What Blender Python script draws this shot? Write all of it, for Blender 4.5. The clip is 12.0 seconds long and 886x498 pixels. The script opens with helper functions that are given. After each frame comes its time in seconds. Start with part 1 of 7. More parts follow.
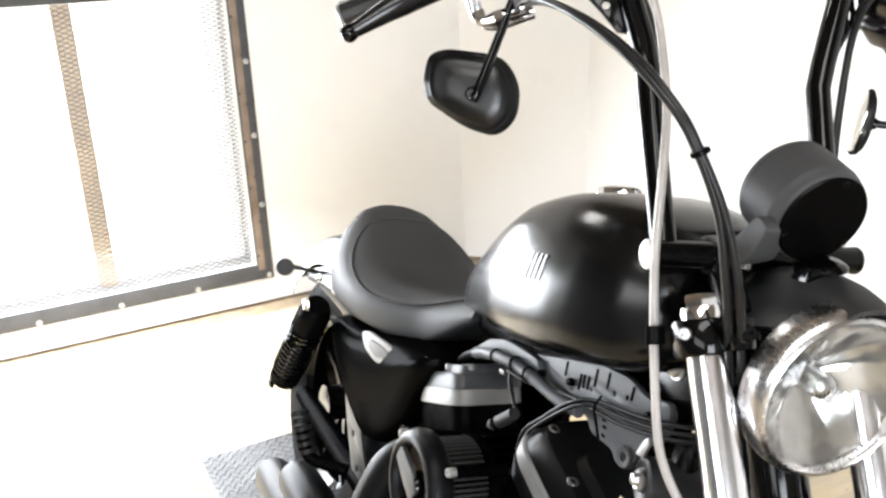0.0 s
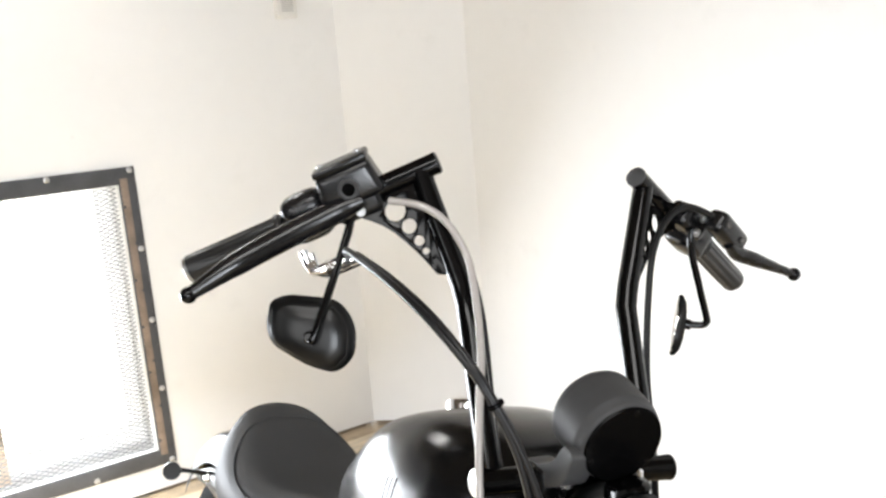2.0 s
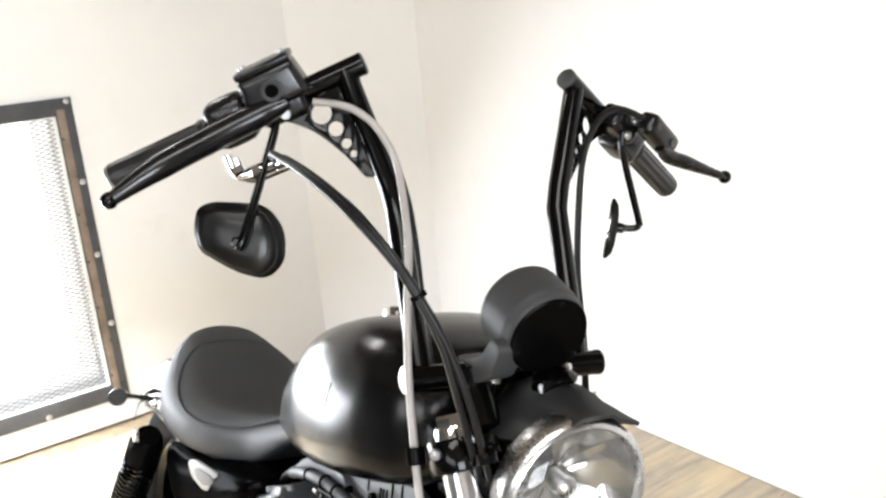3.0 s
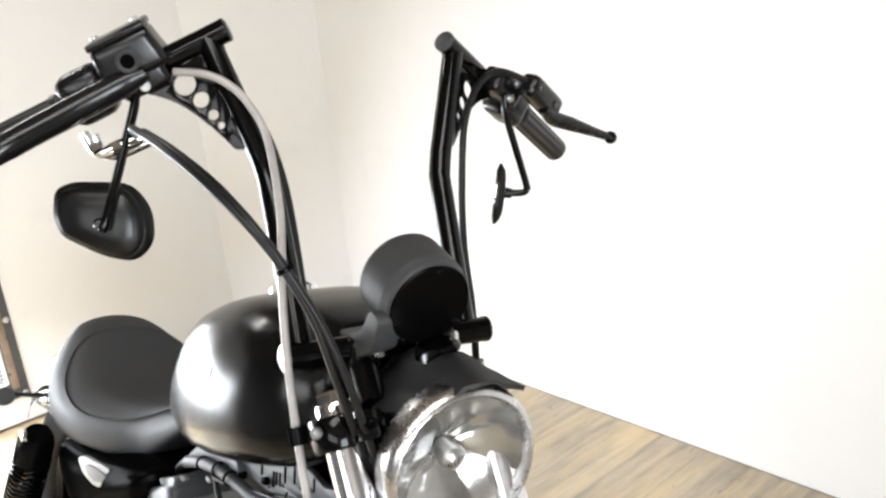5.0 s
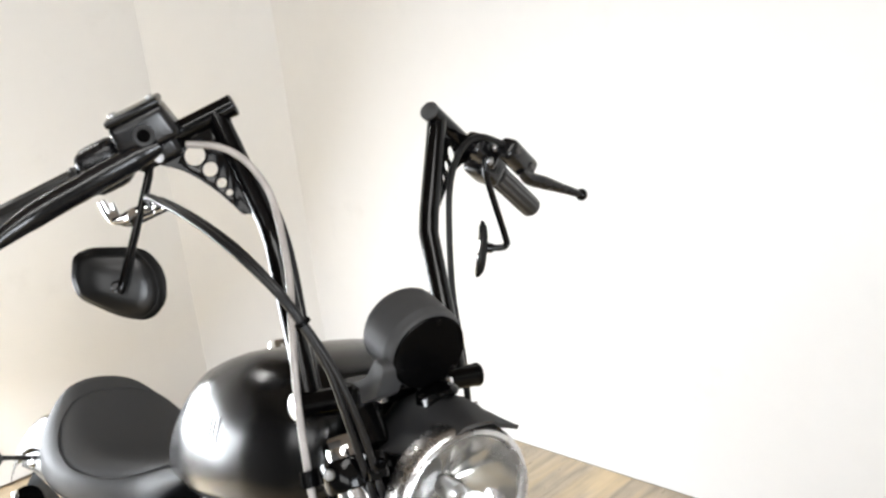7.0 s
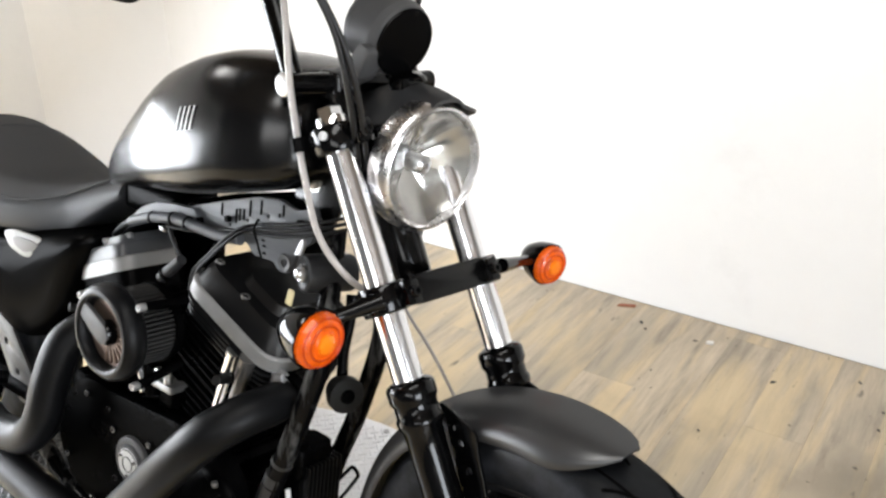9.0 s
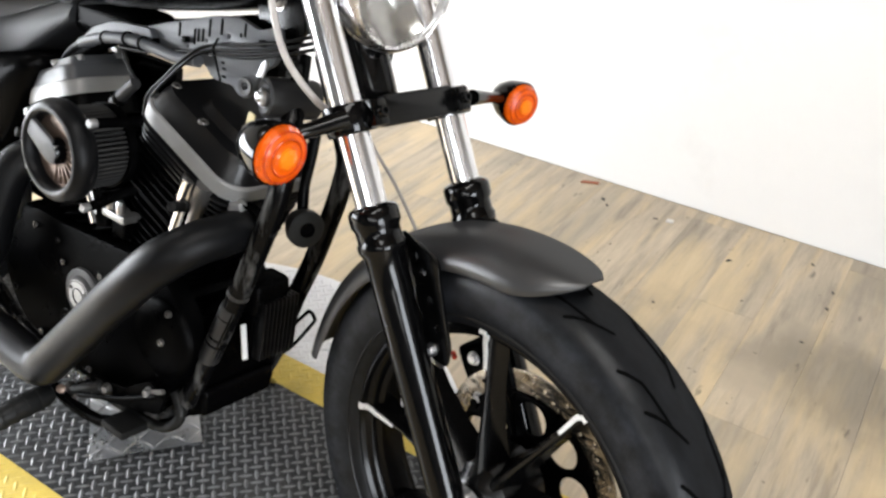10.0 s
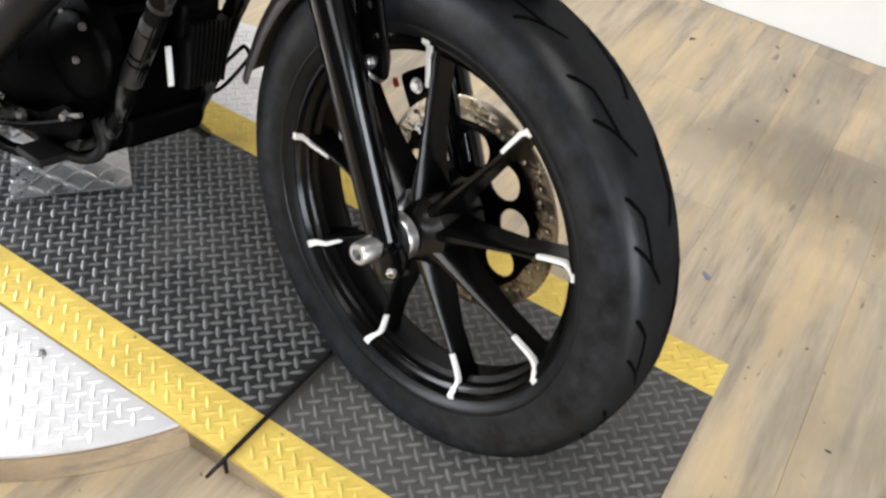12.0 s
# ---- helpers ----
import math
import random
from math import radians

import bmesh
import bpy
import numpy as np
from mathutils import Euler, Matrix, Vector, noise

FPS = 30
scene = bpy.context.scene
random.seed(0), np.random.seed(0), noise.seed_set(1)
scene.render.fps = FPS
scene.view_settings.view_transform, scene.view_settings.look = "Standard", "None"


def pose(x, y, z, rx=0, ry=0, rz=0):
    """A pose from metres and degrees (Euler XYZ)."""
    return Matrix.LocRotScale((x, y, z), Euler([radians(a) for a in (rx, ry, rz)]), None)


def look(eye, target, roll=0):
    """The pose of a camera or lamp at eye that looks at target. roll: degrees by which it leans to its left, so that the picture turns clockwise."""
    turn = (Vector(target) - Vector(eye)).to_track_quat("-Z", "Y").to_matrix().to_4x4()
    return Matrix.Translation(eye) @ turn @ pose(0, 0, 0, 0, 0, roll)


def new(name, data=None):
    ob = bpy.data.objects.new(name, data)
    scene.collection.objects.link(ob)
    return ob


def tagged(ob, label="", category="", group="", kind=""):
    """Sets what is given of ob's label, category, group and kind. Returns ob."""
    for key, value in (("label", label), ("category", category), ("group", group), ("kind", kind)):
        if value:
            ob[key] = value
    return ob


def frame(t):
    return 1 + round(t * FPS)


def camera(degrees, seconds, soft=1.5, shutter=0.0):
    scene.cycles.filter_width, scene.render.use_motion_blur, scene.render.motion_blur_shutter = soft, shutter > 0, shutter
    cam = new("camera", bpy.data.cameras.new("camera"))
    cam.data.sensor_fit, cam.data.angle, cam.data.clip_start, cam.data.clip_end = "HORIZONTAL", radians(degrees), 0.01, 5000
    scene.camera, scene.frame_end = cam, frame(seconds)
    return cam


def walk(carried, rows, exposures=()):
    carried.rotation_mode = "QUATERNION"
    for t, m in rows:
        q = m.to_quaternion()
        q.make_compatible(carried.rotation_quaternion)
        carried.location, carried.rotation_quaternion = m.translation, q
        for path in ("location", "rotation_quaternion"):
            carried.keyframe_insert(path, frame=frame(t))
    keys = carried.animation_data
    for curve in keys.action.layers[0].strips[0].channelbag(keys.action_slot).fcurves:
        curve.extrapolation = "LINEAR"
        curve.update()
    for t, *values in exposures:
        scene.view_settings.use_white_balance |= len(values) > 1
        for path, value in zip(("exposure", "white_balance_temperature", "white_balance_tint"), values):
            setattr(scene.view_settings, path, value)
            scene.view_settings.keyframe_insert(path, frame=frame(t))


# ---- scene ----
cam = camera(53.7, 12.0, 2.6)
PATH = [
    (0, (0.234, -0.442, 1.331), (-1.490, 0.299, 0.640), -2.18),
    (0.5, (0.299, -0.399, 1.397), (-1.463, 0.387, 0.869), -3.32),
    (1, (0.313, -0.406, 1.453), (-1.479, 0.390, 1.057), -3.86),
    (1.5, (0.315, -0.390, 1.467), (-1.443, 0.496, 1.111), -4.28),
    (2, (0.322, -0.367, 1.453), (-1.394, 0.580, 1.055), -4.56),
    (2.5, (0.338, -0.352, 1.430), (-1.349, 0.616, 0.963), -5.22),
    (3, (0.343, -0.343, 1.407), (-1.302, 0.657, 0.866), -5.22),
    (3.5, (0.342, -0.329, 1.383), (-1.251, 0.711, 0.767), -5.22),
    (5.5, (0.356, -0.288, 1.387), (-1.166, 0.871, 0.801), -6.74),
    (6, (0.373, -0.291, 1.409), (-1.162, 0.876, 0.877), -7.19),
    (6.5, (0.388, -0.303, 1.418), (-1.153, 0.882, 0.947), -7.45),
    (8.3, (0.386, -0.628, 1.357), (-0.831, 0.798, 0.661), -1.89),
    (8.5, (0.394, -0.645, 1.344), (-0.802, 0.775, 0.601), -1.64),
    (9, (0.397, -0.663, 1.298), (-0.724, 0.757, 0.447), -0.64),
    (9.5, (0.394, -0.672, 1.259), (-0.670, 0.734, 0.315), 1.22),
    (10, (0.398, -0.676, 1.206), (-0.578, 0.714, 0.149), 3.51),
    (10.5, (0.404, -0.679, 1.151), (-0.466, 0.684, -0.026), 5.93),
    (11, (0.419, -0.688, 1.105), (-0.364, 0.633, -0.177), 8.03),
    (11.5, (0.427, -0.689, 1.061), (-0.291, 0.588, -0.299), 9.14),
    (12, (0.429, -0.667, 1.069), (-0.292, 0.590, -0.309), 8.91),
]
# seconds and stops: the clip's camera closes down as it sinks
EXPOSURES = [(0.0, 0.34), (1.5, 0.13), (3.5, 0.18), (5.5, 0.10), (6.5, 0.07), (8.5, 0.14), (9.5, 0.24), (10.5, 0.30), (12.0, 0.34)]
walk(cam, [(t, look(eye, target, roll)) for t, eye, target, roll in PATH], EXPOSURES)

# ---- world and lights ----
world = bpy.data.worlds.new("sky")
scene.world = world
world.use_nodes = True
wn = world.node_tree
sky = wn.nodes.new("ShaderNodeTexSky")
sky.sky_type = "NISHITA"
sky.sun_disc = False
sky.sun_elevation, sky.sun_rotation = radians(40), radians(250)
wn.links.new(sky.outputs[0], wn.nodes["Background"].inputs[0])
wn.nodes["Background"].inputs[1].default_value = 0.12

ROOM = pose(0, 0, 0, 0, 0, 4)          # the room stands four degrees round from the motorcycle
FLOOR = -0.06                          # the wooden floor, below the turntable's top
CEILING = 2.52
BACK, SIDE, NEAR, FRONT = -3.02, 1.708, -3.2, 3.4    # the room's walls, in the room's own axes


def area_lamp(name, m, sx, sy, watts, colour):
    data = bpy.data.lights.new(name, "AREA")
    data.shape, data.size, data.size_y, data.energy, data.color = "RECTANGLE", sx, sy, watts, colour
    ob = new(name, data)
    ob.matrix_world = m
    return ob


DAY = (0.915, 0.960, 1.02)
WARM = (1.0, 0.99, 0.97)
# daylight in the barred window of the back wall
area_lamp("window_daylight", ROOM @ pose(BACK + 0.27, -0.95, 0.66, 0, -53, 0), 0.95, 2.4, 148, DAY)
# fill added behind the camera, with no known source there
area_lamp("south_fill", ROOM @ pose(1.5, NEAR + 0.05, 1.85, 90, 0, 0), 2.6, 0.9, 7, DAY)
# broad fill from the east, added to brighten the back wall
area_lamp("east_fill", ROOM @ pose(FRONT - 0.05, -1.75, 1.12, 90, 0, 90), 1.75, 1.55, 132, DAY)
# broad overhead fill added for floor and deck; its fitting is unseen
area_lamp("overhead_light", ROOM @ pose(0.45, -0.70, CEILING - 0.05, 0, 0, 90), 1.8, 0.60, 27, WARM)
# three small lamps that the tank's top reflects
for k in range(3):
    area_lamp("overhead_light", ROOM @ pose(-2.12 + 0.02 * k, -0.36 + 0.21 * k, CEILING - 0.05), 0.30, 0.12, 3.6, WARM)


# ---- materials ----
def material(name, colour, rough=0.5, metal=0.0, bump=0.0, bump_scale=200.0, vary=0.0, vary_scale=8.0, coat=0.0,
             trans=0.0, spec=0.5, rough_vary=0.0):
    """Principled surface with variation at two scales and fine relief, in object space."""
    mat = bpy.data.materials.new(name)
    mat.use_nodes = True
    nt = mat.node_tree
    b = nt.nodes["Principled BSDF"]
    b.inputs["Base Color"].default_value = (*colour, 1)
    b.inputs["Roughness"].default_value = rough
    b.inputs["Metallic"].default_value = metal
    b.inputs["Coat Weight"].default_value = coat
    b.inputs["Coat Roughness"].default_value = 0.08
    b.inputs["Transmission Weight"].default_value = trans
    b.inputs["Specular IOR Level"].default_value = spec
    co = nt.nodes.new("ShaderNodeTexCoord")
    if vary or rough_vary:
        n1 = nt.nodes.new("ShaderNodeTexNoise")
        n1.inputs["Scale"].default_value, n1.inputs["Detail"].default_value = vary_scale, 6
        nt.links.new(co.outputs["Object"], n1.inputs["Vector"])
        n2 = nt.nodes.new("ShaderNodeTexNoise")
        n2.inputs["Scale"].default_value, n2.inputs["Detail"].default_value = vary_scale * 14, 3
        nt.links.new(co.outputs["Object"], n2.inputs["Vector"])
        add = nt.nodes.new("ShaderNodeMath")
        add.operation = "MULTIPLY_ADD"
        nt.links.new(n2.outputs[0], add.inputs[0])
        add.inputs[1].default_value = 0.4
        nt.links.new(n1.outputs[0], add.inputs[2])
        if vary:
            ramp = nt.nodes.new("ShaderNodeMapRange")
            ramp.inputs["From Min"].default_value, ramp.inputs["From Max"].default_value = 0.4, 1.0
            ramp.inputs["To Min"].default_value, ramp.inputs["To Max"].default_value = 1 - vary, 1 + vary
            nt.links.new(add.outputs[0], ramp.inputs["Value"])
            mul = nt.nodes.new("ShaderNodeVectorMath")
            mul.operation = "SCALE"
            mul.inputs[0].default_value = colour
            nt.links.new(ramp.outputs[0], mul.inputs["Scale"])
            nt.links.new(mul.outputs[0], b.inputs["Base Color"])
        if rough_vary:
            r2 = nt.nodes.new("ShaderNodeMapRange")
            r2.inputs["From Min"].default_value, r2.inputs["From Max"].default_value = 0.4, 1.0
            r2.inputs["To Min"].default_value, r2.inputs["To Max"].default_value = max(0.02, rough - rough_vary), min(1, rough + rough_vary)
            nt.links.new(add.outputs[0], r2.inputs["Value"])
            nt.links.new(r2.outputs[0], b.inputs["Roughness"])
    if bump:
        nb = nt.nodes.new("ShaderNodeTexNoise")
        nb.inputs["Scale"].default_value, nb.inputs["Detail"].default_value = bump_scale, 4
        nt.links.new(co.outputs["Object"], nb.inputs["Vector"])
        bp = nt.nodes.new("ShaderNodeBump")
        bp.inputs["Strength"].default_value, bp.inputs["Distance"].default_value = bump, 0.002
        nt.links.new(nb.outputs[0], bp.inputs["Height"])
        nt.links.new(bp.outputs[0], b.inputs["Normal"])
    return mat


SATIN = material("satin_black_paint", (0.0012, 0.0012, 0.0013), 0.23, spec=0.30, bump=0.02, bump_scale=600, rough_vary=0.03, vary=0.1)
GLOSS = material("gloss_black_paint", (0.0010, 0.0010, 0.0011), 0.10, spec=0.25, rough_vary=0.03)
ENGINE = material("black_engine_finish", (0.0010, 0.0010, 0.0011), 0.30, spec=0.045, bump=0.25, bump_scale=900, vary=0.25, vary_scale=20, rough_vary=0.08)
EXHAUST = material("matt_black_exhaust", (0.0030, 0.0031, 0.0035), 0.40, spec=0.13, bump=0.12, bump_scale=500, vary=0.25, vary_scale=12, rough_vary=0.06)
PLASTIC = material("black_plastic", (0.0016, 0.0016, 0.0017), 0.36, spec=0.09, bump=0.08, bump_scale=500, vary=0.15)
HOUSING = material("grey_black_housing", (0.046, 0.046, 0.047), 0.5, spec=0.25, bump=0.08, bump_scale=700, vary=0.12)
CADDY = material("dark_grey_plastic", (0.070, 0.073, 0.080), 0.5, spec=0.3, bump=0.05, bump_scale=300, vary=0.15, vary_scale=15)
CHROME = material("chrome", (0.82, 0.82, 0.83), 0.06, metal=1.0, rough_vary=0.03, vary_scale=20)
FORKCHROME = material("hard_chrome", (0.88, 0.88, 0.90), 0.17, metal=1.0, rough_vary=0.03, vary_scale=20)
BEZEL = material("softly_polished_chrome", (0.66, 0.65, 0.65), 0.27, metal=1.0, rough_vary=0.03, vary_scale=20)
STEEL = material("worn_steel", (0.5, 0.5, 0.5), 0.32, metal=1.0, vary=0.2, vary_scale=30, rough_vary=0.1)
WORNSTEEL = material("dull_dirty_steel", (0.13, 0.125, 0.12), 0.4, metal=0.8, vary=0.3, vary_scale=30, rough_vary=0.1)
SILVER = material("machined_silver", (0.24, 0.238, 0.235), 0.50, metal=0.4, vary=0.15, vary_scale=25, rough_vary=0.08)
DULLALU = material("dull_grey_aluminium", (0.26, 0.26, 0.26), 0.38, metal=0.7, vary=0.3, vary_scale=30, rough_vary=0.1)
ALU = material("bare_aluminium", (0.62, 0.62, 0.62), 0.3, metal=0.9, vary=0.15, vary_scale=25)
PLATEGREY = material("dull_grey_plate", (0.034, 0.033, 0.032), 0.5, metal=0.1, bump=0.1, bump_scale=250, vary=0.25, vary_scale=14)
RUBBER = material("black_rubber", (0.009, 0.009, 0.009), 0.62, spec=0.25, bump=0.1, bump_scale=400, vary=0.2, vary_scale=12)
GROOVE = material("dark_groove", (0.002, 0.002, 0.002), 0.9, spec=0.02)
GRIP = material("smooth_grip_rubber", (0.016, 0.016, 0.0165), 0.34, spec=0.45, vary=0.2, vary_scale=30, rough_vary=0.08)
LEATHER = material("black_vinyl_upholstery", (0.026, 0.027, 0.029), 0.55, spec=0.40, bump=0.35, bump_scale=1100, vary=0.12, vary_scale=10, rough_vary=0.05)
CONTROL = material("satin_black_castings", (0.0045, 0.0045, 0.0050), 0.24, spec=0.46, bump=0.03, bump_scale=400, rough_vary=0.06, vary=0.15)
HOSE = material("grey_braided_hose", (0.36, 0.335, 0.315), 0.36, metal=0.2, bump=0.2, bump_scale=1500, vary=0.15, vary_scale=40)
CABLE = material("black_cable", (0.008, 0.008, 0.0085), 0.36, spec=0.3, vary=0.15)
LEAD = material("dull_black_lead", (0.004, 0.004, 0.0042), 0.4, spec=0.12, vary=0.15)
DECAL = material("grey_tank_lettering", (0.33, 0.33, 0.335), 0.45, vary=0.15, vary_scale=40)
WHITEMARK = material("white_paint_accent", (0.74, 0.74, 0.73), 0.45, vary=0.06, vary_scale=60)
RED = material("red_plastic", (0.65, 0.06, 0.03), 0.4, vary=0.1)
FILTER = material("grey_filter_pleats", (0.009, 0.0088, 0.0085), 0.7, bump=0.2, bump_scale=800, vary=0.2, vary_scale=30)
COPPER = material("bronze_inner", (0.16, 0.115, 0.09), 0.4, metal=0.6, vary=0.25, vary_scale=30)
GALV = material("galvanised_window_frame", (0.075, 0.077, 0.082), 0.55, metal=0.3, bump=0.15, bump_scale=120, vary=0.25, vary_scale=10)
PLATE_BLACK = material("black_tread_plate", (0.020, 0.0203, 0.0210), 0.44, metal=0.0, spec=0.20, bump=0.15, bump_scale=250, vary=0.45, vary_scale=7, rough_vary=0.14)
PLATE_WHITE = material("bright_aluminium_tread_plate", (0.66, 0.66, 0.675), 0.36, metal=0.3, bump=0.12, bump_scale=250, vary=0.10, vary_scale=9, rough_vary=0.1)
PLATE_WORN = material("worn_tread_tops", (0.108, 0.109, 0.111), 0.42, metal=0.0, spec=0.2, vary=0.35, vary_scale=14, rough_vary=0.1)
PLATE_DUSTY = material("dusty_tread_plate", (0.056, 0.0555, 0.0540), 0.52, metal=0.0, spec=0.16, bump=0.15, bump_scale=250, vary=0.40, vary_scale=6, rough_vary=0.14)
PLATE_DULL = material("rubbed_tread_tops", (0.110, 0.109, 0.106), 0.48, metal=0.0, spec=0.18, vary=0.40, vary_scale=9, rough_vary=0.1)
REFLECTOR = material("satin_mirror_reflector", (0.43, 0.425, 0.405), 0.19, metal=0.85, vary=0.12, vary_scale=60)
YELLOW = material("yellow_line_paint", (0.66, 0.49, 0.115), 0.45, spec=0.2, bump=0.2, bump_scale=250, vary=0.22, vary_scale=9, rough_vary=0.1)
GUARD = material("pale_galvanised_mesh", (0.22, 0.225, 0.235), 0.5, metal=0.2, vary=0.15, vary_scale=15)
TANKPAINT = material("satin_tank_paint", (0.0014, 0.0014, 0.0015), 0.21, spec=0.42, bump=0.012, bump_scale=700, rough_vary=0.02)
MATT = material("matt_black_paint", (0.0016, 0.0016, 0.0017), 0.34, spec=0.08, bump=0.03, bump_scale=500, rough_vary=0.04)
LINING = material("weathered_window_lining", (0.22, 0.165, 0.125), 0.6, bump=0.3, bump_scale=60, vary=0.4, vary_scale=10)
PADSTEEL = material("scuffed_bare_steel", (0.34, 0.345, 0.35), 0.30, metal=0.8, bump=0.1, bump_scale=250, vary=0.2, vary_scale=12, rough_vary=0.1)
MIRRORSHELL = material("satin_mirror_shell", (0.002, 0.002, 0.0021), 0.40, spec=0.22, rough_vary=0.04)
TIMER = material("satin_cast_aluminium", (0.42, 0.42, 0.415), 0.45, metal=0.35, vary=0.12, vary_scale=40)
STRIP = material("wood_edge_strip", (0.33, 0.25, 0.16), 0.5, bump=0.2, bump_scale=90, vary=0.3, vary_scale=12)
WALLPAINT = material("white_wall_paint", (0.815, 0.806, 0.79), 0.55, bump=0.06, bump_scale=60, vary=0.025, vary_scale=1.2, rough_vary=0.06)
CEILPAINT = material("ceiling_paint", (0.13, 0.105, 0.082), 0.7, vary=0.03, vary_scale=2)
FRONTWALL = material("mid_grey_wall_paint", (0.45, 0.45, 0.445), 0.7, vary=0.05, vary_scale=2)
DARKWALL = material("dark_grey_wall_paint", (0.07, 0.07, 0.07), 0.7, vary=0.05, vary_scale=2)
BOXWHITE = material("white_plastic", (0.72, 0.70, 0.66), 0.4, vary=0.05)
BEAM = material("bare_wood_mullion", (0.80, 0.66, 0.50), 0.6, bump=0.3, bump_scale=60, vary=0.25, vary_scale=10)
SASH = material("translucent_sash_white", (0.90, 0.90, 0.89), 0.5, trans=0.55, bump=0.1, bump_scale=80, vary=0.05, vary_scale=12)
SCRAP = material("brown_scrap", (0.30, 0.10, 0.05), 0.6, vary=0.2)
AMBER = material("amber_lens", (0.80, 0.115, 0.003), 0.14, trans=0.25, coat=0.08, spec=0.25, vary=0.45, vary_scale=45)
AMBER_CORE = material("amber_lens_core", (0.94, 0.23, 0.008), 0.25, trans=0.2, coat=0.1, spec=0.25, vary=0.1, vary_scale=60)
AMBER_DARK = material("dark_amber_ring", (0.50, 0.050, 0.002), 0.2, trans=0.15, spec=0.3, vary=0.2, vary_scale=60)
MIRROR = material("mirror_glass", (0.9, 0.9, 0.9), 0.02, metal=1.0)


def worn(mat, colour, scale, lo, hi, amount, stretch=(1, 1, 1)):
    """Adds irregular worn or dirty spots to a surface's colour."""
    nt = mat.node_tree
    b = nt.nodes["Principled BSDF"]
    co = nt.nodes.new("ShaderNodeTexCoord")
    mp = nt.nodes.new("ShaderNodeMapping")
    mp.inputs["Scale"].default_value = stretch
    nt.links.new(co.outputs["Object"], mp.inputs[0])
    nz = nt.nodes.new("ShaderNodeTexNoise")
    nz.inputs["Scale"].default_value, nz.inputs["Detail"].default_value, nz.inputs["Roughness"].default_value = scale, 5, 0.6
    nt.links.new(mp.outputs[0], nz.inputs["Vector"])
    mr = nt.nodes.new("ShaderNodeMapRange")
    mr.inputs["From Min"].default_value, mr.inputs["From Max"].default_value, mr.inputs["To Max"].default_value = lo, hi, amount
    nt.links.new(nz.outputs[0], mr.inputs["Value"])
    mx = nt.nodes.new("ShaderNodeMixRGB")
    mx.inputs[2].default_value = (*colour, 1)
    nt.links.new(mr.outputs[0], mx.inputs[0])
    nt.links.new(b.inputs["Base Color"].links[0].from_socket, mx.inputs[1])
    nt.links.new(mx.outputs[0], b.inputs["Base Color"])


def matt(mat, gloss, rough):
    """Dusty porous black: colour under a thin even gloss, with no sheen at a low angle."""
    nt = mat.node_tree
    b = nt.nodes["Principled BSDF"]
    di, gl, mx = nt.nodes.new("ShaderNodeBsdfDiffuse"), nt.nodes.new("ShaderNodeBsdfGlossy"), nt.nodes.new("ShaderNodeMixShader")
    di.inputs["Color"].default_value = b.inputs["Base Color"].default_value
    if b.inputs["Base Color"].links:
        nt.links.new(b.inputs["Base Color"].links[0].from_socket, di.inputs["Color"])
    if b.inputs["Normal"].links:
        nt.links.new(b.inputs["Normal"].links[0].from_socket, di.inputs["Normal"])
        nt.links.new(b.inputs["Normal"].links[0].from_socket, gl.inputs["Normal"])
    gl.inputs["Roughness"].default_value = rough
    mx.inputs[0].default_value = gloss
    nt.links.new(di.outputs[0], mx.inputs[1])
    nt.links.new(gl.outputs[0], mx.inputs[2])
    nt.links.new(mx.outputs[0], nt.nodes["Material Output"].inputs["Surface"])
    nt.nodes.remove(b)
    return mat


matt(ENGINE, 0.0035, 0.22)
matt(PLASTIC, 0.007, 0.26)
matt(MATT, 0.0055, 0.20)
matt(MIRRORSHELL, 0.045, 0.32)
matt(RUBBER, 0.02, 0.4)
worn(YELLOW, (0.16, 0.11, 0.03), 38, 0.66, 0.74, 0.85)
worn(YELLOW, (0.42, 0.33, 0.12), 7, 0.52, 0.68, 0.5)
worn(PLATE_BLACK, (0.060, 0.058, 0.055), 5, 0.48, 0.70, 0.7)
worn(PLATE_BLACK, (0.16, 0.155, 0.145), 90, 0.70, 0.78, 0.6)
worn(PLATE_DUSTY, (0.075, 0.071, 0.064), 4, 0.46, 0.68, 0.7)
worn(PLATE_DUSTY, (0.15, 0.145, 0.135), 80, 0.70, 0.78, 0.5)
worn(PLATE_WHITE, (0.42, 0.41, 0.39), 9, 0.52, 0.72, 0.45)
worn(PLATE_WHITE, (0.10, 0.095, 0.085), 60, 0.72, 0.78, 0.7)
worn(STRIP, (0.16, 0.135, 0.105), 14, 0.50, 0.66, 0.7, (1, 1, 3))
worn(WALLPAINT, (0.62, 0.605, 0.58), 3.5, 0.60, 0.78, 0.35)
worn(WALLPAINT, (0.55, 0.54, 0.52), 26, 0.70, 0.78, 0.35)


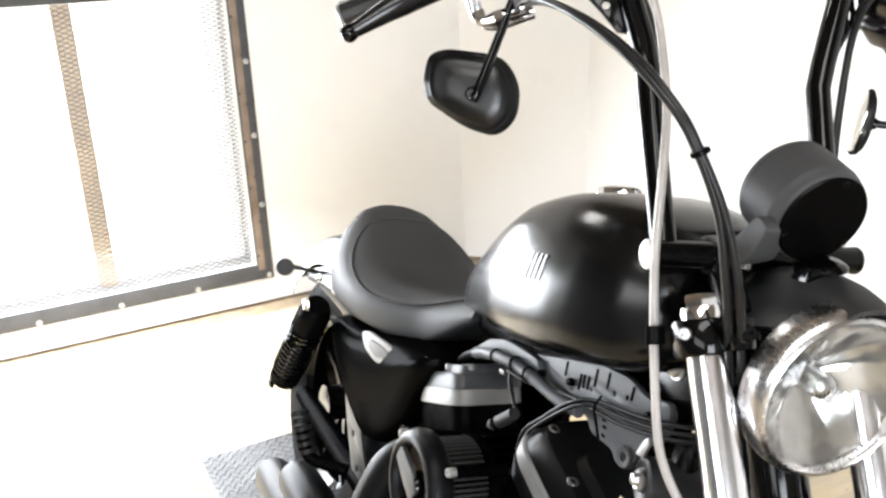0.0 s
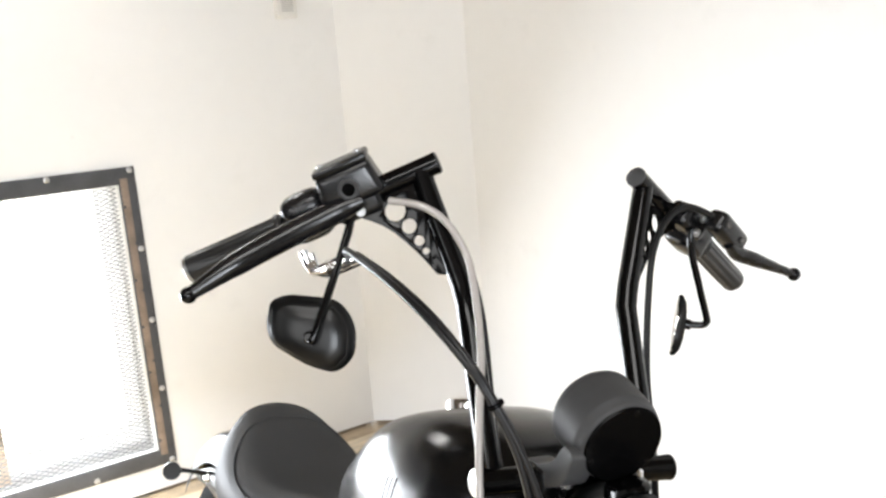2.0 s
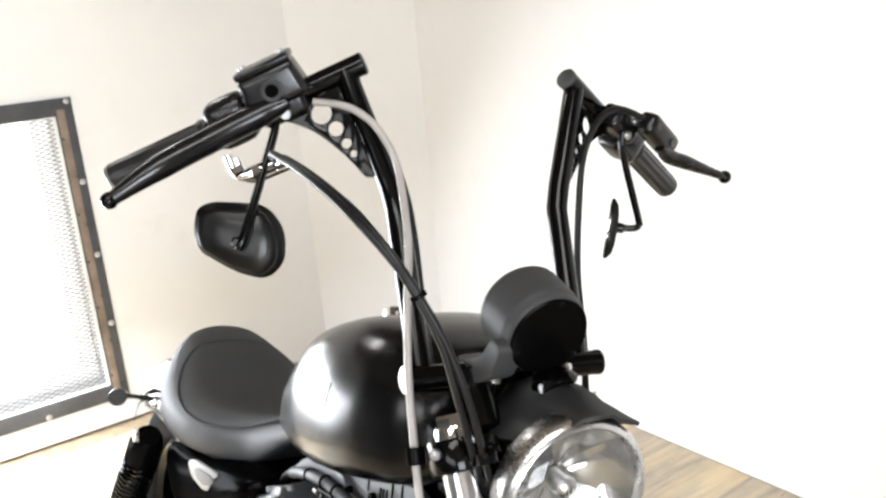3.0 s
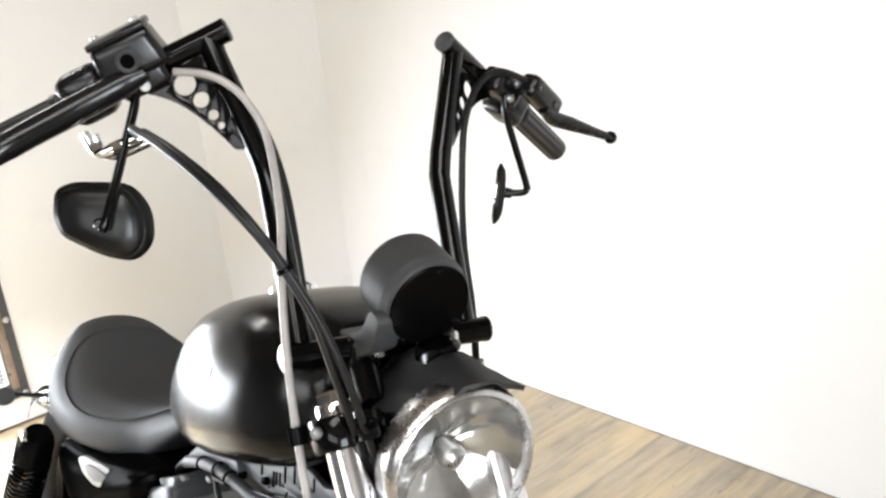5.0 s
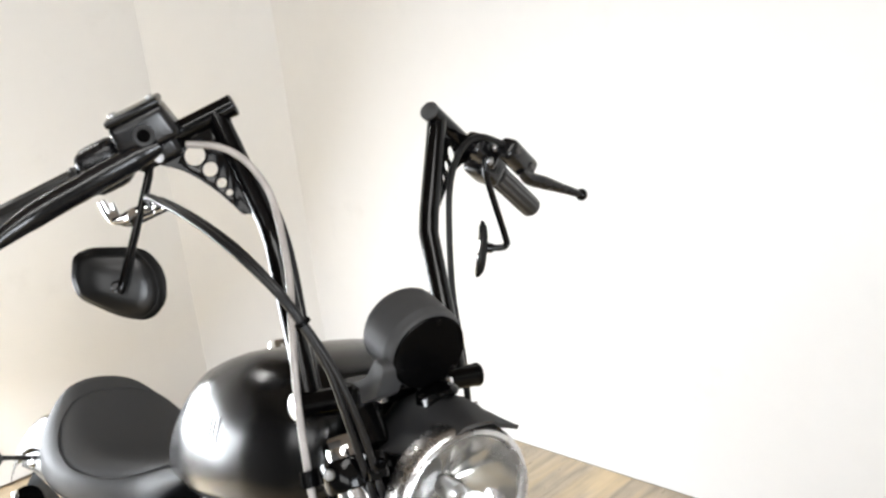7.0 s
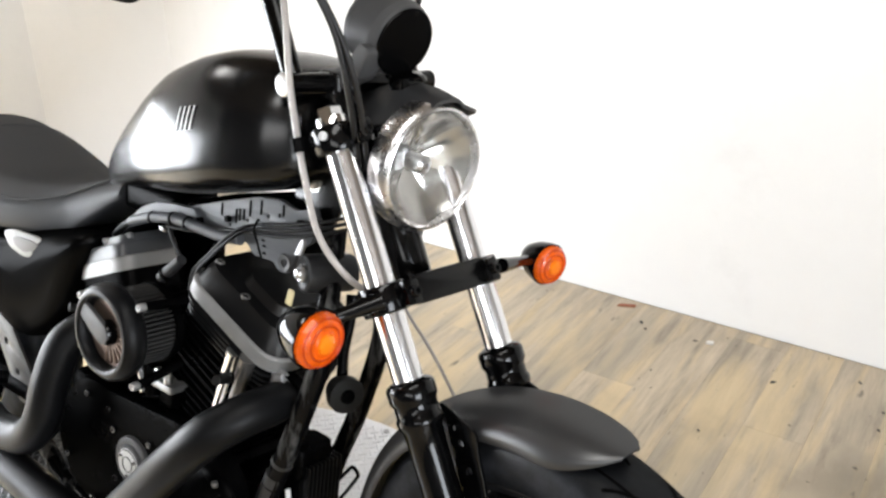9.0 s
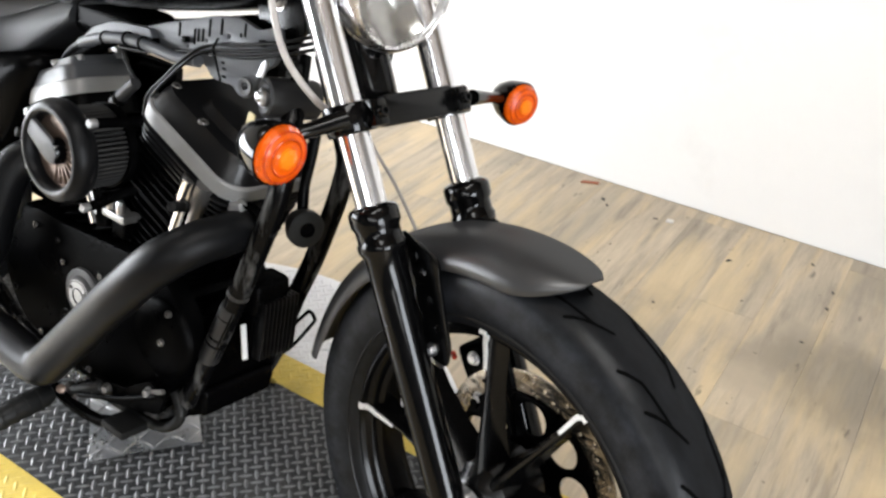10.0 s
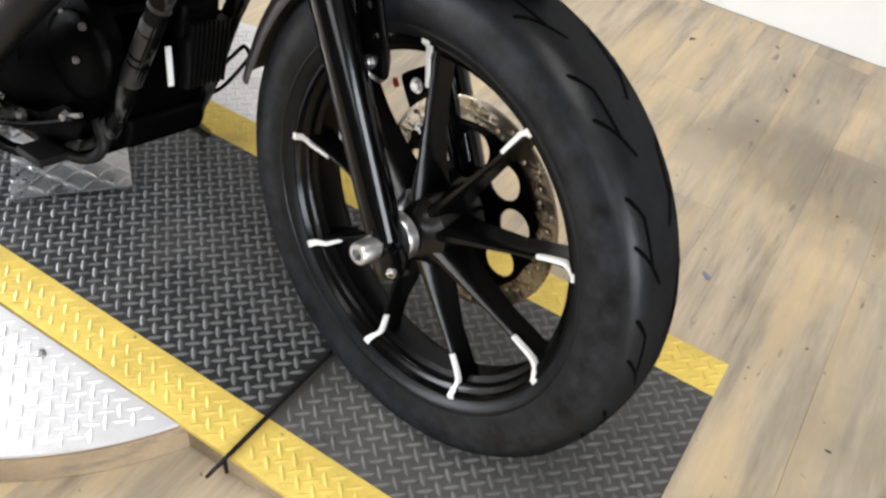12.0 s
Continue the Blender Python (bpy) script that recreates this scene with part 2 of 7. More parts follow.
def glass(name, rough=0.01, tint=(1, 1, 1)):
    mat = bpy.data.materials.new(name)
    mat.use_nodes = True
    nt = mat.node_tree
    nt.nodes.remove(nt.nodes["Principled BSDF"])
    gl = nt.nodes.new("ShaderNodeBsdfGlossy")
    gl.inputs["Roughness"].default_value = rough
    tr = nt.nodes.new("ShaderNodeBsdfTransparent")
    tr.inputs["Color"].default_value = (*tint, 1)
    lw = nt.nodes.new("ShaderNodeLayerWeight")
    pw = nt.nodes.new("ShaderNodeMath")
    pw.operation = "POWER"
    pw.inputs[1].default_value = 4.0
    nt.links.new(lw.outputs["Facing"], pw.inputs[0])
    ma = nt.nodes.new("ShaderNodeMath")
    ma.operation = "MULTIPLY_ADD"
    ma.inputs[1].default_value, ma.inputs[2].default_value = 0.8, 0.045
    nt.links.new(pw.outputs[0], ma.inputs[0])
    mix = nt.nodes.new("ShaderNodeMixShader")
    nt.links.new(ma.outputs[0], mix.inputs[0])
    nt.links.new(tr.outputs[0], mix.inputs[1])
    nt.links.new(gl.outputs[0], mix.inputs[2])
    nt.links.new(mix.outputs[0], nt.nodes["Material Output"].inputs["Surface"])
    return mat


GLASS = glass("clear_glass")


def glow(name, colour, strength):
    mat = bpy.data.materials.new(name)
    mat.use_nodes = True
    b = mat.node_tree.nodes["Principled BSDF"]
    b.inputs["Base Color"].default_value = (0, 0, 0, 1)
    b.inputs["Emission Color"].default_value = (*colour, 1)
    b.inputs["Emission Strength"].default_value = strength
    return mat


DAYLIGHT = glow("bright_daylight", (1.0, 0.99, 0.97), 4.0)


def plank_material():
    """Weathered vinyl plank: straw and grey streaks along the plank, worn dark patches, a tone of its own for each piece."""
    mat = bpy.data.materials.new("weathered_wood_plank")
    mat.use_nodes = True
    nt = mat.node_tree
    N, Lk = nt.nodes.new, nt.links.new
    b = nt.nodes["Principled BSDF"]
    b.inputs["Roughness"].default_value = 0.36
    co = N("ShaderNodeTexCoord")
    info = N("ShaderNodeObjectInfo")
    shift = N("ShaderNodeVectorMath")
    shift.operation = "SCALE"
    shift.inputs[0].default_value = (3.1, 7.7, 5.3)
    Lk(info.outputs["Random"], shift.inputs["Scale"])
    place = N("ShaderNodeVectorMath")
    Lk(co.outputs["Object"], place.inputs[0])
    Lk(shift.outputs[0], place.inputs[1])
    long = N("ShaderNodeMapping")
    long.inputs["Scale"].default_value = (30, 2.6, 10)
    Lk(place.outputs[0], long.inputs[0])
    streak = N("ShaderNodeTexNoise")
    streak.inputs["Scale"].default_value, streak.inputs["Detail"].default_value, streak.inputs["Roughness"].default_value = 1.0, 9, 0.72
    Lk(long.outputs[0], streak.inputs["Vector"])
    wide = N("ShaderNodeMapping")
    wide.inputs["Scale"].default_value = (6.5, 1.7, 4)
    Lk(place.outputs[0], wide.inputs[0])
    patch = N("ShaderNodeTexNoise")
    patch.inputs["Scale"].default_value, patch.inputs["Detail"].default_value = 1.0, 5
    Lk(wide.outputs[0], patch.inputs["Vector"])
    ramp = N("ShaderNodeValToRGB")
    el = ramp.color_ramp.elements
    el[0].position, el[0].color = 0.28, (0.200, 0.165, 0.122, 1)
    el[1].position, el[1].color = 0.72, (0.58, 0.485, 0.350, 1)
    e = el.new(0.45)
    e.color = (0.39, 0.322, 0.235, 1)
    e = el.new(0.58)
    e.color = (0.49, 0.405, 0.292, 1)
    Lk(streak.outputs[0], ramp.inputs[0])
    grey = N("ShaderNodeMixRGB")
    grey.inputs[2].default_value = (0.260, 0.228, 0.178, 1)
    gr = N("ShaderNodeMapRange")
    gr.inputs["From Min"].default_value, gr.inputs["From Max"].default_value = 0.46, 0.66
    gr.inputs["To Max"].default_value = 0.50
    Lk(patch.outputs[0], gr.inputs["Value"])
    Lk(gr.outputs[0], grey.inputs[0])
    # long warm splashes where the print is yellower, with ragged edges along the grain
    far_ = N("ShaderNodeMapping")
    far_.inputs["Scale"].default_value = (13, 1.9, 5)
    far_.inputs["Location"].default_value = (4.0, 1.3, 0.0)
    Lk(place.outputs[0], far_.inputs[0])
    splash = N("ShaderNodeTexNoise")
    splash.inputs["Scale"].default_value, splash.inputs["Detail"].default_value, splash.inputs["Roughness"].default_value = 1.0, 4, 0.55
    Lk(far_.outputs[0], splash.inputs["Vector"])
    wr = N("ShaderNodeMapRange")
    wr.inputs["From Min"].default_value, wr.inputs["From Max"].default_value, wr.inputs["To Max"].default_value = 0.47, 0.62, 0.62
    Lk(splash.outputs[0], wr.inputs["Value"])
    warm = N("ShaderNodeMixRGB")
    warm.inputs[2].default_value = (0.640, 0.490, 0.275, 1)
    Lk(wr.outputs[0], warm.inputs[0])
    Lk(ramp.outputs[0], warm.inputs[1])
    Lk(warm.outputs[0], grey.inputs[1])
    knot = N("ShaderNodeMapping")
    knot.inputs["Scale"].default_value = (34, 9, 10)
    Lk(place.outputs[0], knot.inputs[0])
    spots = N("ShaderNodeTexNoise")
    spots.inputs["Scale"].default_value, spots.inputs["Detail"].default_value = 1.0, 3
    Lk(knot.outputs[0], spots.inputs["Vector"])
    sr = N("ShaderNodeMapRange")
    sr.inputs["From Min"].default_value, sr.inputs["From Max"].default_value = 0.69, 0.76
    sr.inputs["To Max"].default_value = 0.75
    Lk(spots.outputs[0], sr.inputs["Value"])
    dark = N("ShaderNodeMixRGB")
    dark.inputs[2].default_value = (0.09, 0.07, 0.05, 1)
    Lk(sr.outputs[0], dark.inputs[0])
    Lk(grey.outputs[0], dark.inputs[1])
    # small dark specks and nicks
    nick = N("ShaderNodeTexNoise")
    nick.inputs["Scale"].default_value, nick.inputs["Detail"].default_value = 55, 2
    Lk(place.outputs[0], nick.inputs["Vector"])
    nr = N("ShaderNodeMapRange")
    nr.inputs["From Min"].default_value, nr.inputs["From Max"].default_value = 0.735, 0.77
    nr.inputs["To Max"].default_value = 0.8
    Lk(nick.outputs[0], nr.inputs["Value"])
    specks = N("ShaderNodeMixRGB")
    specks.inputs[2].default_value = (0.05, 0.042, 0.035, 1)
    Lk(nr.outputs[0], specks.inputs[0])
    Lk(dark.outputs[0], specks.inputs[1])
    # broad dull stains that run over the joints
    geo = N("ShaderNodeNewGeometry")
    blot = N("ShaderNodeTexNoise")
    blot.inputs["Scale"].default_value, blot.inputs["Detail"].default_value, blot.inputs["Roughness"].default_value = 3.4, 4, 0.55
    Lk(geo.outputs["Position"], blot.inputs["Vector"])
    br = N("ShaderNodeMapRange")
    br.inputs["From Min"].default_value, br.inputs["From Max"].default_value = 0.53, 0.70
    br.inputs["To Max"].default_value = 0.26
    Lk(blot.outputs[0], br.inputs["Value"])
    stain = N("ShaderNodeMixRGB")
    stain.inputs[2].default_value = (0.15, 0.122, 0.088, 1)
    Lk(br.outputs[0], stain.inputs[0])
    Lk(specks.outputs[0], stain.inputs[1])
    # one large darker patch, long across the boards, by the end of the runway
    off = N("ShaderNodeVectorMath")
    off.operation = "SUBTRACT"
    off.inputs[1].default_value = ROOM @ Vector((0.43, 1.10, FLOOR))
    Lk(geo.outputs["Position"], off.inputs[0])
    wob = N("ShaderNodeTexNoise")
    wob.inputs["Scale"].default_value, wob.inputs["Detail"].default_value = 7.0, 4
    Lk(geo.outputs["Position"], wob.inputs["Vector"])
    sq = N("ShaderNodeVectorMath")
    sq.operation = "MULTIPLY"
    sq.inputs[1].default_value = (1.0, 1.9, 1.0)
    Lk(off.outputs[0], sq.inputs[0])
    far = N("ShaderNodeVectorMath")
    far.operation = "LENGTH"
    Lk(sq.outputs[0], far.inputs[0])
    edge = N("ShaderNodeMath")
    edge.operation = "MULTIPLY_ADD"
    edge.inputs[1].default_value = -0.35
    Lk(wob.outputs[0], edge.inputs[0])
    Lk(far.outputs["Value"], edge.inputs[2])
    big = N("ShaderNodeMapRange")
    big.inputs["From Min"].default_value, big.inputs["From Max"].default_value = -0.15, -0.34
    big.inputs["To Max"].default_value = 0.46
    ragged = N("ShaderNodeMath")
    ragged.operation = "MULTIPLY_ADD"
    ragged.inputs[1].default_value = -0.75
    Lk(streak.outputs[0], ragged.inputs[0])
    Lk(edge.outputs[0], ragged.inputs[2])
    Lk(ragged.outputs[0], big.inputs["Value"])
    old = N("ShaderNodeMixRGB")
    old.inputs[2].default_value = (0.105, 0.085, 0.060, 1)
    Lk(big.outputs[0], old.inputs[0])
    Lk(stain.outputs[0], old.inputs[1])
    tone = N("ShaderNodeMapRange")
    tone.inputs["To Min"].default_value, tone.inputs["To Max"].default_value = 1.02, 1.15
    Lk(info.outputs["Random"], tone.inputs["Value"])
    out = N("ShaderNodeVectorMath")
    out.operation = "SCALE"
    Lk(old.outputs[0], out.inputs[0])
    Lk(tone.outputs[0], out.inputs["Scale"])
    Lk(out.outputs[0], b.inputs["Base Color"])
    bp = N("ShaderNodeBump")
    bp.inputs["Strength"].default_value, bp.inputs["Distance"].default_value = 0.25, 0.001
    Lk(streak.outputs[0], bp.inputs["Height"])
    Lk(bp.outputs[0], b.inputs["Normal"])
    return mat


PLANK = plank_material()


# ---- mesh helpers ----
def mesh_of(bm, name, mat, sharp=38):
    me = bpy.data.meshes.new(name)
    bmesh.ops.recalc_face_normals(bm, faces=bm.faces)
    bm.to_mesh(me)
    bm.free()
    me.materials.append(mat)
    me.polygons.foreach_set("use_smooth", [True] * len(me.polygons))
    me.set_sharp_from_angle(angle=radians(sharp))
    return me


def part(name, bm, mat, parent=None, label="", m=None, sharp=38):
    """Links a bmesh as one mesh object under a thing or under a part."""
    ob = new(name, mesh_of(bm, name, mat, sharp))
    if parent:
        ob.parent = parent
    if m is not None:
        ob.matrix_basis = m
    return tagged(ob, label)


def piece(name, me, parent, m):
    ob = new(name, me)
    ob.parent = parent
    ob.matrix_basis = m
    return ob


def V(*a):
    return Vector(a)


def axes_for(d):
    d = Vector(d).normalized()
    a = Vector((0, 0, 1)) if abs(d.z) < 0.9 else Vector((1, 0, 0))
    u = d.cross(a).normalized()
    return u, d.cross(u).normalized(), d


def spline(points, n=8):
    """Catmull-Rom through the points, n steps a span."""
    P = [Vector(p) for p in points]
    P = [2 * P[0] - P[1]] + P + [2 * P[-1] - P[-2]]
    out = []
    for i in range(1, len(P) - 2):
        for k in range(n):
            t = k / n
            a, b, c, d = P[i - 1], P[i], P[i + 1], P[i + 2]
            out.append(0.5 * (2 * b + (c - a) * t + (2 * a - 5 * b + 4 * c - d) * t * t + (3 * b - a - 3 * c + d) * t ** 3))
    return out + [P[-2]]


def skin(bm, rings, caps=True, closed=True):
    """Faces between rings of equal length."""
    R = [[bm.verts.new(p) for p in ring] for ring in rings]
    n = len(R[0])
    for a, b in zip(R, R[1:]):
        for i in range(n if closed else n - 1):
            j = (i + 1) % n
            bm.faces.new((a[i], a[j], b[j], b[i]))
    if caps and closed:
        bm.faces.new(R[0][::-1])
        bm.faces.new(R[-1])
    return bm


def tube(points, r, seg=14, n=8, bm=None, smooth=True, caps=True):
    """A round bar along the points; r is one radius or one for each point."""
    bm = bm or bmesh.new()
    pts = spline(points, n) if smooth and len(points) > 2 else [Vector(p) for p in points]
    if isinstance(r, (int, float)):
        rs = [r] * len(pts)
    else:
        rs = [float(np.interp(k / (len(pts) - 1) * (len(r) - 1), range(len(r)), r)) for k in range(len(pts))]
    t0 = (pts[1] - pts[0]).normalized()
    u = axes_for(t0)[0]
    rings = []
    for k, p in enumerate(pts):
        t = (pts[min(k + 1, len(pts) - 1)] - pts[max(k - 1, 0)]).normalized()
        u = (u - t * u.dot(t)).normalized()
        w = t.cross(u)
        rings.append([p + rs[k] * (math.cos(a) * u + math.sin(a) * w) for a in (2 * math.pi * i / seg for i in range(seg))])
    return skin(bm, rings, caps)


def lathe(profile, at=(0, 0, 0), way=(0, 1, 0), seg=32, bm=None, closed=False, caps=True):
    """A turned body: rows of (along, radius) round the axis way through at; closed joins the last row to the first."""
    bm = bm or bmesh.new()
    u, w, d = axes_for(way)
    at = Vector(at)
    rings = []
    for s, r in profile:
        r = max(r, 1e-5)
        rings.append([at + d * s + r * (math.cos(a) * u + math.sin(a) * w) for a in (2 * math.pi * i / seg for i in range(seg))])
    if closed:
        rings.append(rings[0])
    skin(bm, rings, caps=caps and not closed)
    if closed:
        bmesh.ops.remove_doubles(bm, verts=bm.verts, dist=1e-6)
    return bm


def box(size, at=(0, 0, 0), bevel=0.004, m=None, bm=None, seg=2):
    """A box with rounded edges."""
    own = bmesh.new()
    bmesh.ops.create_cube(own, size=1)
    for v in own.verts:
        v.co = Vector((v.co.x * size[0], v.co.y * size[1], v.co.z * size[2]))
    if bevel:
        bmesh.ops.bevel(own, geom=own.edges[:], offset=min(bevel, 0.45 * min(size)), segments=seg, affect="EDGES", profile=0.6)
    own.transform(Matrix.Translation(at) @ (m or Matrix()))
    return join(bm, own)


def join(bm, own):
    if bm is None:
        return own
    vs = [bm.verts.new(v.co) for v in own.verts]
    own.verts.index_update()
    for f in own.faces:
        bm.faces.new([vs[v.index] for v in f.verts])
    own.free()
    return bm


def slab(outline, thick, m=None, bevel=0.002, bm=None):
    """A plate cut to an outline in its own xy plane, thick along z about 0."""
    own = bmesh.new()
    lo = [own.verts.new((x, y, -thick / 2)) for x, y in outline]
    hi = [own.verts.new((x, y, thick / 2)) for x, y in outline]
    own.faces.new(lo[::-1])
    own.faces.new(hi)
    n = len(lo)
    for i in range(n):
        own.faces.new((lo[i], lo[(i + 1) % n], hi[(i + 1) % n], hi[i]))
    bmesh.ops.recalc_face_normals(own, faces=own.faces)
    if bevel:
        edges = [e for e in own.edges if abs(e.verts[0].co.z - e.verts[1].co.z) < 1e-6]
        bmesh.ops.bevel(own, geom=edges, offset=min(bevel, thick * 0.45), segments=2, affect="EDGES", profile=0.6)
    if m:
        own.transform(m)
    return join(bm, own)


def pierced(outline, holes, thick, m=None, bevel=0.0008):
    """A plate with round holes (x, y, r) cut through it."""
    cu = bpy.data.curves.new("plate", "CURVE")
    cu.dimensions, cu.fill_mode, cu.extrude, cu.bevel_depth, cu.bevel_resolution = "2D", "BOTH", thick / 2 - bevel, bevel, 1
    loops = [outline] + [[(x + r * math.cos(a), y + r * math.sin(a)) for a in (2 * math.pi * i / 20 for i in range(20))] for x, y, r in holes]
    for loop in loops:
        sp = cu.splines.new("POLY")
        sp.points.add(len(loop) - 1)
        for p, (x, y) in zip(sp.points, loop):
            p.co = (x, y, 0, 1)
        sp.use_cyclic_u = True
    ob = bpy.data.objects.new("plate", cu)
    me = bpy.data.meshes.new_from_object(ob)
    bm = bmesh.new()
    bm.from_mesh(me)
    bpy.data.objects.remove(ob)
    bpy.data.curves.remove(cu)
    bpy.data.meshes.remove(me)
    bmesh.ops.remove_doubles(bm, verts=bm.verts, dist=1e-6)
    if m:
        bm.transform(m)
    return bm


def rounded(points, r=0.01, n=4):
    """The outline with its corners rounded."""
    out = []
    P = [Vector(p) for p in points]
    for i, p in enumerate(P):
        a, b = P[i - 1] - p, P[(i + 1) % len(P)] - p
        k = min(r, a.length * 0.45, b.length * 0.45)
        s, e = p + a.normalized() * k, p + b.normalized() * k
        for j in range(n + 1):
            t = j / n
            q = (1 - t) ** 2 * s + 2 * t * (1 - t) * p + t * t * e
            out.append((q.x, q.y))
    return out


def frame_xz(y=0.0, at=(0, 0), flip=False):
    """Carries a plate's xy plane to the upright xz plane at y."""
    return Matrix.Translation((at[0], y, at[1])) @ Matrix.Rotation(radians(90), 4, "X")


def bolt(at, way, r=0.008, h=0.006, bm=None):
    """A hexagon bolt head with a washer."""
    bm = lathe([(0, 0), (0, r * 1.45), (h * 0.25, r * 1.45), (h * 0.25, r * 1.2)], at, way, 16, bm)
    return lathe([(h * 0.2, r * 1.1), (h * 0.9, r * 1.1), (h * 1.05, r * 0.9), (h * 1.05, 0)], at, way, 6, bm)


def cap_screw(at, way, r=0.007, h=0.007, bm=None):
    """A round socket screw with its recess."""
    return lathe([(0, 0), (0, r), (h * 0.8, r), (h, r * 0.85), (h, r * 0.5), (h * 0.4, r * 0.5), (h * 0.4, 0)], at, way, 14, bm)


# ---- the room ----
def wall(name, a, b, z0, z1, thick, side, label, openings=(), mat=None):
    """A wall from a to b in the room's plan; side: +1 puts the thickness to the left of a-b. Openings: (from, to, low, high) along it."""
    a, b = Vector(a), Vector(b)
    L = (b - a).length
    d = (b - a) / L
    bm = bmesh.new()
    cuts = sorted({0.0, L, *(o[0] for o in openings), *(o[1] for o in openings)})
    for s, e in zip(cuts, cuts[1:]):
        spans = [(z0, z1)]
        for o in openings:
            if o[0] <= s and e <= o[1]:
                spans = [(z0, o[2]), (o[3], z1)]
        for lo, hi in spans:
            box((e - s, thick, hi - lo), ((s + e) / 2, side * thick / 2, (lo + hi) / 2), 0, None, bm)
    bmesh.ops.remove_doubles(bm, verts=bm.verts, dist=1e-5)
    m = ROOM @ Matrix.Translation((a.x, a.y, 0)) @ Matrix.Rotation(math.atan2(d.y, d.x), 4, "Z")
    return tagged(part(name, bm, mat or WALLPAINT, None, label, m), kind="structure", category="wall")


W0, W1, WZ0, WZ1 = -2.230, 0.364, 0.100, 1.134     # the barred window's opening, across and up
back = wall("wall_west", (BACK, -3.4), (BACK, 1.315), FLOOR, CEILING, 0.2, 1, "white painted wall with a barred window low in it",
            [(W0 + 3.4, W1 + 3.4, WZ0, WZ1)])
diag = wall("wall_corner", (BACK, 1.315), (-2.66, SIDE), FLOOR, CEILING, 0.12, 1, "white painted boxed-in corner between two walls")
side = wall("wall_north", (-2.66, SIDE), (FRONT + 0.2, SIDE), FLOOR, CEILING, 0.2, 1, "plain white painted wall, faintly scuffed")
# unseen walls, toned to steer reflections; their openings are added for the fills
near = wall("wall_south", (FRONT + 0.2, NEAR), (BACK - 0.2, NEAR), FLOOR, CEILING, 0.2, 1, "dark grey wall, unseen, with a high opening added for the fill",
            [(0.8, 3.4, 1.35, 2.35)], DARKWALL)
front = wall("wall_east", (FRONT, SIDE), (FRONT, NEAR), FLOOR, CEILING, 0.2, 1, "mid grey wall, unseen, with a wide opening added for the fill",
             [(2.56, 4.36, 0.35, 2.1)], FRONTWALL)
bm = box((7.2, 5.6, 0.15), (0.15, -0.75, CEILING + 0.075), 0)
tagged(part("ceiling", bm, CEILPAINT, None, "plain brown-painted ceiling", ROOM), kind="structure", category="ceiling")
bm = box((7.2, 5.6, 0.1), (0.15, -0.75, FLOOR - 0.062), 0)
floor = tagged(part("floor", bm, STRIP, None, "weathered straw and grey wood plank floor", ROOM), kind="structure", category="floor")

# daylight outside the barred window
bm = bmesh.new()
skin(bm, [[V(0, -2.2, -1.2), V(0, 2.2, -1.2)], [V(0, -2.2, 1.6), V(0, 2.2, 1.6)]], False, False)
tagged(part("backdrop_window", bm, DAYLIGHT, None, "overexposed daylight outside the window", ROOM @ pose(BACK - 0.9, -0.13, 0.7)), kind="structure", category="backdrop")
# glow added behind the unseen south opening
bm = bmesh.new()
skin(bm, [[V(-2, 0, -1), V(2, 0, -1)], [V(-2, 0, 1.2), V(2, 0, 1.2)]], False, False)
tagged(part("backdrop_south", bm, DAYLIGHT, None, "added glow outside the unseen south opening", ROOM @ pose(1.5, NEAR - 0.7, 1.2)), kind="structure", category="backdrop")


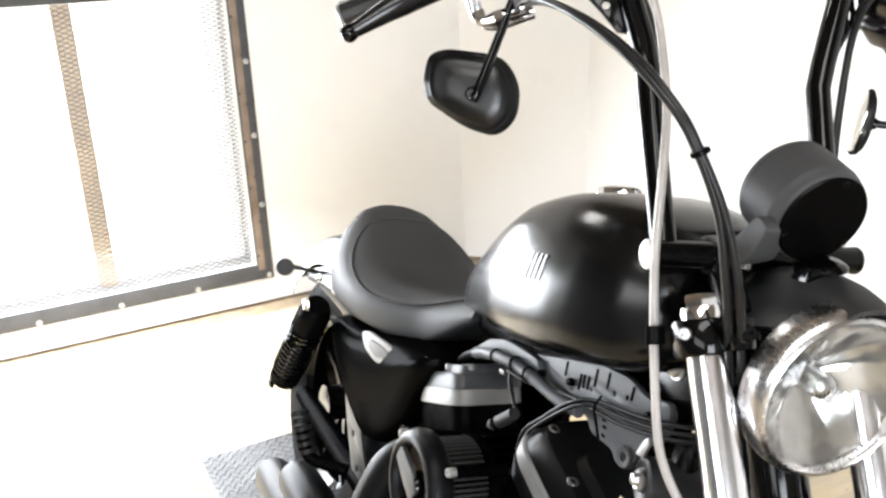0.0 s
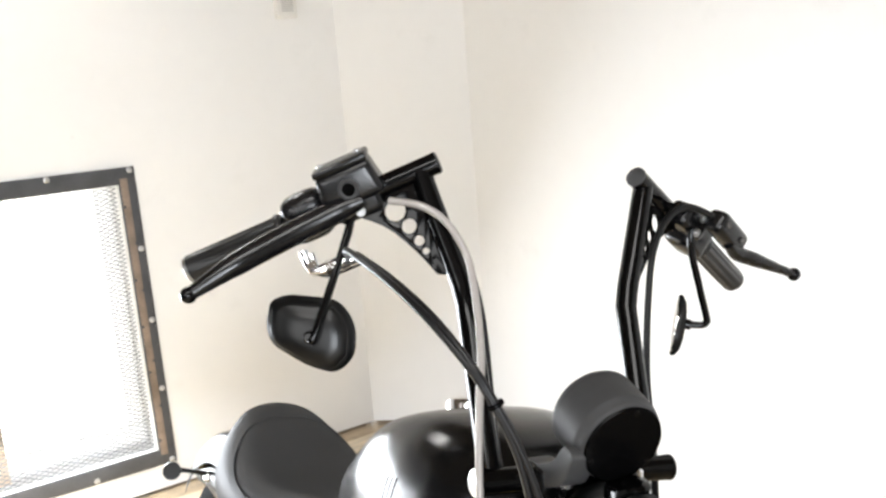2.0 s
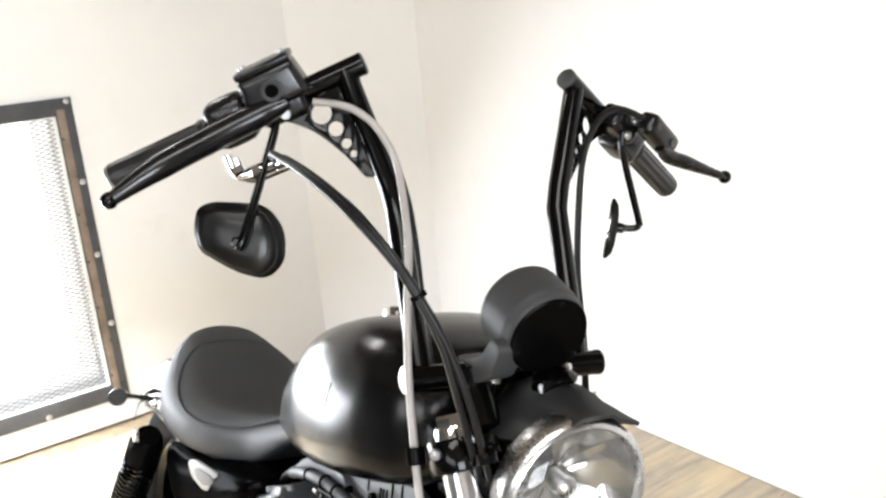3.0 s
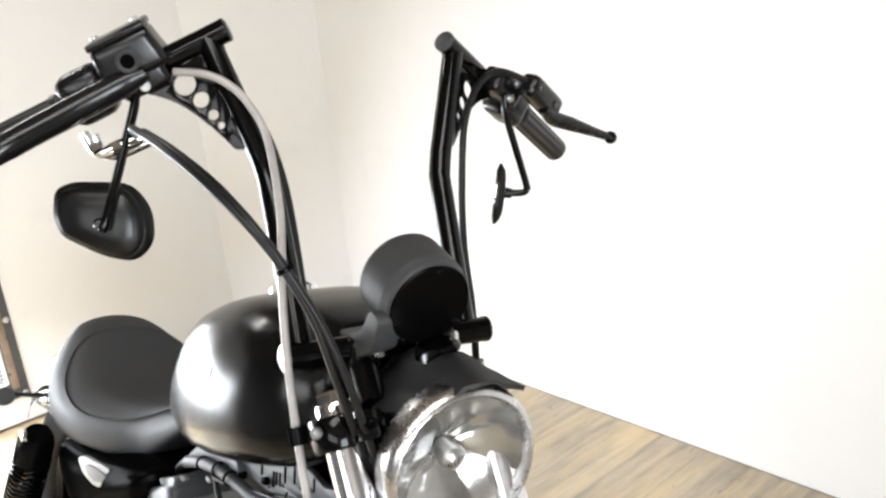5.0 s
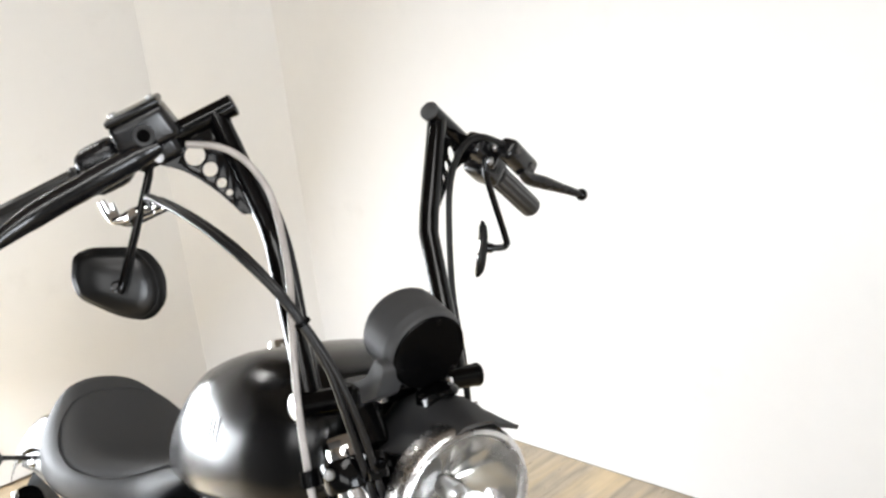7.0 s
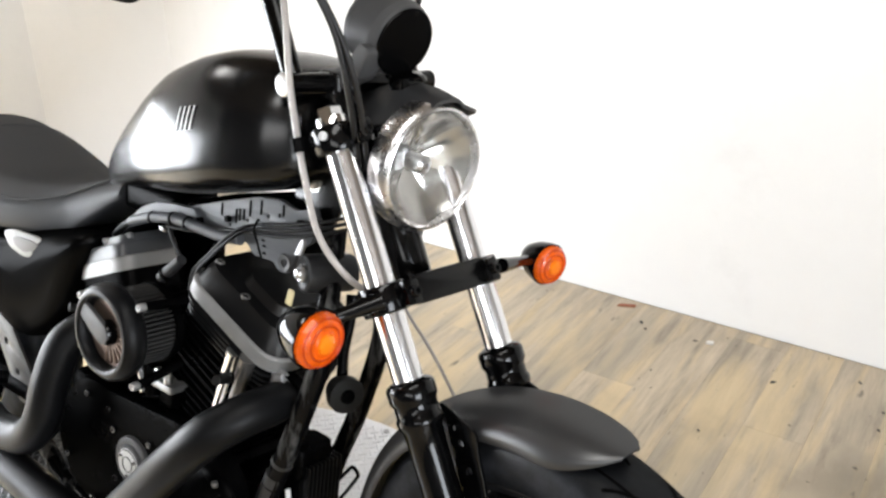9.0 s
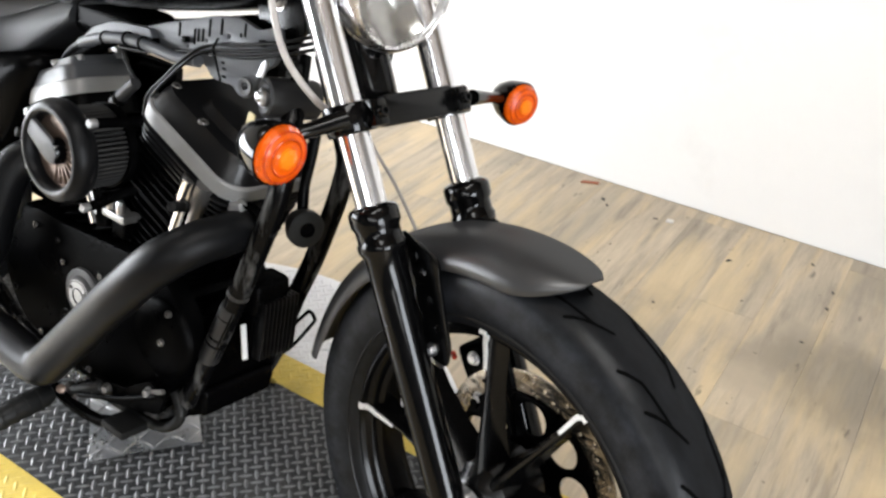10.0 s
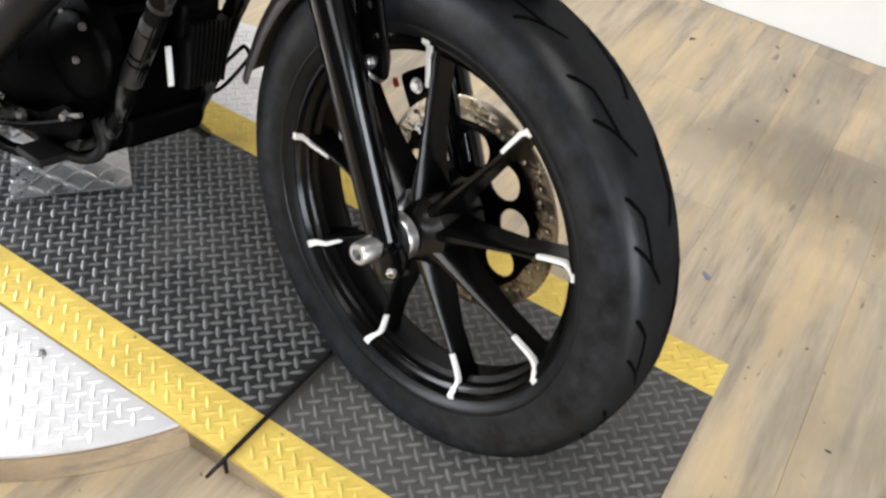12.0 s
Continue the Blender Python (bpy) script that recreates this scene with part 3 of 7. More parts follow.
def window_guard():
    """Steel angle frame with bolts, holding expanded-metal mesh over a wooden window."""
    o0, o1, z0, z1 = -2.295, 0.432, 0.038, 1.20
    root = tagged(new("window_1"), "low window with grey steel frame and expanded-metal guard", "window", kind="structure")
    root.matrix_basis = ROOM @ pose(BACK, 0, 0)
    w = 0.062
    bars = [((o0 + o1) / 2, z1 - w / 2, o1 - o0, w), ((o0 + o1) / 2, z0 + w / 2, o1 - o0, w),
            (o0 + w / 2, (z0 + z1) / 2, w, z1 - z0 - 2 * w), (o1 - w / 2, (z0 + z1) / 2, w, z1 - z0 - 2 * w)]
    fr = None
    for y, z, sy, sz in bars:
        fr = box((0.006, sy, sz), (0.005, y, z), 0.0015, None, fr)
    for y, z, sy, sz in bars:      # the angle's other leg, into the opening
        if sy > sz:
            s = -1 if z > 0.6 else 1
            fr = box((0.05, sy - 2 * w, 0.005), (-0.02, y, z + s * (w / 2 - 0.003)), 0.001, None, fr)
        else:
            s = -1 if y > 0 else 1
            fr = box((0.05, 0.005, sz), (-0.02, y + s * (w / 2 - 0.003), z), 0.001, None, fr)
    frame_ob = part("window_frame", fr, GALV, root, "dull grey bolted steel frame")
    heads = []
    for k in range(10):
        y = o1 - 0.017 - k * 0.284 if k < 9 else o0 + 0.017
        heads += [(y, z1 - 0.012), (y, z0 + 0.013)]
    for z in (0.344, 0.617, 0.894):
        heads += [(o1 - 0.016, z), (o0 + 0.016, z)]
    first = lathe([(0, 0), (0, 0.011), (0.003, 0.011), (0.005, 0.008), (0.006, 0)], (0, 0, 0), (1, 0, 0), 14)
    me = mesh_of(first, "bolt", STEEL)
    for y, z in heads:
        piece("bolt", me, frame_ob, pose(0.008, y, z))
    # wooden reveal and mullion behind the guard
    for s, y in ((1, o0), (-1, o1)):
        strip = box((0.005, w * 0.42, z1 - z0 - w * 1.3), (0.0095, y + s * w * 0.70, (z0 + z1) / 2), 0.0015)
        part("wood_strip", strip, LINING, root, "weathered brown wood strip on the frame")
    bead = mesh_of(lathe([(-0.003, 0.0), (-0.002, 0.005), (0.001, 0.006), (0.003, 0.003), (0.0035, 0.0)], (0, 0, 0), (1, 0.2, 0.1), 9), "weld_bead", GALV)
    for k in range(9):
        piece("weld_bead", bead, frame_ob, pose(0.0125, o1 - w * (0.52 if k % 2 else 0.88), z0 + w + 0.04 + (z1 - z0 - 2 * w - 0.08) * (k + 0.3 * (k % 3)) / 9.0))
    for y in (-0.174, -0.694, -1.214, -1.734):
        part("mullion", box((0.05, 0.064, WZ1 - WZ0), (-0.10, y, (WZ0 + WZ1) / 2), 0.004), BEAM, root, "bare wood upright between the panes")
    # white sash rails seen through the guard, made translucent to stay bright
    for y, z, sy, sz in (((W0 + W1) / 2, WZ0 + 0.040, W1 - W0, 0.080), (W1 - 0.030, (WZ0 + WZ1) / 2 + 0.040, 0.060, WZ1 - WZ0 - 0.082), (W0 + 0.030, (WZ0 + WZ1) / 2 + 0.040, 0.060, WZ1 - WZ0 - 0.082)):
        part("sash", box((0.040, sy, sz), (-0.135, y, z), 0.004), SASH, root, "white window sash, made translucent to look bright")
    pane = skin(bmesh.new(), [[V(-0.16, W0 + 0.04, z), V(-0.16, W1 - 0.04, z)] for z in (WZ0, WZ1)], False, False)
    pn = part("pane", pane, GLASS, root, "clear glass")
    pn.visible_shadow = False
    # expanded metal: strands that run zigzag down the opening
    sw, lw, r = 0.0165, 0.036, 0.0016
    verts, faces = [], []
    cols, rows_ = int((W1 - W0) / lw) + 1, int((WZ1 - WZ0) / sw) + 1
    for c in range(cols):
        for k in range(rows_):
            y0, z0_ = W0 + c * lw, WZ0 + k * sw
            for (ya, za), (yb, zb) in ((((0, 0)), (lw / 2, sw / 2)), ((lw / 2, sw / 2), (lw, 0)), ):
                a, b = V(-0.028, y0 + ya, z0_ + za), V(-0.028, y0 + yb, z0_ + zb)
                i = len(verts)
                for p in (a, b):
                    verts += [p + V(0, 0, -r), p + V(0.003, 0, 0), p + V(0, 0, r), p + V(-0.003, 0, 0)]
                faces += [(i + j, i + (j + 1) % 4, i + 4 + (j + 1) % 4, i + 4 + j) for j in range(4)]
                a2, b2 = V(a.x, a.y, 2 * z0_ - a.z), V(b.x, b.y, 2 * z0_ - b.z)
                i = len(verts)
                for p in (a2, b2):
                    verts += [p + V(0, 0, -r), p + V(0.003, 0, 0), p + V(0, 0, r), p + V(-0.003, 0, 0)]
                faces += [(i + j, i + (j + 1) % 4, i + 4 + (j + 1) % 4, i + 4 + j) for j in range(4)]
    me = bpy.data.meshes.new("guard_mesh")
    me.from_pydata(verts, [], faces)
    me.materials.append(GUARD)
    ob = new("guard_mesh", me)
    ob.parent = root
    tagged(ob, "diamond expanded-metal guard", kind="stuff")


window_guard()

# small sounder high on the back wall
box_root = tagged(new("wall_sounder"), "small white plastic alarm sounder fixed high on the wall", "sounder")
box_root.matrix_basis = ROOM @ pose(BACK, 1.095, 1.765)
part("case", box((0.04, 0.085, 0.125), (0.02, 0, 0), 0.008), BOXWHITE, box_root)
gr = None
for k in range(7):
    gr = box((0.003, 0.05, 0.004), (0.041, 0, -0.035 + k * 0.008), 0.001, None, gr)
part("grille", gr, material("pale_grey_grille", (0.45, 0.44, 0.42), 0.5), box_root, "pale grey slotted grille")
part("indicator", lathe([(0, 0.004), (0.003, 0.003), (0.004, 0)], (0.04, 0, 0.045), (1, 0, 0), 10), GROOVE, box_root, "small dark indicator")


# ---- the turntable ----
TOP, CU, DV, RAD = 0.0, -0.74, 0.075, 0.606
CV = 0.083                               # the runway's middle, a little off the disc's
HALF, STRIPE = 0.302, 0.080
U0, U1, SEAM = -1.920, 0.404, -0.122
THICK = 0.010


def tread(verts, faces, x, y, z, along, s=1.0):
    """One raised lozenge of tread plate."""
    L, w, h = 0.0142 * s, 0.0036 * s, 0.0018
    i = len(verts)
    c45 = math.sqrt(0.5)
    for a, b, c in ((-L, 0, 0), (-L * 0.4, w, 0), (L * 0.4, w, 0), (L, 0, 0), (L * 0.4, -w, 0), (-L * 0.4, -w, 0), (-L * 0.45, 0, h), (L * 0.45, 0, h)):
        p, q = (a, b) if along else (-b, a)
        verts.append((x + (p - q) * c45, y + (p + q) * c45, z + c))
    for f in ((0, 1, 6), (1, 2, 7, 6), (2, 3, 7), (3, 4, 7), (4, 5, 6, 7), (5, 0, 6)):
        faces.append([i + k for k in f])


def tread_mesh(name, inside, u0, u1, v0, v1, mats, pick, pitch=0.0188):
    """Raised lozenges wherever inside(u, v), with material pick(v)."""
    verts, faces, slots = [], [], []
    step = pitch * math.sqrt(0.5)
    for i in range(int((u1 - u0) / step) + 1):
        for j in range(int((v1 - v0) / step) + 1):
            u, v = u0 + i * step, v0 + j * step
            if (i + j) % 2 == 0 and inside(u, v):
                n = len(faces)
                # the pattern lies at 45 degrees to the plate's edge
                tread(verts, faces, u, v, TOP, i % 2 == 0)
                slots += [pick(v)] * (len(faces) - n)
    me = bpy.data.meshes.new(name)
    me.from_pydata(verts, [], faces)
    for mt in mats:
        me.materials.append(mt)
    me.polygons.foreach_set("material_index", slots)
    return me


table = tagged(new("turntable"), "round display turntable of tread plate with a wooden rim", "turntable")
table.matrix_basis = ROOM
bm = lathe([(FLOOR + 0.002, 0), (FLOOR + 0.002, RAD), (TOP - 0.007, RAD), (TOP - 0.007, 0)], (CU, DV, 0), (0, 0, 1), 96)
part("rim", bm, STRIP, table, "curved wooden edge strip")
# the bright plates either side of the runway
for s in (-1, 1):
    pts = []
    lim = HALF + 0.004 + s * (CV - DV)
    a0 = math.asin(lim / RAD)
    for k in range(49):
        a = a0 + (math.pi - 2 * a0) * k / 48
        pts.append((RAD * 0.995 * math.cos(a), s * RAD * 0.995 * math.sin(a)))
    plate = part("plate", slab(pts, 0.006, Matrix.Translation((CU, DV, TOP - 0.003)), 0.001), PLATE_WHITE, table, "bright aluminium tread plate")
    me = tread_mesh("tread", lambda u, v: math.hypot(u - CU, v - DV) < RAD - 0.02 and (v - CV) * s > HALF + 0.014,
                    CU - RAD, CU + RAD, DV - RAD, DV + RAD, [PLATE_WHITE], lambda v: 0)
    tagged(piece("tread", me, plate, Matrix()), kind="stuff")
    for u, v in ((CU + 0.53, CV + s * (HALF + 0.033)), (CU + 0.28, CV + s * (HALF + 0.030)), (CU - 0.28, CV + s * (HALF + 0.03)), (CU, CV + s * 0.575)):
        if math.hypot(u - CU, v - DV) < RAD - 0.01:
            part("screw", cap_screw((u, v, TOP), (0, 0, 1), 0.0075, 0.003), STEEL, plate)

runway = tagged(new("runway"), "long black tread plate runway with worn yellow edge lines", "runway")
runway.matrix_basis = ROOM @ pose(-0.3, 0.083, 0.0015, 0, 0, -0.4) @ pose(0.3, -0.083, 0)
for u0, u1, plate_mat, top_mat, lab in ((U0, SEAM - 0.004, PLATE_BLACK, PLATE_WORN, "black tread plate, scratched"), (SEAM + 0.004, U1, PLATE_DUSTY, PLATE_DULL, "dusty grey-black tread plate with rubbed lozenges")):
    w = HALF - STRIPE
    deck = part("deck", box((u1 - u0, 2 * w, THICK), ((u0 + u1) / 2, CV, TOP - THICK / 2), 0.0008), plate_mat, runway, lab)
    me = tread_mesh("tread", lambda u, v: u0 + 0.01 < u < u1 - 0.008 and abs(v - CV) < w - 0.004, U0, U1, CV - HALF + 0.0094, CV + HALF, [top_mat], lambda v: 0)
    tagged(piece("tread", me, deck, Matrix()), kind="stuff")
    for s in (-1, 1):
        y = CV + s * (HALF - STRIPE / 2)
        line = part("edge_line", box((u1 - u0, STRIPE, THICK), ((u0 + u1) / 2, y, TOP - THICK / 2), 0.0008), YELLOW, runway, "worn yellow painted edge line")
        me = tread_mesh("tread", lambda u, v: u0 + 0.01 < u < u1 - 0.008 and abs(v - y) < STRIPE / 2 - 0.006, U0, U1, CV - HALF + 0.0094, CV + HALF, [YELLOW], lambda v: 0)
        tagged(piece("tread", me, line, Matrix()), kind="stuff")
# what carries the runway beyond the disc, and the strip over the seam
part("support", box((U1 - 0.02 - (CU + RAD * 0.87), 2 * HALF - 0.012, TOP - THICK - FLOOR - 0.002), ((U1 - 0.02 + CU + RAD * 0.87) / 2, CV, (TOP - THICK + FLOOR) / 2), 0.002), STRIP, runway, "wood-faced base under the runway")
part("support", box((CU - RAD * 0.87 - U0 - 0.02, 2 * HALF - 0.012, TOP - THICK - FLOOR - 0.002), ((U0 + 0.02 + CU - RAD * 0.87) / 2, CV, (TOP - THICK + FLOOR) / 2), 0.002), STRIP, runway, "wood-faced base under the runway")
bm = tube([(SEAM, CV + HALF - 0.01, TOP + 0.002), (SEAM, CV - HALF + 0.004, TOP + 0.002), (SEAM, CV - HALF - 0.006, TOP - 0.004), (SEAM + 0.002, CV - HALF - 0.008, TOP - 0.03)], 0.0028, 10, 5)
part("seam_strip", bm, RUBBER, runway, "black rubber strip over the seam")
# bright plate that lies under the engine
padroot = tagged(new("tread_plate_pad"), "loose square of bare steel tread plate lying on the runway", "metal plate")
padroot.matrix_basis = pose(-0.78, 0.03, 0.004, 0, 0, 54.8)
part("pad", box((0.20, 0.203, 0.003), (0, 0, 0.0015), 0.0006), PADSTEEL, padroot)
verts, faces = [], []
for i in range(-3, 4):
    for j in range(-3, 4):
        tread(verts, faces, i * 0.0290, j * 0.0290, 0.003, (i + j) % 2 == 0, 1.45)
me = bpy.data.meshes.new("tread")
me.from_pydata(verts, [], faces)
me.materials.append(PADSTEEL)
tagged(piece("tread", me, padroot, Matrix()), kind="stuff")

# scraps on the floor by the wall
for name, lab, u, v, pts in (("wood_scrap", "small reddish brown scrap lying by the wall", -0.545, 1.66, ((-0.03, -0.006), (0.025, -0.008), (0.03, 0.006), (-0.02, 0.008))),
                             ("paper_scrap", "small crumpled grey scrap lying on the floor", -0.25, 1.58, ((-0.012, -0.006), (0.01, -0.008), (0.013, 0.007), (-0.006, 0.009)))):
    ob = part(name, slab(pts, 0.004, Matrix.Translation((0, 0, 0.002)), 0.001), SCRAP if name[0] == "w" else BOXWHITE, None, lab, ROOM @ pose(u, v, FLOOR + 0.0005, 0, 0, 25))
    tagged(ob, category="scrap")


# dark flecks and scuffs on the boards
FLECK = material("dark_floor_dirt", (0.045, 0.042, 0.040), 0.7, vary=0.2, vary_scale=60)
BLUEFLECK = material("blue_grey_scuff", (0.16, 0.18, 0.24), 0.6, vary=0.3, vary_scale=60)
fr_ = random.Random(11)
for u, v, size in ((0.301, 0.626, 0.016), (0.238, 1.487, 0.011), (0.60, 0.366, 0.006), (0.16, 1.60, 0.010), (-0.037, 1.474, 0.014), (-0.465, 1.585, 0.016), (-0.44, 1.555, 0.010), (-0.339, 1.35, 0.007),
                   (-0.287, 1.57, 0.012), (0.241, 1.40, 0.009), (-0.134, 1.153, 0.007), (0.222, 1.215, 0.008), (-0.02, 0.92, 0.005), (0.47, 0.98, 0.006), (0.05, 1.30, 0.005)):
    n_ = fr_.randint(6, 9)
    out_ = [(size * fr_.uniform(0.35, 1.0) * math.cos(2 * math.pi * i / n_), 0.6 * size * fr_.uniform(0.3, 1.0) * math.sin(2 * math.pi * i / n_)) for i in range(n_)]
    part("dirt_fleck", slab(out_, 0.0008, None, 0), BLUEFLECK if size == 0.016 and u > 0 else FLECK, floor, "small dark fleck of dirt", pose(u, v, FLOOR + 0.0012, 0, 0, fr_.uniform(0, 180)))


# ---- the motorcycle ----
# built in its own axes: x ahead, y to its left, z up, the front wheel's foot at the origin
LEAN_DEG, STEER_DEG = 12.22, -10.0
AX = Vector((-0.5, 0, math.sqrt(0.75)))       # the steering axis
A0 = Vector((0.117, 0, 0))
STEER = Matrix.Translation(A0) @ Matrix.Rotation(radians(STEER_DEG), 4, AX) @ Matrix.Translation(-A0)
BARS = STEER @ pose(0, 0, 1.18, -3.0) @ pose(0, 0, -1.18)
bike = tagged(new("motorcycle"), "matt black cruiser motorcycle on its side stand, with tall bars", "motorcycle")
bike.matrix_basis = Matrix.Translation((0, 0, 0.002)) @ Matrix.Rotation(radians(-0.25), 4, "Y") @ Matrix.Rotation(radians(-LEAN_DEG), 4, "X")


def on_fork(d, y=0.0, ahead=0.0):
    """A point d metres up the fork from the axle, offset across and ahead at right angles to it."""
    return Vector((0, y, 0.325)) + FD * d + AHEAD * ahead


RAKE = 27.1                                   # the fork legs stand a little steeper than the steering axis
FD = Vector((-math.sin(radians(RAKE)), -0.034, math.cos(radians(RAKE)))).normalized()
AHEAD = Vector((FD.z, 0, -FD.x)).normalized()


def tyre_profile(R, W, rim):
    """Cross-section of a tyre, from one bead round the tread to the other."""
    half = [(W * 0.36, rim - 0.004), (W * 0.42, rim + 0.006), (W * 0.475, rim + 0.022), (W * 0.50, rim + (R - rim) * 0.5),
            (W * 0.475, rim + (R - rim) * 0.72), (W * 0.415, rim + (R - rim) * 0.86), (W * 0.30, rim + (R - rim) * 0.955),
            (W * 0.15, R - 0.001), (0, R)]
    prof = [(-a, r) for a, r in half] + [(a, r) for a, r in half[-2::-1]]
    return prof + [(W * 0.30, rim - 0.006), (-W * 0.30, rim - 0.006)]


def tread_point(R, W, rim, a, y, lift=0.0007):
    """A point on the tyre's tread at the angle a and y across."""
    prof = tyre_profile(R, W, rim)[:17]
    r = float(np.interp(y, [p[0] for p in prof[3:14]], [p[1] for p in prof[3:14]])) + lift
    return V(r * math.cos(a), y, r * math.sin(a))


def groove(R, W, rim, path, width, bm=None):
    """A narrow groove laid along a path of (angle, across) on the tread."""
    bm = bm or bmesh.new()
    pts = []
    for (a0, y0), (a1, y1) in zip(path, path[1:]):
        for k in range(14):
            t = k / 14
            pts.append((a0 + (a1 - a0) * t, y0 + (y1 - y0) * t))
    pts.append(path[-1])
    L, Rr = [], []
    for i, (a, y) in enumerate(pts):
        b, c = pts[max(i - 1, 0)], pts[min(i + 1, len(pts) - 1)]
        da, dy = (c[0] - b[0]) * R, c[1] - b[1]
        n = math.hypot(da, dy) or 1
        w = width * (0.35 if i in (0, len(pts) - 1) else 1)
        L.append(tread_point(R, W, rim, a - dy / n * w / R, y + da / n * w))
        Rr.append(tread_point(R, W, rim, a + dy / n * w / R, y - da / n * w))
    vl, vr = [bm.verts.new(p) for p in L], [bm.verts.new(p) for p in Rr]
    for i in range(len(vl) - 1):
        bm.faces.new((vl[i], vl[i + 1], vr[i + 1], vr[i]))
    return bm


RIMPAINT = material("black_wheel_paint", (0.002, 0.002, 0.0021), 0.24, spec=0.30, rough_vary=0.04, vary=0.1)


def front_wheel():
    C = pose(0, 0, 0.325)
    R, W, rim = 0.329, 0.116, 0.246
    # cast rim: two flanges with a well between
    prof = [(-0.040, 0.2475), (-0.0405, 0.2375), (-0.034, 0.2345), (-0.031, 0.2290), (-0.028, 0.2265), (-0.020, 0.2250), (-0.016, 0.2175), (0.016, 0.2175), (0.020, 0.2250), (0.028, 0.2265), (0.031, 0.2290),
            (0.034, 0.2345), (0.0405, 0.2375), (0.040, 0.2475), (0.036, 0.249), (0.03, 0.238), (0.014, 0.226), (-0.014, 0.226), (-0.03, 0.238), (-0.036, 0.249)]
    wheel = part("front_wheel", lathe(prof, (0, 0, 0), (0, 1, 0), 96, closed=True), RIMPAINT, bike, "black nine-spoke cast front wheel", STEER @ C, 30)
    part("tyre", lathe(tyre_profile(R, W, rim), (0, 0, 0), (0, 1, 0), 128, closed=True), TYRE, wheel, "worn black road tyre with angled grooves", sharp=50)
    for s, o in ((-1, 0.0), (1, 0.17)):
        for path in ([(o, s * 0.012), (o + 0.085, s * 0.026), (o + 0.160, s * 0.043)], [(o + 0.062, s * 0.0235), (o + 0.24, s * 0.027), (o + 0.32, s * 0.042)]):
            me = mesh_of(groove(R, W, rim, path, 0.0021), "tread_groove", GROOVE)
            for k in range(15):
                piece("tread_groove", me, wheel, pose(0, 0, 0, 0, k * 24 + 4))
    # moulded ribs round the sidewall
    for s in (-1, 1):
        part("sidewall_rib", lathe([(s * W * 0.430, rim + 0.0075), (s * W * 0.452, rim + 0.0085), (s * W * 0.452, rim + 0.0105), (s * W * 0.438, rim + 0.0125)], (0, 0, 0), (0, 1, 0), 96, None, True), RUBBER, wheel)
    # hub
    part("hub", lathe([(-0.062, 0.0), (-0.062, 0.026), (-0.058, 0.034), (-0.050, 0.040), (-0.040, 0.050), (0.03, 0.054), (0.040, 0.046), (0.044, 0.036), (0.044, 0.0)], (0, 0, 0), (0, 1, 0), 40), SATIN, wheel, "black cast hub")
    # spokes: forked cast blades, built once and turned
    pts = [(0.036, 0.021, 0.024), (0.09, 0.0125, 0.019), (0.15, 0.0085, 0.015), (0.205, 0.010, 0.015), (0.226, 0.014, 0.018)]
    bm = bmesh.new()
    rings = []
    for r, hw, d in pts:
        yo = -0.026 + 0.016 * (r / 0.226) ** 1.5
        ring = [(-hw, d), (-hw * 0.55, d * -0.2), (-hw * 0.45, -d * 0.75), (-hw * 0.2, -d), (hw * 0.2, -d), (hw * 0.45, -d * 0.75), (hw * 0.55, d * -0.2), (hw, d)]
        rings.append([V(r, yo + y, x) for x, y in ring])
    skin(bm, rings)
    spoke = mesh_of(bm, "spoke", SATIN, 30)
    # white accents: a short dash along the spoke and a tab on the rim's edge
    ac = bmesh.new()
    path = [(0.182, -0.0305, 0.0025, 0.0024), (0.205, -0.0295, 0.0035, 0.0027), (0.219, -0.0300, 0.0040, 0.0030), (0.2265, -0.0312, 0.0012, 0.0036), (0.2310, -0.0345, -0.0020, 0.0040),
            (0.2345, -0.0378, -0.0030, 0.0046), (0.2372, -0.0425, -0.0032, 0.0050), (0.2480, -0.0425, -0.0034, 0.0048)]
    skin(ac, [[V(r, y, z - w), V(r, y, z + w), V(r, y + 0.006, z + w), V(r, y + 0.006, z - w)] for r, y, z, w in path])
    accent = mesh_of(ac, "rim_accent", WHITEMARK, 30)
    for k in range(9):
        a = 99.5 - 40 * k
        piece("spoke", spoke, wheel, pose(0, 0, 0, 0, -a))
        tagged(piece("rim_accent", accent, wheel, pose(0, 0, 0, 0, -a)), "white painted accent at the spoke's end")
    # brake disc on the left
    holes = [(r * math.cos(t), r * math.sin(t), 0.0036) for k in range(15) for r, t in ((0.140, k * 0.4189), (0.126, k * 0.4189 + 0.14), (0.133, k * 0.4189 + 0.27))]
    out = [(0.148 * math.cos(t), 0.148 * math.sin(t)) for t in (2 * math.pi * i / 90 for i in range(90))]
    disc = pierced(out, [(0, 0, 0.112)] + holes, 0.005, frame_xz(0.056))
    part("brake_disc", disc, DISC, wheel, "drilled steel brake disc with a brownish tint")
    part("disc_carrier", lathe([(0.044, 0.02), (0.044, 0.05), (0.052, 0.05), (0.052, 0.02)], (0, 0, 0), (0, 1, 0), 36, None, True), ENGINE, wheel, "black disc carrier")
    ring = [(0.1175 * math.cos(t), 0.1175 * math.sin(t)) for t in (2 * math.pi * i / 90 for i in range(90))]
    windows = [(0.0865 * math.cos(t), 0.0865 * math.sin(t), 0.0258) for t in (2 * math.pi * i / 9 + 0.2 for i in range(9))]
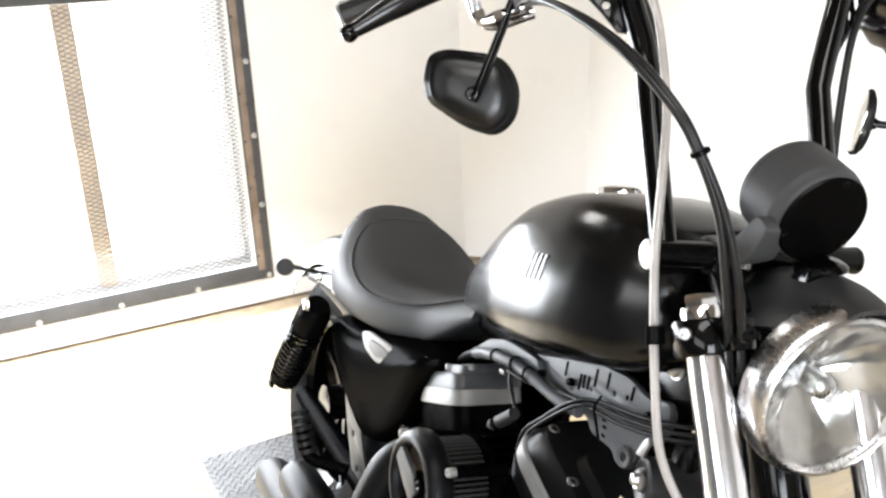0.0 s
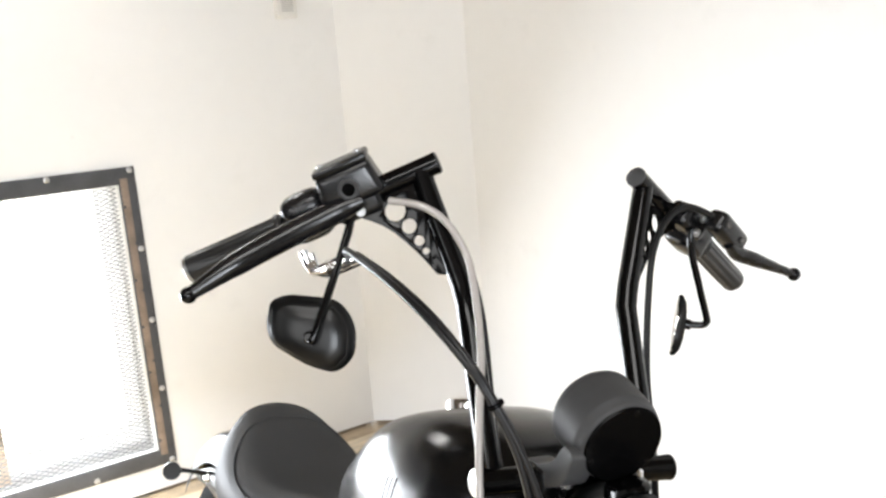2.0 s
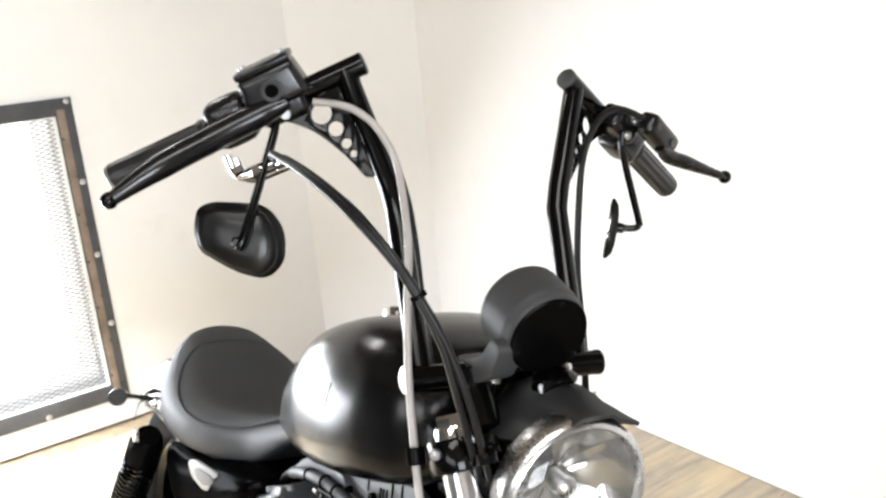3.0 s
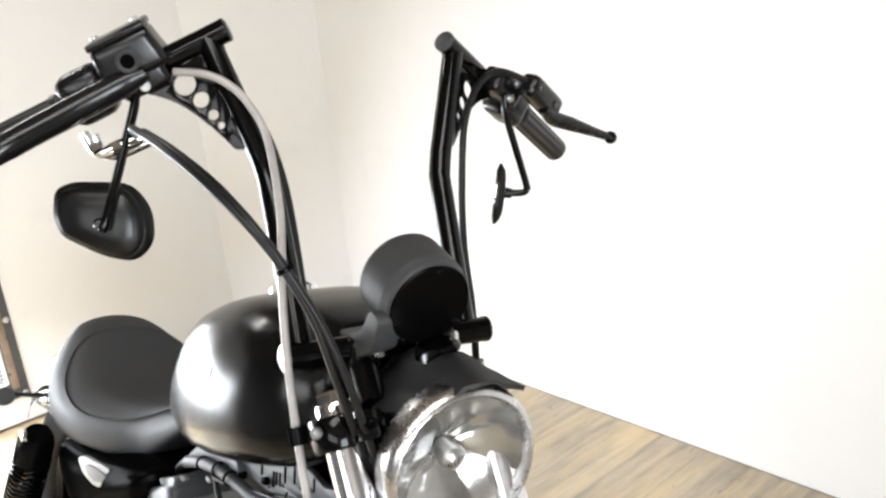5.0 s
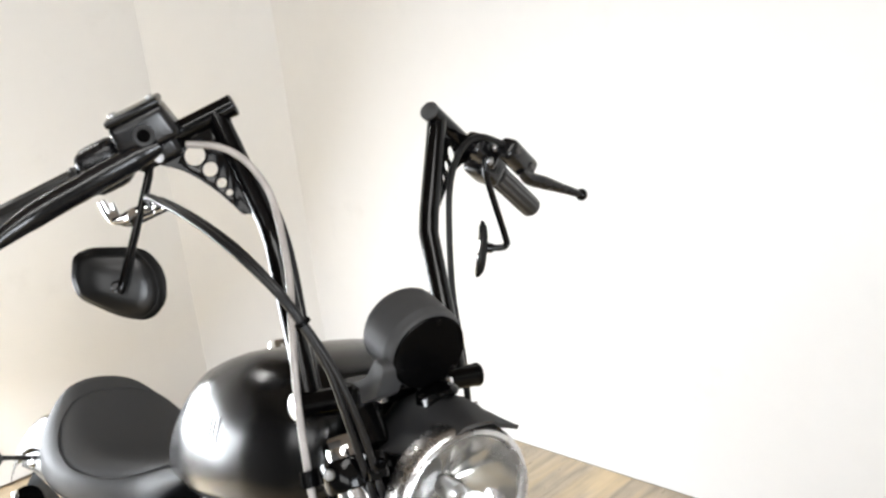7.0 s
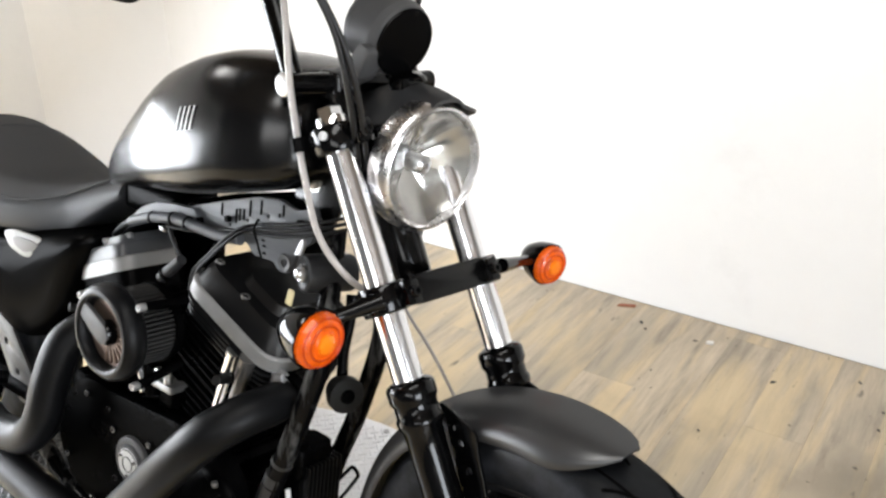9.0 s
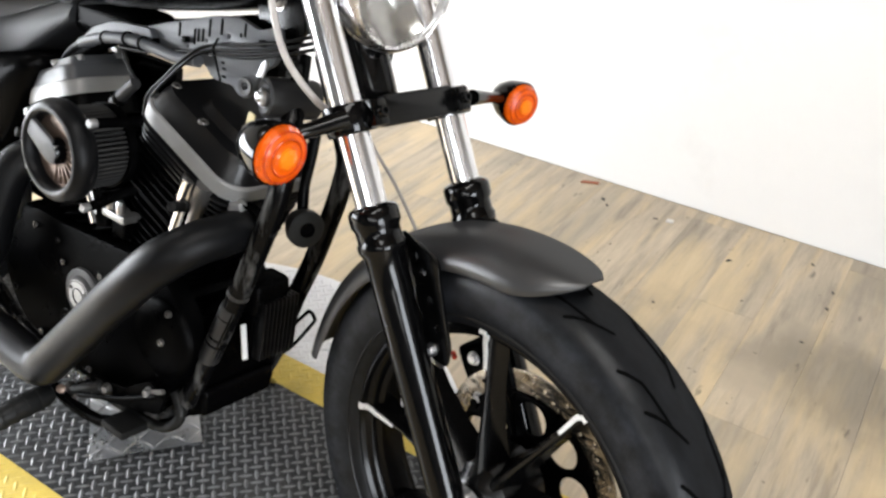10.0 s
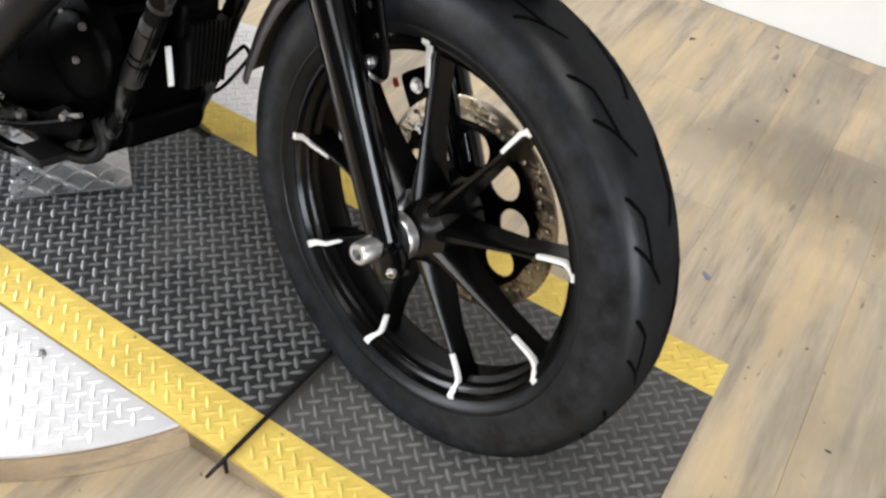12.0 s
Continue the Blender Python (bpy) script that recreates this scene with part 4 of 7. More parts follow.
    part("carrier_plate", pierced(ring, windows + [(0, 0, 0.030)], 0.006, frame_xz(0.0505)), ENGINE, wheel, "black carrier plate with nine round windows")
    bob = mesh_of(lathe([(0.045, 0.0), (0.045, 0.006), (0.047, 0.0075), (0.052, 0.0075)], (0.1145, 0, 0), (0, 1, 0), 16), "disc_bobbin", ENGINE, 30)
    for k in range(9):
        piece("disc_bobbin", bob, wheel, pose(0, 0, 0, 0, k * 40 + 8.5))
    part("axle_nut", lathe([(-0.128, 0), (-0.128, 0.0070), (-0.140, 0.0080), (-0.140, 0.0125), (-0.137, 0.0145), (-0.122, 0.0150), (-0.10, 0.0150), (-0.06, 0.012)], (0, 0, 0), (0, 1, 0), 24), STEEL, wheel, "bright axle end")
    part("spacer", lathe([(-0.080, 0.014), (-0.080, 0.030), (-0.077, 0.0315), (-0.066, 0.0315), (-0.064, 0.014)], (0, 0, 0), (0, 1, 0), 28, None, True), STEEL, wheel, "steel wheel spacer")


def tyre_material():
    mat = material("dusty_tyre_rubber", (0.0042, 0.0044, 0.0048), 0.46, spec=0.14, bump=0.12, bump_scale=300, vary=0.25, vary_scale=10, rough_vary=0.1)
    nt = mat.node_tree
    b = nt.nodes["Principled BSDF"]
    src = b.inputs["Base Color"].links[0].from_socket
    co = nt.nodes.new("ShaderNodeTexCoord")
    mp = nt.nodes.new("ShaderNodeMapping")
    mp.inputs["Scale"].default_value = (30, 50, 30)
    nt.links.new(co.outputs["Object"], mp.inputs[0])
    nz = nt.nodes.new("ShaderNodeTexNoise")
    nz.inputs["Scale"].default_value, nz.inputs["Detail"].default_value, nz.inputs["Roughness"].default_value = 1.0, 8, 0.68
    nt.links.new(mp.outputs[0], nz.inputs["Vector"])
    mr = nt.nodes.new("ShaderNodeMapRange")
    mr.inputs["From Min"].default_value, mr.inputs["From Max"].default_value, mr.inputs["To Max"].default_value = 0.31, 0.69, 1.0
    nt.links.new(nz.outputs[0], mr.inputs["Value"])
    # road dust lies in a broad ring on the sidewall
    xyz = nt.nodes.new("ShaderNodeSeparateXYZ")
    nt.links.new(co.outputs["Object"], xyz.inputs[0])
    flat = nt.nodes.new("ShaderNodeCombineXYZ")
    nt.links.new(xyz.outputs["X"], flat.inputs["X"])
    nt.links.new(xyz.outputs["Z"], flat.inputs["Z"])
    ln = nt.nodes.new("ShaderNodeVectorMath")
    ln.operation = "LENGTH"
    nt.links.new(flat.outputs[0], ln.inputs[0])
    band = nt.nodes.new("ShaderNodeValToRGB")
    be = band.color_ramp.elements
    be[0].position, be[0].color = 0.0, (0.35, 0.35, 0.35, 1)
    be[1].position, be[1].color = 1.0, (0.25, 0.25, 0.25, 1)
    for p, c in ((0.20, 0.5), (0.45, 1.0), (0.70, 0.95), (0.86, 0.35)):
        e = be.new(p)
        e.color = (c, c, c, 1)
    rr = nt.nodes.new("ShaderNodeMapRange")
    rr.inputs["From Min"].default_value, rr.inputs["From Max"].default_value = 0.245, 0.327
    nt.links.new(ln.outputs["Value"], rr.inputs["Value"])
    nt.links.new(rr.outputs[0], band.inputs[0])
    both = nt.nodes.new("ShaderNodeMath")
    both.operation = "MULTIPLY"
    nt.links.new(mr.outputs[0], both.inputs[0])
    nt.links.new(band.outputs[0], both.inputs[1])
    mx = nt.nodes.new("ShaderNodeMixRGB")
    mx.inputs[2].default_value = (0.025, 0.027, 0.032, 1)
    nt.links.new(both.outputs[0], mx.inputs[0])
    nt.links.new(src, mx.inputs[1])
    nt.links.new(mx.outputs[0], b.inputs["Base Color"])
    return mat


TYRE = matt(tyre_material(), 0.019, 0.36)
matt(RIMPAINT, 0.018, 0.2)
matt(LEATHER, 0.07, 0.48)
VINYL = matt(material("soft_black_vinyl", (0.031, 0.032, 0.034), 0.5, bump=0.25, bump_scale=1100, vary=0.12, vary_scale=10), 0.075, 0.42)
DISC = material("blued_disc_steel", (0.25, 0.215, 0.170), 0.26, metal=0.9, vary=0.25, vary_scale=18, rough_vary=0.08)
front_wheel()


FY = {-1: -0.092, 1: 0.072}                   # the fork legs, across


def fork():
    for s, side_name in ((-1, "right"), (1, "left")):
        y = FY[s]
        # slider with its dust boot flange
        prof = [(-0.045, 0.0), (-0.045, 0.015), (-0.03, 0.020), (0.0, 0.0225), (0.05, 0.0235), (0.30, 0.0245), (0.345, 0.0255), (0.352, 0.0300), (0.360, 0.0305), (0.364, 0.0280),
                (0.378, 0.0280), (0.384, 0.0315), (0.400, 0.0315), (0.404, 0.0290), (0.408, 0.021), (0.408, 0.0)]
        leg = part("fork_slider", lathe(prof, on_fork(0, y), FD, 36), GLOSS, bike, "gloss black fork slider with dust boot", STEER)
        part("axle_boss", box((0.042, 0.034, 0.050), on_fork(-0.02, y * 1.06, 0.006), 0.012, Matrix.Rotation(radians(-RAKE), 4, "Y")), GLOSS, leg)
        part("pinch_bolt", cap_screw(on_fork(-0.03, y * 1.19, 0.02), (0.6, s * 0.8, -0.2), 0.006, 0.008), STEEL, leg)
        stanchion = part("fork_tube", lathe([(0.40, 0.0), (0.40, 0.0197), (0.732, 0.0197), (0.732, 0.0)], on_fork(0, y), FD, 40), FORKCHROME, bike, "polished chrome fork tube", STEER)
        part("fork_cap", lathe([(0.732, 0.0), (0.732, 0.021), (0.742, 0.021), (0.747, 0.0195)], on_fork(0, y), FD, 30,
                               lathe([(0.746, 0.0), (0.746, 0.0165), (0.757, 0.0165), (0.759, 0.015), (0.759, 0.0)], on_fork(0, y), FD, 6)), CHROME, stanchion, "chrome hexagon fork cap")
    # triple trees
    for d, h, lab in ((0.512, 0.036, "gloss black lower fork clamp"), (0.718, 0.034, "gloss black upper fork clamp")):
        bm = None
        for s in (-1, 1):
            bm = lathe([(d - h / 2, 0.02), (d - h / 2, 0.029), (d - h / 2 + 0.004, 0.031), (d + h / 2 - 0.004, 0.031), (d + h / 2, 0.029), (d + h / 2, 0.02)], on_fork(0, FY[s]), FD, 30, bm, True)
            bm = box((0.026, 0.024, h * 0.9), on_fork(d, FY[s] - s * 0.012, 0.033), 0.005, Matrix.Rotation(radians(-RAKE), 4, "Y"), bm)
        bm = box((0.052, 0.15, h * 0.82), on_fork(d, 0, -0.012), 0.010, Matrix.Rotation(radians(-RAKE), 4, "Y"), bm)
        tree = part("fork_clamp", bm, GLOSS, bike, lab, STEER)
        for s in (-1, 1) if d < 0.6 else (-1,):
            part("clamp_bolt", cap_screw(on_fork(d, FY[s] - s * 0.012, 0.046), AHEAD, 0.0075, 0.008), GLOSS, tree)
            if d > 0.6 and s < 0:
                part("clamp_bolt", cap_screw(on_fork(d + 0.004, FY[s] + s * 0.026, 0.012), (0.6, s * 0.7, 0.2), 0.0062, 0.007), STEEL, tree)
    # satin cover across the lower clamp
    part("clamp_cover", slab(rounded([(-0.066, -0.018), (0.066, -0.018), (0.06, 0.02), (-0.06, 0.02)], 0.008), 0.012,
                             Matrix.Translation(on_fork(0.512, -0.006, 0.030)) @ Matrix.Rotation(radians(-RAKE), 4, "Y") @ Matrix.Rotation(radians(90), 4, "Z") @ Matrix.Rotation(radians(90), 4, "X"), 0.004),
         SATIN, bike, "satin black clamp cover", STEER)


fork()


def turn_signal(name, at, arm_from, mm, ahead=Vector((0.95, 0, -0.05)), scale=1.0, lens=True):
    """Bullet indicator on a stalk: housing, amber lens with its core, stalk."""
    at = Vector(at)
    d = ahead.normalized()
    k = scale
    body = part(name, lathe([(-0.052 * k, 0.0), (-0.050 * k, 0.008 * k), (-0.040 * k, 0.019 * k), (-0.024 * k, 0.0275 * k), (-0.006 * k, 0.0315 * k), (0.0, 0.0318 * k), (0.0, 0.0295 * k), (-0.004 * k, 0.0295 * k), (-0.004 * k, 0)], at, d, 36),
                GLOSS if lens else PLATEGREY, bike, "bullet-shaped indicator in gloss black" if lens else "small grey bullet-shaped rear indicator", mm)
    part("stalk", tube([arm_from, (Vector(arm_from) + at - d * 0.022 * k) / 2 + V(0, 0, 0.001), at - d * 0.022 * k], [0.0105 * k, 0.0075 * k, 0.010 * k], 14, 6), GLOSS if lens else SATIN, body)
    if lens:
        # ribbed lens: rings and facets
        bm = bmesh.new()
        u, w, dd = axes_for(d)
        rings = []
        for s, r in ((0.0, 0.0295), (0.004, 0.0292), (0.008, 0.027), (0.011, 0.021), (0.0115, 0.014), (0.0125, 0.012), (0.013, 0.0)):
            s, r = s * k, r * k
            ring = []
            for i in range(48):
                a = 2 * math.pi * i / 48
                rr = max(r * (1 + (0.012 if i % 2 else -0.012) * (r > 0.005)), 1e-5)
                ring.append(at + d * s + rr * (math.cos(a) * u + math.sin(a) * w))
            rings.append(ring)
        skin(bm, rings)
        ln = part("lens", bm, AMBER, body, "amber ribbed lens", sharp=15)
        part("lens_core", lathe([(0.012 * k, 0.0115 * k), (0.0150 * k, 0.0105 * k), (0.0162 * k, 0.006 * k), (0.0165 * k, 0.0)], at, d, 8), AMBER_CORE, ln, "bright orange lens centre", sharp=12)
        for r in (0.0255, 0.0185):
            part("lens_ring", lathe([(0.0085 * k if r > 0.02 else 0.0112 * k, (r + 0.0012) * k), (0.0105 * k if r > 0.02 else 0.0128 * k, r * k), (0.0092 * k if r > 0.02 else 0.0113 * k, (r - 0.0014) * k)], at, d, 40, None, True), AMBER_DARK, ln, "darker moulded ring on the lens")
    return body


for s in (-1, 1):
    sig = V(-0.230, 0.2095 * s - 0.003, 0.758 + 0.003 * s)
    turn_signal("turn_signal", sig, on_fork(0.512, 0.100 if s > 0 else -0.112, 0.022), STEER, V(1, -0.10 * s, -0.06), 1.02 if s > 0 else 1.2)


def headlight():
    at, d, k = V(-0.266, -0.014, 0.929), V(1, 0, -0.06).normalized(), 1.07
    shell = part("headlight", lathe([(p * k, q * k) for p, q in ((-0.115, 0.0), (-0.113, 0.02), (-0.10, 0.044), (-0.07, 0.063), (-0.03, 0.073), (-0.012, 0.0755), (-0.012, 0.0725), (-0.05, 0.055), (-0.075, 0.03), (-0.08, 0.0))], at, d, 48), GLOSS, bike, "round headlight with chrome rim", STEER)
    part("bezel", lathe([(p * k, q * k) for p, q in ((-0.022, 0.0755), (-0.020, 0.0795), (-0.010, 0.0808), (0.002, 0.0800), (0.009, 0.0765), (0.011, 0.0725), (0.006, 0.0695), (0.000, 0.0700), (-0.01, 0.0735))], at, d, 64, None, True), BEZEL, shell, "polished chrome rim")
    # faceted reflector bowl
    bm = bmesh.new()
    u, w, dd = axes_for(d)
    rings = []
    rr = random.Random(7)
    flute = [rr.uniform(-0.0012, 0.0012) + 0.0006 * (-1) ** i for i in range(34)]
    for s, r in ((0.000, 0.0700), (-0.010, 0.062), (-0.020, 0.050), (-0.027, 0.038), (-0.033, 0.026), (-0.037, 0.015), (-0.038, 0.0001)):
        rings.append([at + d * (s * k + flute[i] + rr.uniform(-0.0007, 0.0007)) + r * k * (math.cos(2 * math.pi * i / 34) * u + math.sin(2 * math.pi * i / 34) * w) for i in range(34)])
    skin(bm, rings, caps=False)
    part("reflector", bm, REFLECTOR, shell, "fluted mirror reflector", sharp=16)
    part("bulb_cap", lathe([(p * k, q * k) for p, q in ((-0.036, 0.0), (-0.036, 0.011), (-0.016, 0.0125), (-0.010, 0.0115), (-0.006, 0.007), (-0.005, 0))], at, d, 24), STEEL, shell, "grey bulb shield")
    gl = part("lens", lathe([(p * k, q * k) for p, q in ((0.004, 0.0715), (0.010, 0.066), (0.016, 0.050), (0.0195, 0.030), (0.021, 0.0001))], at, d, 56, None, False, False), GLASS, shell, "clear glass lens")
    gl.visible_shadow = False
    lug = box((0.03, 0.024, 0.06), at + V(-0.06, 0, 0.078), 0.006)
    part("mount", lug, GLOSS, shell)


headlight()


FENDER = matt(material("satin_black_mudguard_paint", (0.018, 0.0182, 0.0192), 0.4, bump=0.02, bump_scale=600, vary=0.15, vary_scale=8), 0.085, 0.36)


def visor():
    """The brow over the headlight: an arched shell, pointed ahead, with a raised spine."""
    rows_ = []
    xs = [(-0.405, 0.052, 0.990, 0.030), (-0.380, 0.066, 1.000, 0.040), (-0.345, 0.073, 1.010, 0.046), (-0.315, 0.074, 1.014, 0.044),
          (-0.292, 0.071, 1.013, 0.036), (-0.274, 0.066, 1.009, 0.026), (-0.258, 0.058, 1.003, 0.014)]
    bm = bmesh.new()
    up, lo = [], []
    n = 28
    for i, (x, hw, zt, drop) in enumerate(xs):
        a, b = [], []
        for k in range(n + 1):
            t = -1 + 2 * k / n
            z = zt + 0.010 - drop * (abs(t) ** 1.7) + 0.006 / (1 + math.exp((abs(t) - 0.40) / 0.035))
            xx = x + (0.012 * (1 - abs(t)) if i == len(xs) - 1 else 0)
            a.append(V(xx, hw * t, z))
            b.append(V(xx, hw * t * 0.965, z - 0.0045))
        up.append(a)
        lo.append(b)
    vu = [[bm.verts.new(p) for p in r] for r in up]
    vl = [[bm.verts.new(p) for p in r] for r in lo]
    for i in range(len(xs) - 1):
        for k in range(n):
            bm.faces.new((vu[i][k], vu[i][k + 1], vu[i + 1][k + 1], vu[i + 1][k]))
            bm.faces.new((vl[i][k + 1], vl[i][k], vl[i + 1][k], vl[i + 1][k + 1]))
        for k in (0, n):
            bm.faces.new((vu[i][k], vu[i + 1][k], vl[i + 1][k], vl[i][k]))
    for i in (0, len(xs) - 1):
        for k in range(n):
            bm.faces.new((vu[i][k], vu[i][k + 1], vl[i][k + 1], vl[i][k]))
    ob = part("headlight_visor", bm, FENDER, bike, "satin black brow over the headlight", STEER, 45)
    part("visor_plug", lathe([(0.0, 0.016), (0.003, 0.016), (0.006, 0.012), (0.0065, 0)], (-0.318, 0.0, 1.035), (0.15, 0, 1), 24), GLOSS, ob, "round black plug")
    for s in (-1, 1):
        part("visor_nut", lathe([(0, 0.009), (0.008, 0.009), (0.011, 0.006), (0.011, 0)], (-0.385, s * 0.045, 1.014), (0, 0, 1), 12), CHROME, ob, "chrome acorn nut")


visor()


def speedometer():
    at, d = V(-0.326, -0.014, 1.080), V(0.955, 0.0, -0.29).normalized()
    cup = part("speedometer", lathe([(0.0, 0.0), (0.001, 0.044), (-0.001, 0.0465), (-0.004, 0.0475), (-0.010, 0.0482), (-0.012, 0.0497), (-0.015, 0.0500), (-0.048, 0.0505), (-0.058, 0.0500), (-0.058, 0.0)], at, d, 56), HOUSING, bike, "round dark grey speedometer housing", STEER)
    part("back_cover", lathe([(0.0015, 0.0455), (0.004, 0.044), (0.005, 0.039), (0.0055, 0.0)], at, d, 48), PLASTIC, cup, "flat black back cover")
    u, w, _ = axes_for(d)
    for a in (0.4, 2.5, 4.6):
        part("screw", cap_screw(at + d * 0.003 + 0.040 * (math.cos(a) * u + math.sin(a) * w), d, 0.0035, 0.003), GLOSS, cup)
    part("bezel", lathe([(-0.056, 0.0480), (-0.056, 0.0505), (-0.061, 0.0503), (-0.066, 0.0470), (-0.065, 0.044), (-0.056, 0.043)], at, d, 56, None, True), HOUSING, cup, "rim round the dial")
    # bracket back to the riser
    br = slab(rounded([(0.0, -0.012), (0.045, -0.006), (0.085, 0.012), (0.105, 0.050), (0.085, 0.058), (0.06, 0.03), (0.03, 0.016), (0.0, 0.014)], 0.008), 0.030,
              Matrix.Translation((-0.428, -0.058, 1.022)) @ Matrix.Rotation(radians(90), 4, "X"), 0.004)
    part("bracket", br, HOUSING, cup, "dark grey curved bracket")


speedometer()


def handlebar():
    C, B, E = V(-0.569, 0.145, 1.348), V(-0.514, 0.109, 1.186), V(-0.407, 0.100, 1.010)
    G = V(-0.685, 0.411, 1.198)
    bar = part("handlebar", tube([V(-0.404, -0.133, 1.015), V(-0.398, 0.104, 1.020)], 0.0145, 24, smooth=False), GLOSS, bike, "tall gloss black handlebar with pierced gussets", BARS)
    for s in (-1, 1):
        f = lambda p: V(p.x, p.y * s, p.z)
        c, b, e, g = f(C) + V(0, -0.0045, 0), f(B) + V(0, -0.004, 0), f(E) + V(0, -0.014, 0), f(G)
        out = (g - c).normalized()
        part("upright", tube([e, e + (b - e) * 0.86, b, b + (c - b) * 0.16, c + out * 0.017], 0.0135, 22, 6, smooth=False), GLOSS, bar)
        part("cross_tube", tube([c - out * 0.004, g], 0.0135, 22, smooth=False), GLOSS, bar)
        part("end_cap", lathe([(0, 0.0138), (0.003, 0.0138), (0.005, 0.011), (0.005, 0)], c - out * 0.004, -out, 22), SATIN if s < 0 else HOUSING, bar)
        part("end_cap", lathe([(0, 0.0150), (0.004, 0.0150), (0.006, 0.012), (0.006, 0)], V(-0.401 - 0.003 * -s, s * 0.1185 - 0.0145, 1.0175 + 0.0025 * s), (0, s, 0), 24), ALU if s < 0 else SATIN, bar, "bright end cap" if s < 0 else "")
        # gusset between the upright and the cross tube
        tip = b + (c - b) * 0.40
        ux = (tip - c).normalized()
        nz = ux.cross(out).normalized()
        uy = nz.cross(ux)
        M = Matrix((ux, uy, nz)).transposed().to_4x4()
        M.translation = c
        ol = [(0.004, 0.002), (0.136, 0.004)]
        ol += [(p.x, p.y) for p in spline([V(0.1285, 0.0247, 0), V(0.097, 0.042, 0), V(0.062, 0.0685, 0), V(0.040, 0.0985, 0), V(0.026, 0.130, 0)], 4)]
        hs = [(0.043, 0.0565, 0.0135), (0.065, 0.0445, 0.0100), (0.085, 0.0367, 0.0070), (0.099, 0.0318, 0.0050)]
        part("gusset", pierced(ol, hs, 0.006, M), GLOSS, bar, "gusset plate pierced with four round holes")
        # grip
        ga, gb = c + out * 0.195, g
        L = (gb - ga).length
        gu, gw, _ = axes_for(out)
        rings = []
        for x, r, rib in ((0, 0.0001, 0), (0, 0.0195, 0), (0.004, 0.0205, 0), (0.007, 0.0200, 0), (0.009, 0.0178, 0.0007), (L - 0.012, 0.0178, 0.0007), (L - 0.010, 0.0180, 0), (L - 0.001, 0.0180, 0), (L, 0.015, 0), (L, 0.0001, 0)):
            rings.append([ga + out * x + (r + rib * (1 if i % 3 else -1.4)) * (math.cos(2 * math.pi * i / 36) * gu + math.sin(2 * math.pi * i / 36) * gw) for i in range(36)])
        part("grip", skin(bmesh.new(), rings), GRIP, bar, "black rubber grip with ridges along it")
        if s < 0:
            part("grip_end", lathe([(L, 0.0172), (L + 0.004, 0.0165), (L + 0.006, 0.012), (L + 0.006, 0)], ga, out, 24), ALU, bar, "bright grip end")
        # switch housing and lever perch
        fwd = (Vector((1, 0, 0)) - out * out.x).normalized()
        upv = out.cross(fwd) * (-s)
        upv = upv if upv.z > 0 else -upv
        R3 = Matrix((out, fwd, upv)).transposed().to_4x4()
        sw = box((0.058, 0.046, 0.050 if s > 0 else 0.060), (0, 0, 0 if s > 0 else 0.006), 0.015 if s > 0 else 0.0215, None, None, 4)
        sw.transform(Matrix.Translation(c + out * 0.162 + fwd * 0.002 - upv * 0.002) @ R3)
        swo = part("switch_housing", sw, CONTROL, bar, "black switch housing")
        for dx, dz in ((-0.012, 0.012), (0.012, 0.010), (0.0, -0.014)):
            k1 = box((0.014, 0.010, 0.009), (0, 0, 0), 0.002)
            k1.transform(Matrix.Translation(c + out * (0.162 + dx) - fwd * 0.024 + upv * dz) @ R3)
            part("switch_button", k1, PLASTIC, swo)
        pc = c + out * 0.098 if s < 0 else c + out * 0.112 + fwd * 0.016 + upv * 0.002
        perch = box((0.060, 0.040, 0.044) if s < 0 else (0.062, 0.034, 0.034), (0, 0.006, 0), 0.010, None, None, 3)
        perch.transform(Matrix.Translation(pc) @ R3)
        pco = part("lever_perch", perch, CONTROL, bar, "gloss black lever mount")
        part("perch_bolt", cap_screw(pc + fwd * 0.026 + upv * 0.010, fwd, 0.006, 0.005), STEEL, pco)
        part("perch_bolt", cap_screw(pc + fwd * 0.026 - upv * 0.012, fwd, 0.006, 0.005), STEEL, pco)
        if s > 0:
            cb = box((0.082, 0.030, 0.032), (0, 0, 0), 0.011, None, None, 3)
            cb.transform(Matrix.Translation(V(-0.566, 0.290, 1.284)) @ R3)
            part("clutch_bracket", cb, CONTROL, pco, "bulky black clutch bracket")
            for dx in (-0.028, 0.022):
                part("perch_bolt", cap_screw(V(-0.566, 0.290, 1.284) + out * dx + fwd * 0.015 + upv * 0.002, fwd, 0.005, 0.004), WORNSTEEL, pco)
        ball = V(-0.572, 0.424 * s, 1.186 if s < 0 else 1.226)
        if s < 0:
            l0 = pc + fwd * 0.034 + out * 0.020 + upv * 0.001
            l1 = l0 + out * 0.060 + fwd * 0.018
            lever = tube([l0 - out * 0.03, l0, l1, (l1 + ball) / 2 + fwd * 0.006 + upv * 0.004, ball], [0.0085, 0.0150, 0.0155, 0.0145, 0.0075], 14, 7)
        else:
            l0 = V(-0.572, 0.318, 1.254)
            lever = tube([l0 - out * 0.03, l0, l0.lerp(ball, 0.3), l0.lerp(ball, 0.7), ball], [0.0075, 0.0110, 0.0105, 0.0072, 0.0058], 14, 7)
        lv = part("lever", lever, CONTROL, bar, "gloss black lever with a ball end")
        bs = bmesh.new()
        bmesh.ops.create_uvsphere(bs, u_segments=16, v_segments=10, radius=0.0098)
        bs.transform(Matrix.Translation(ball))
        part("ball_end", bs, GLOSS, lv)
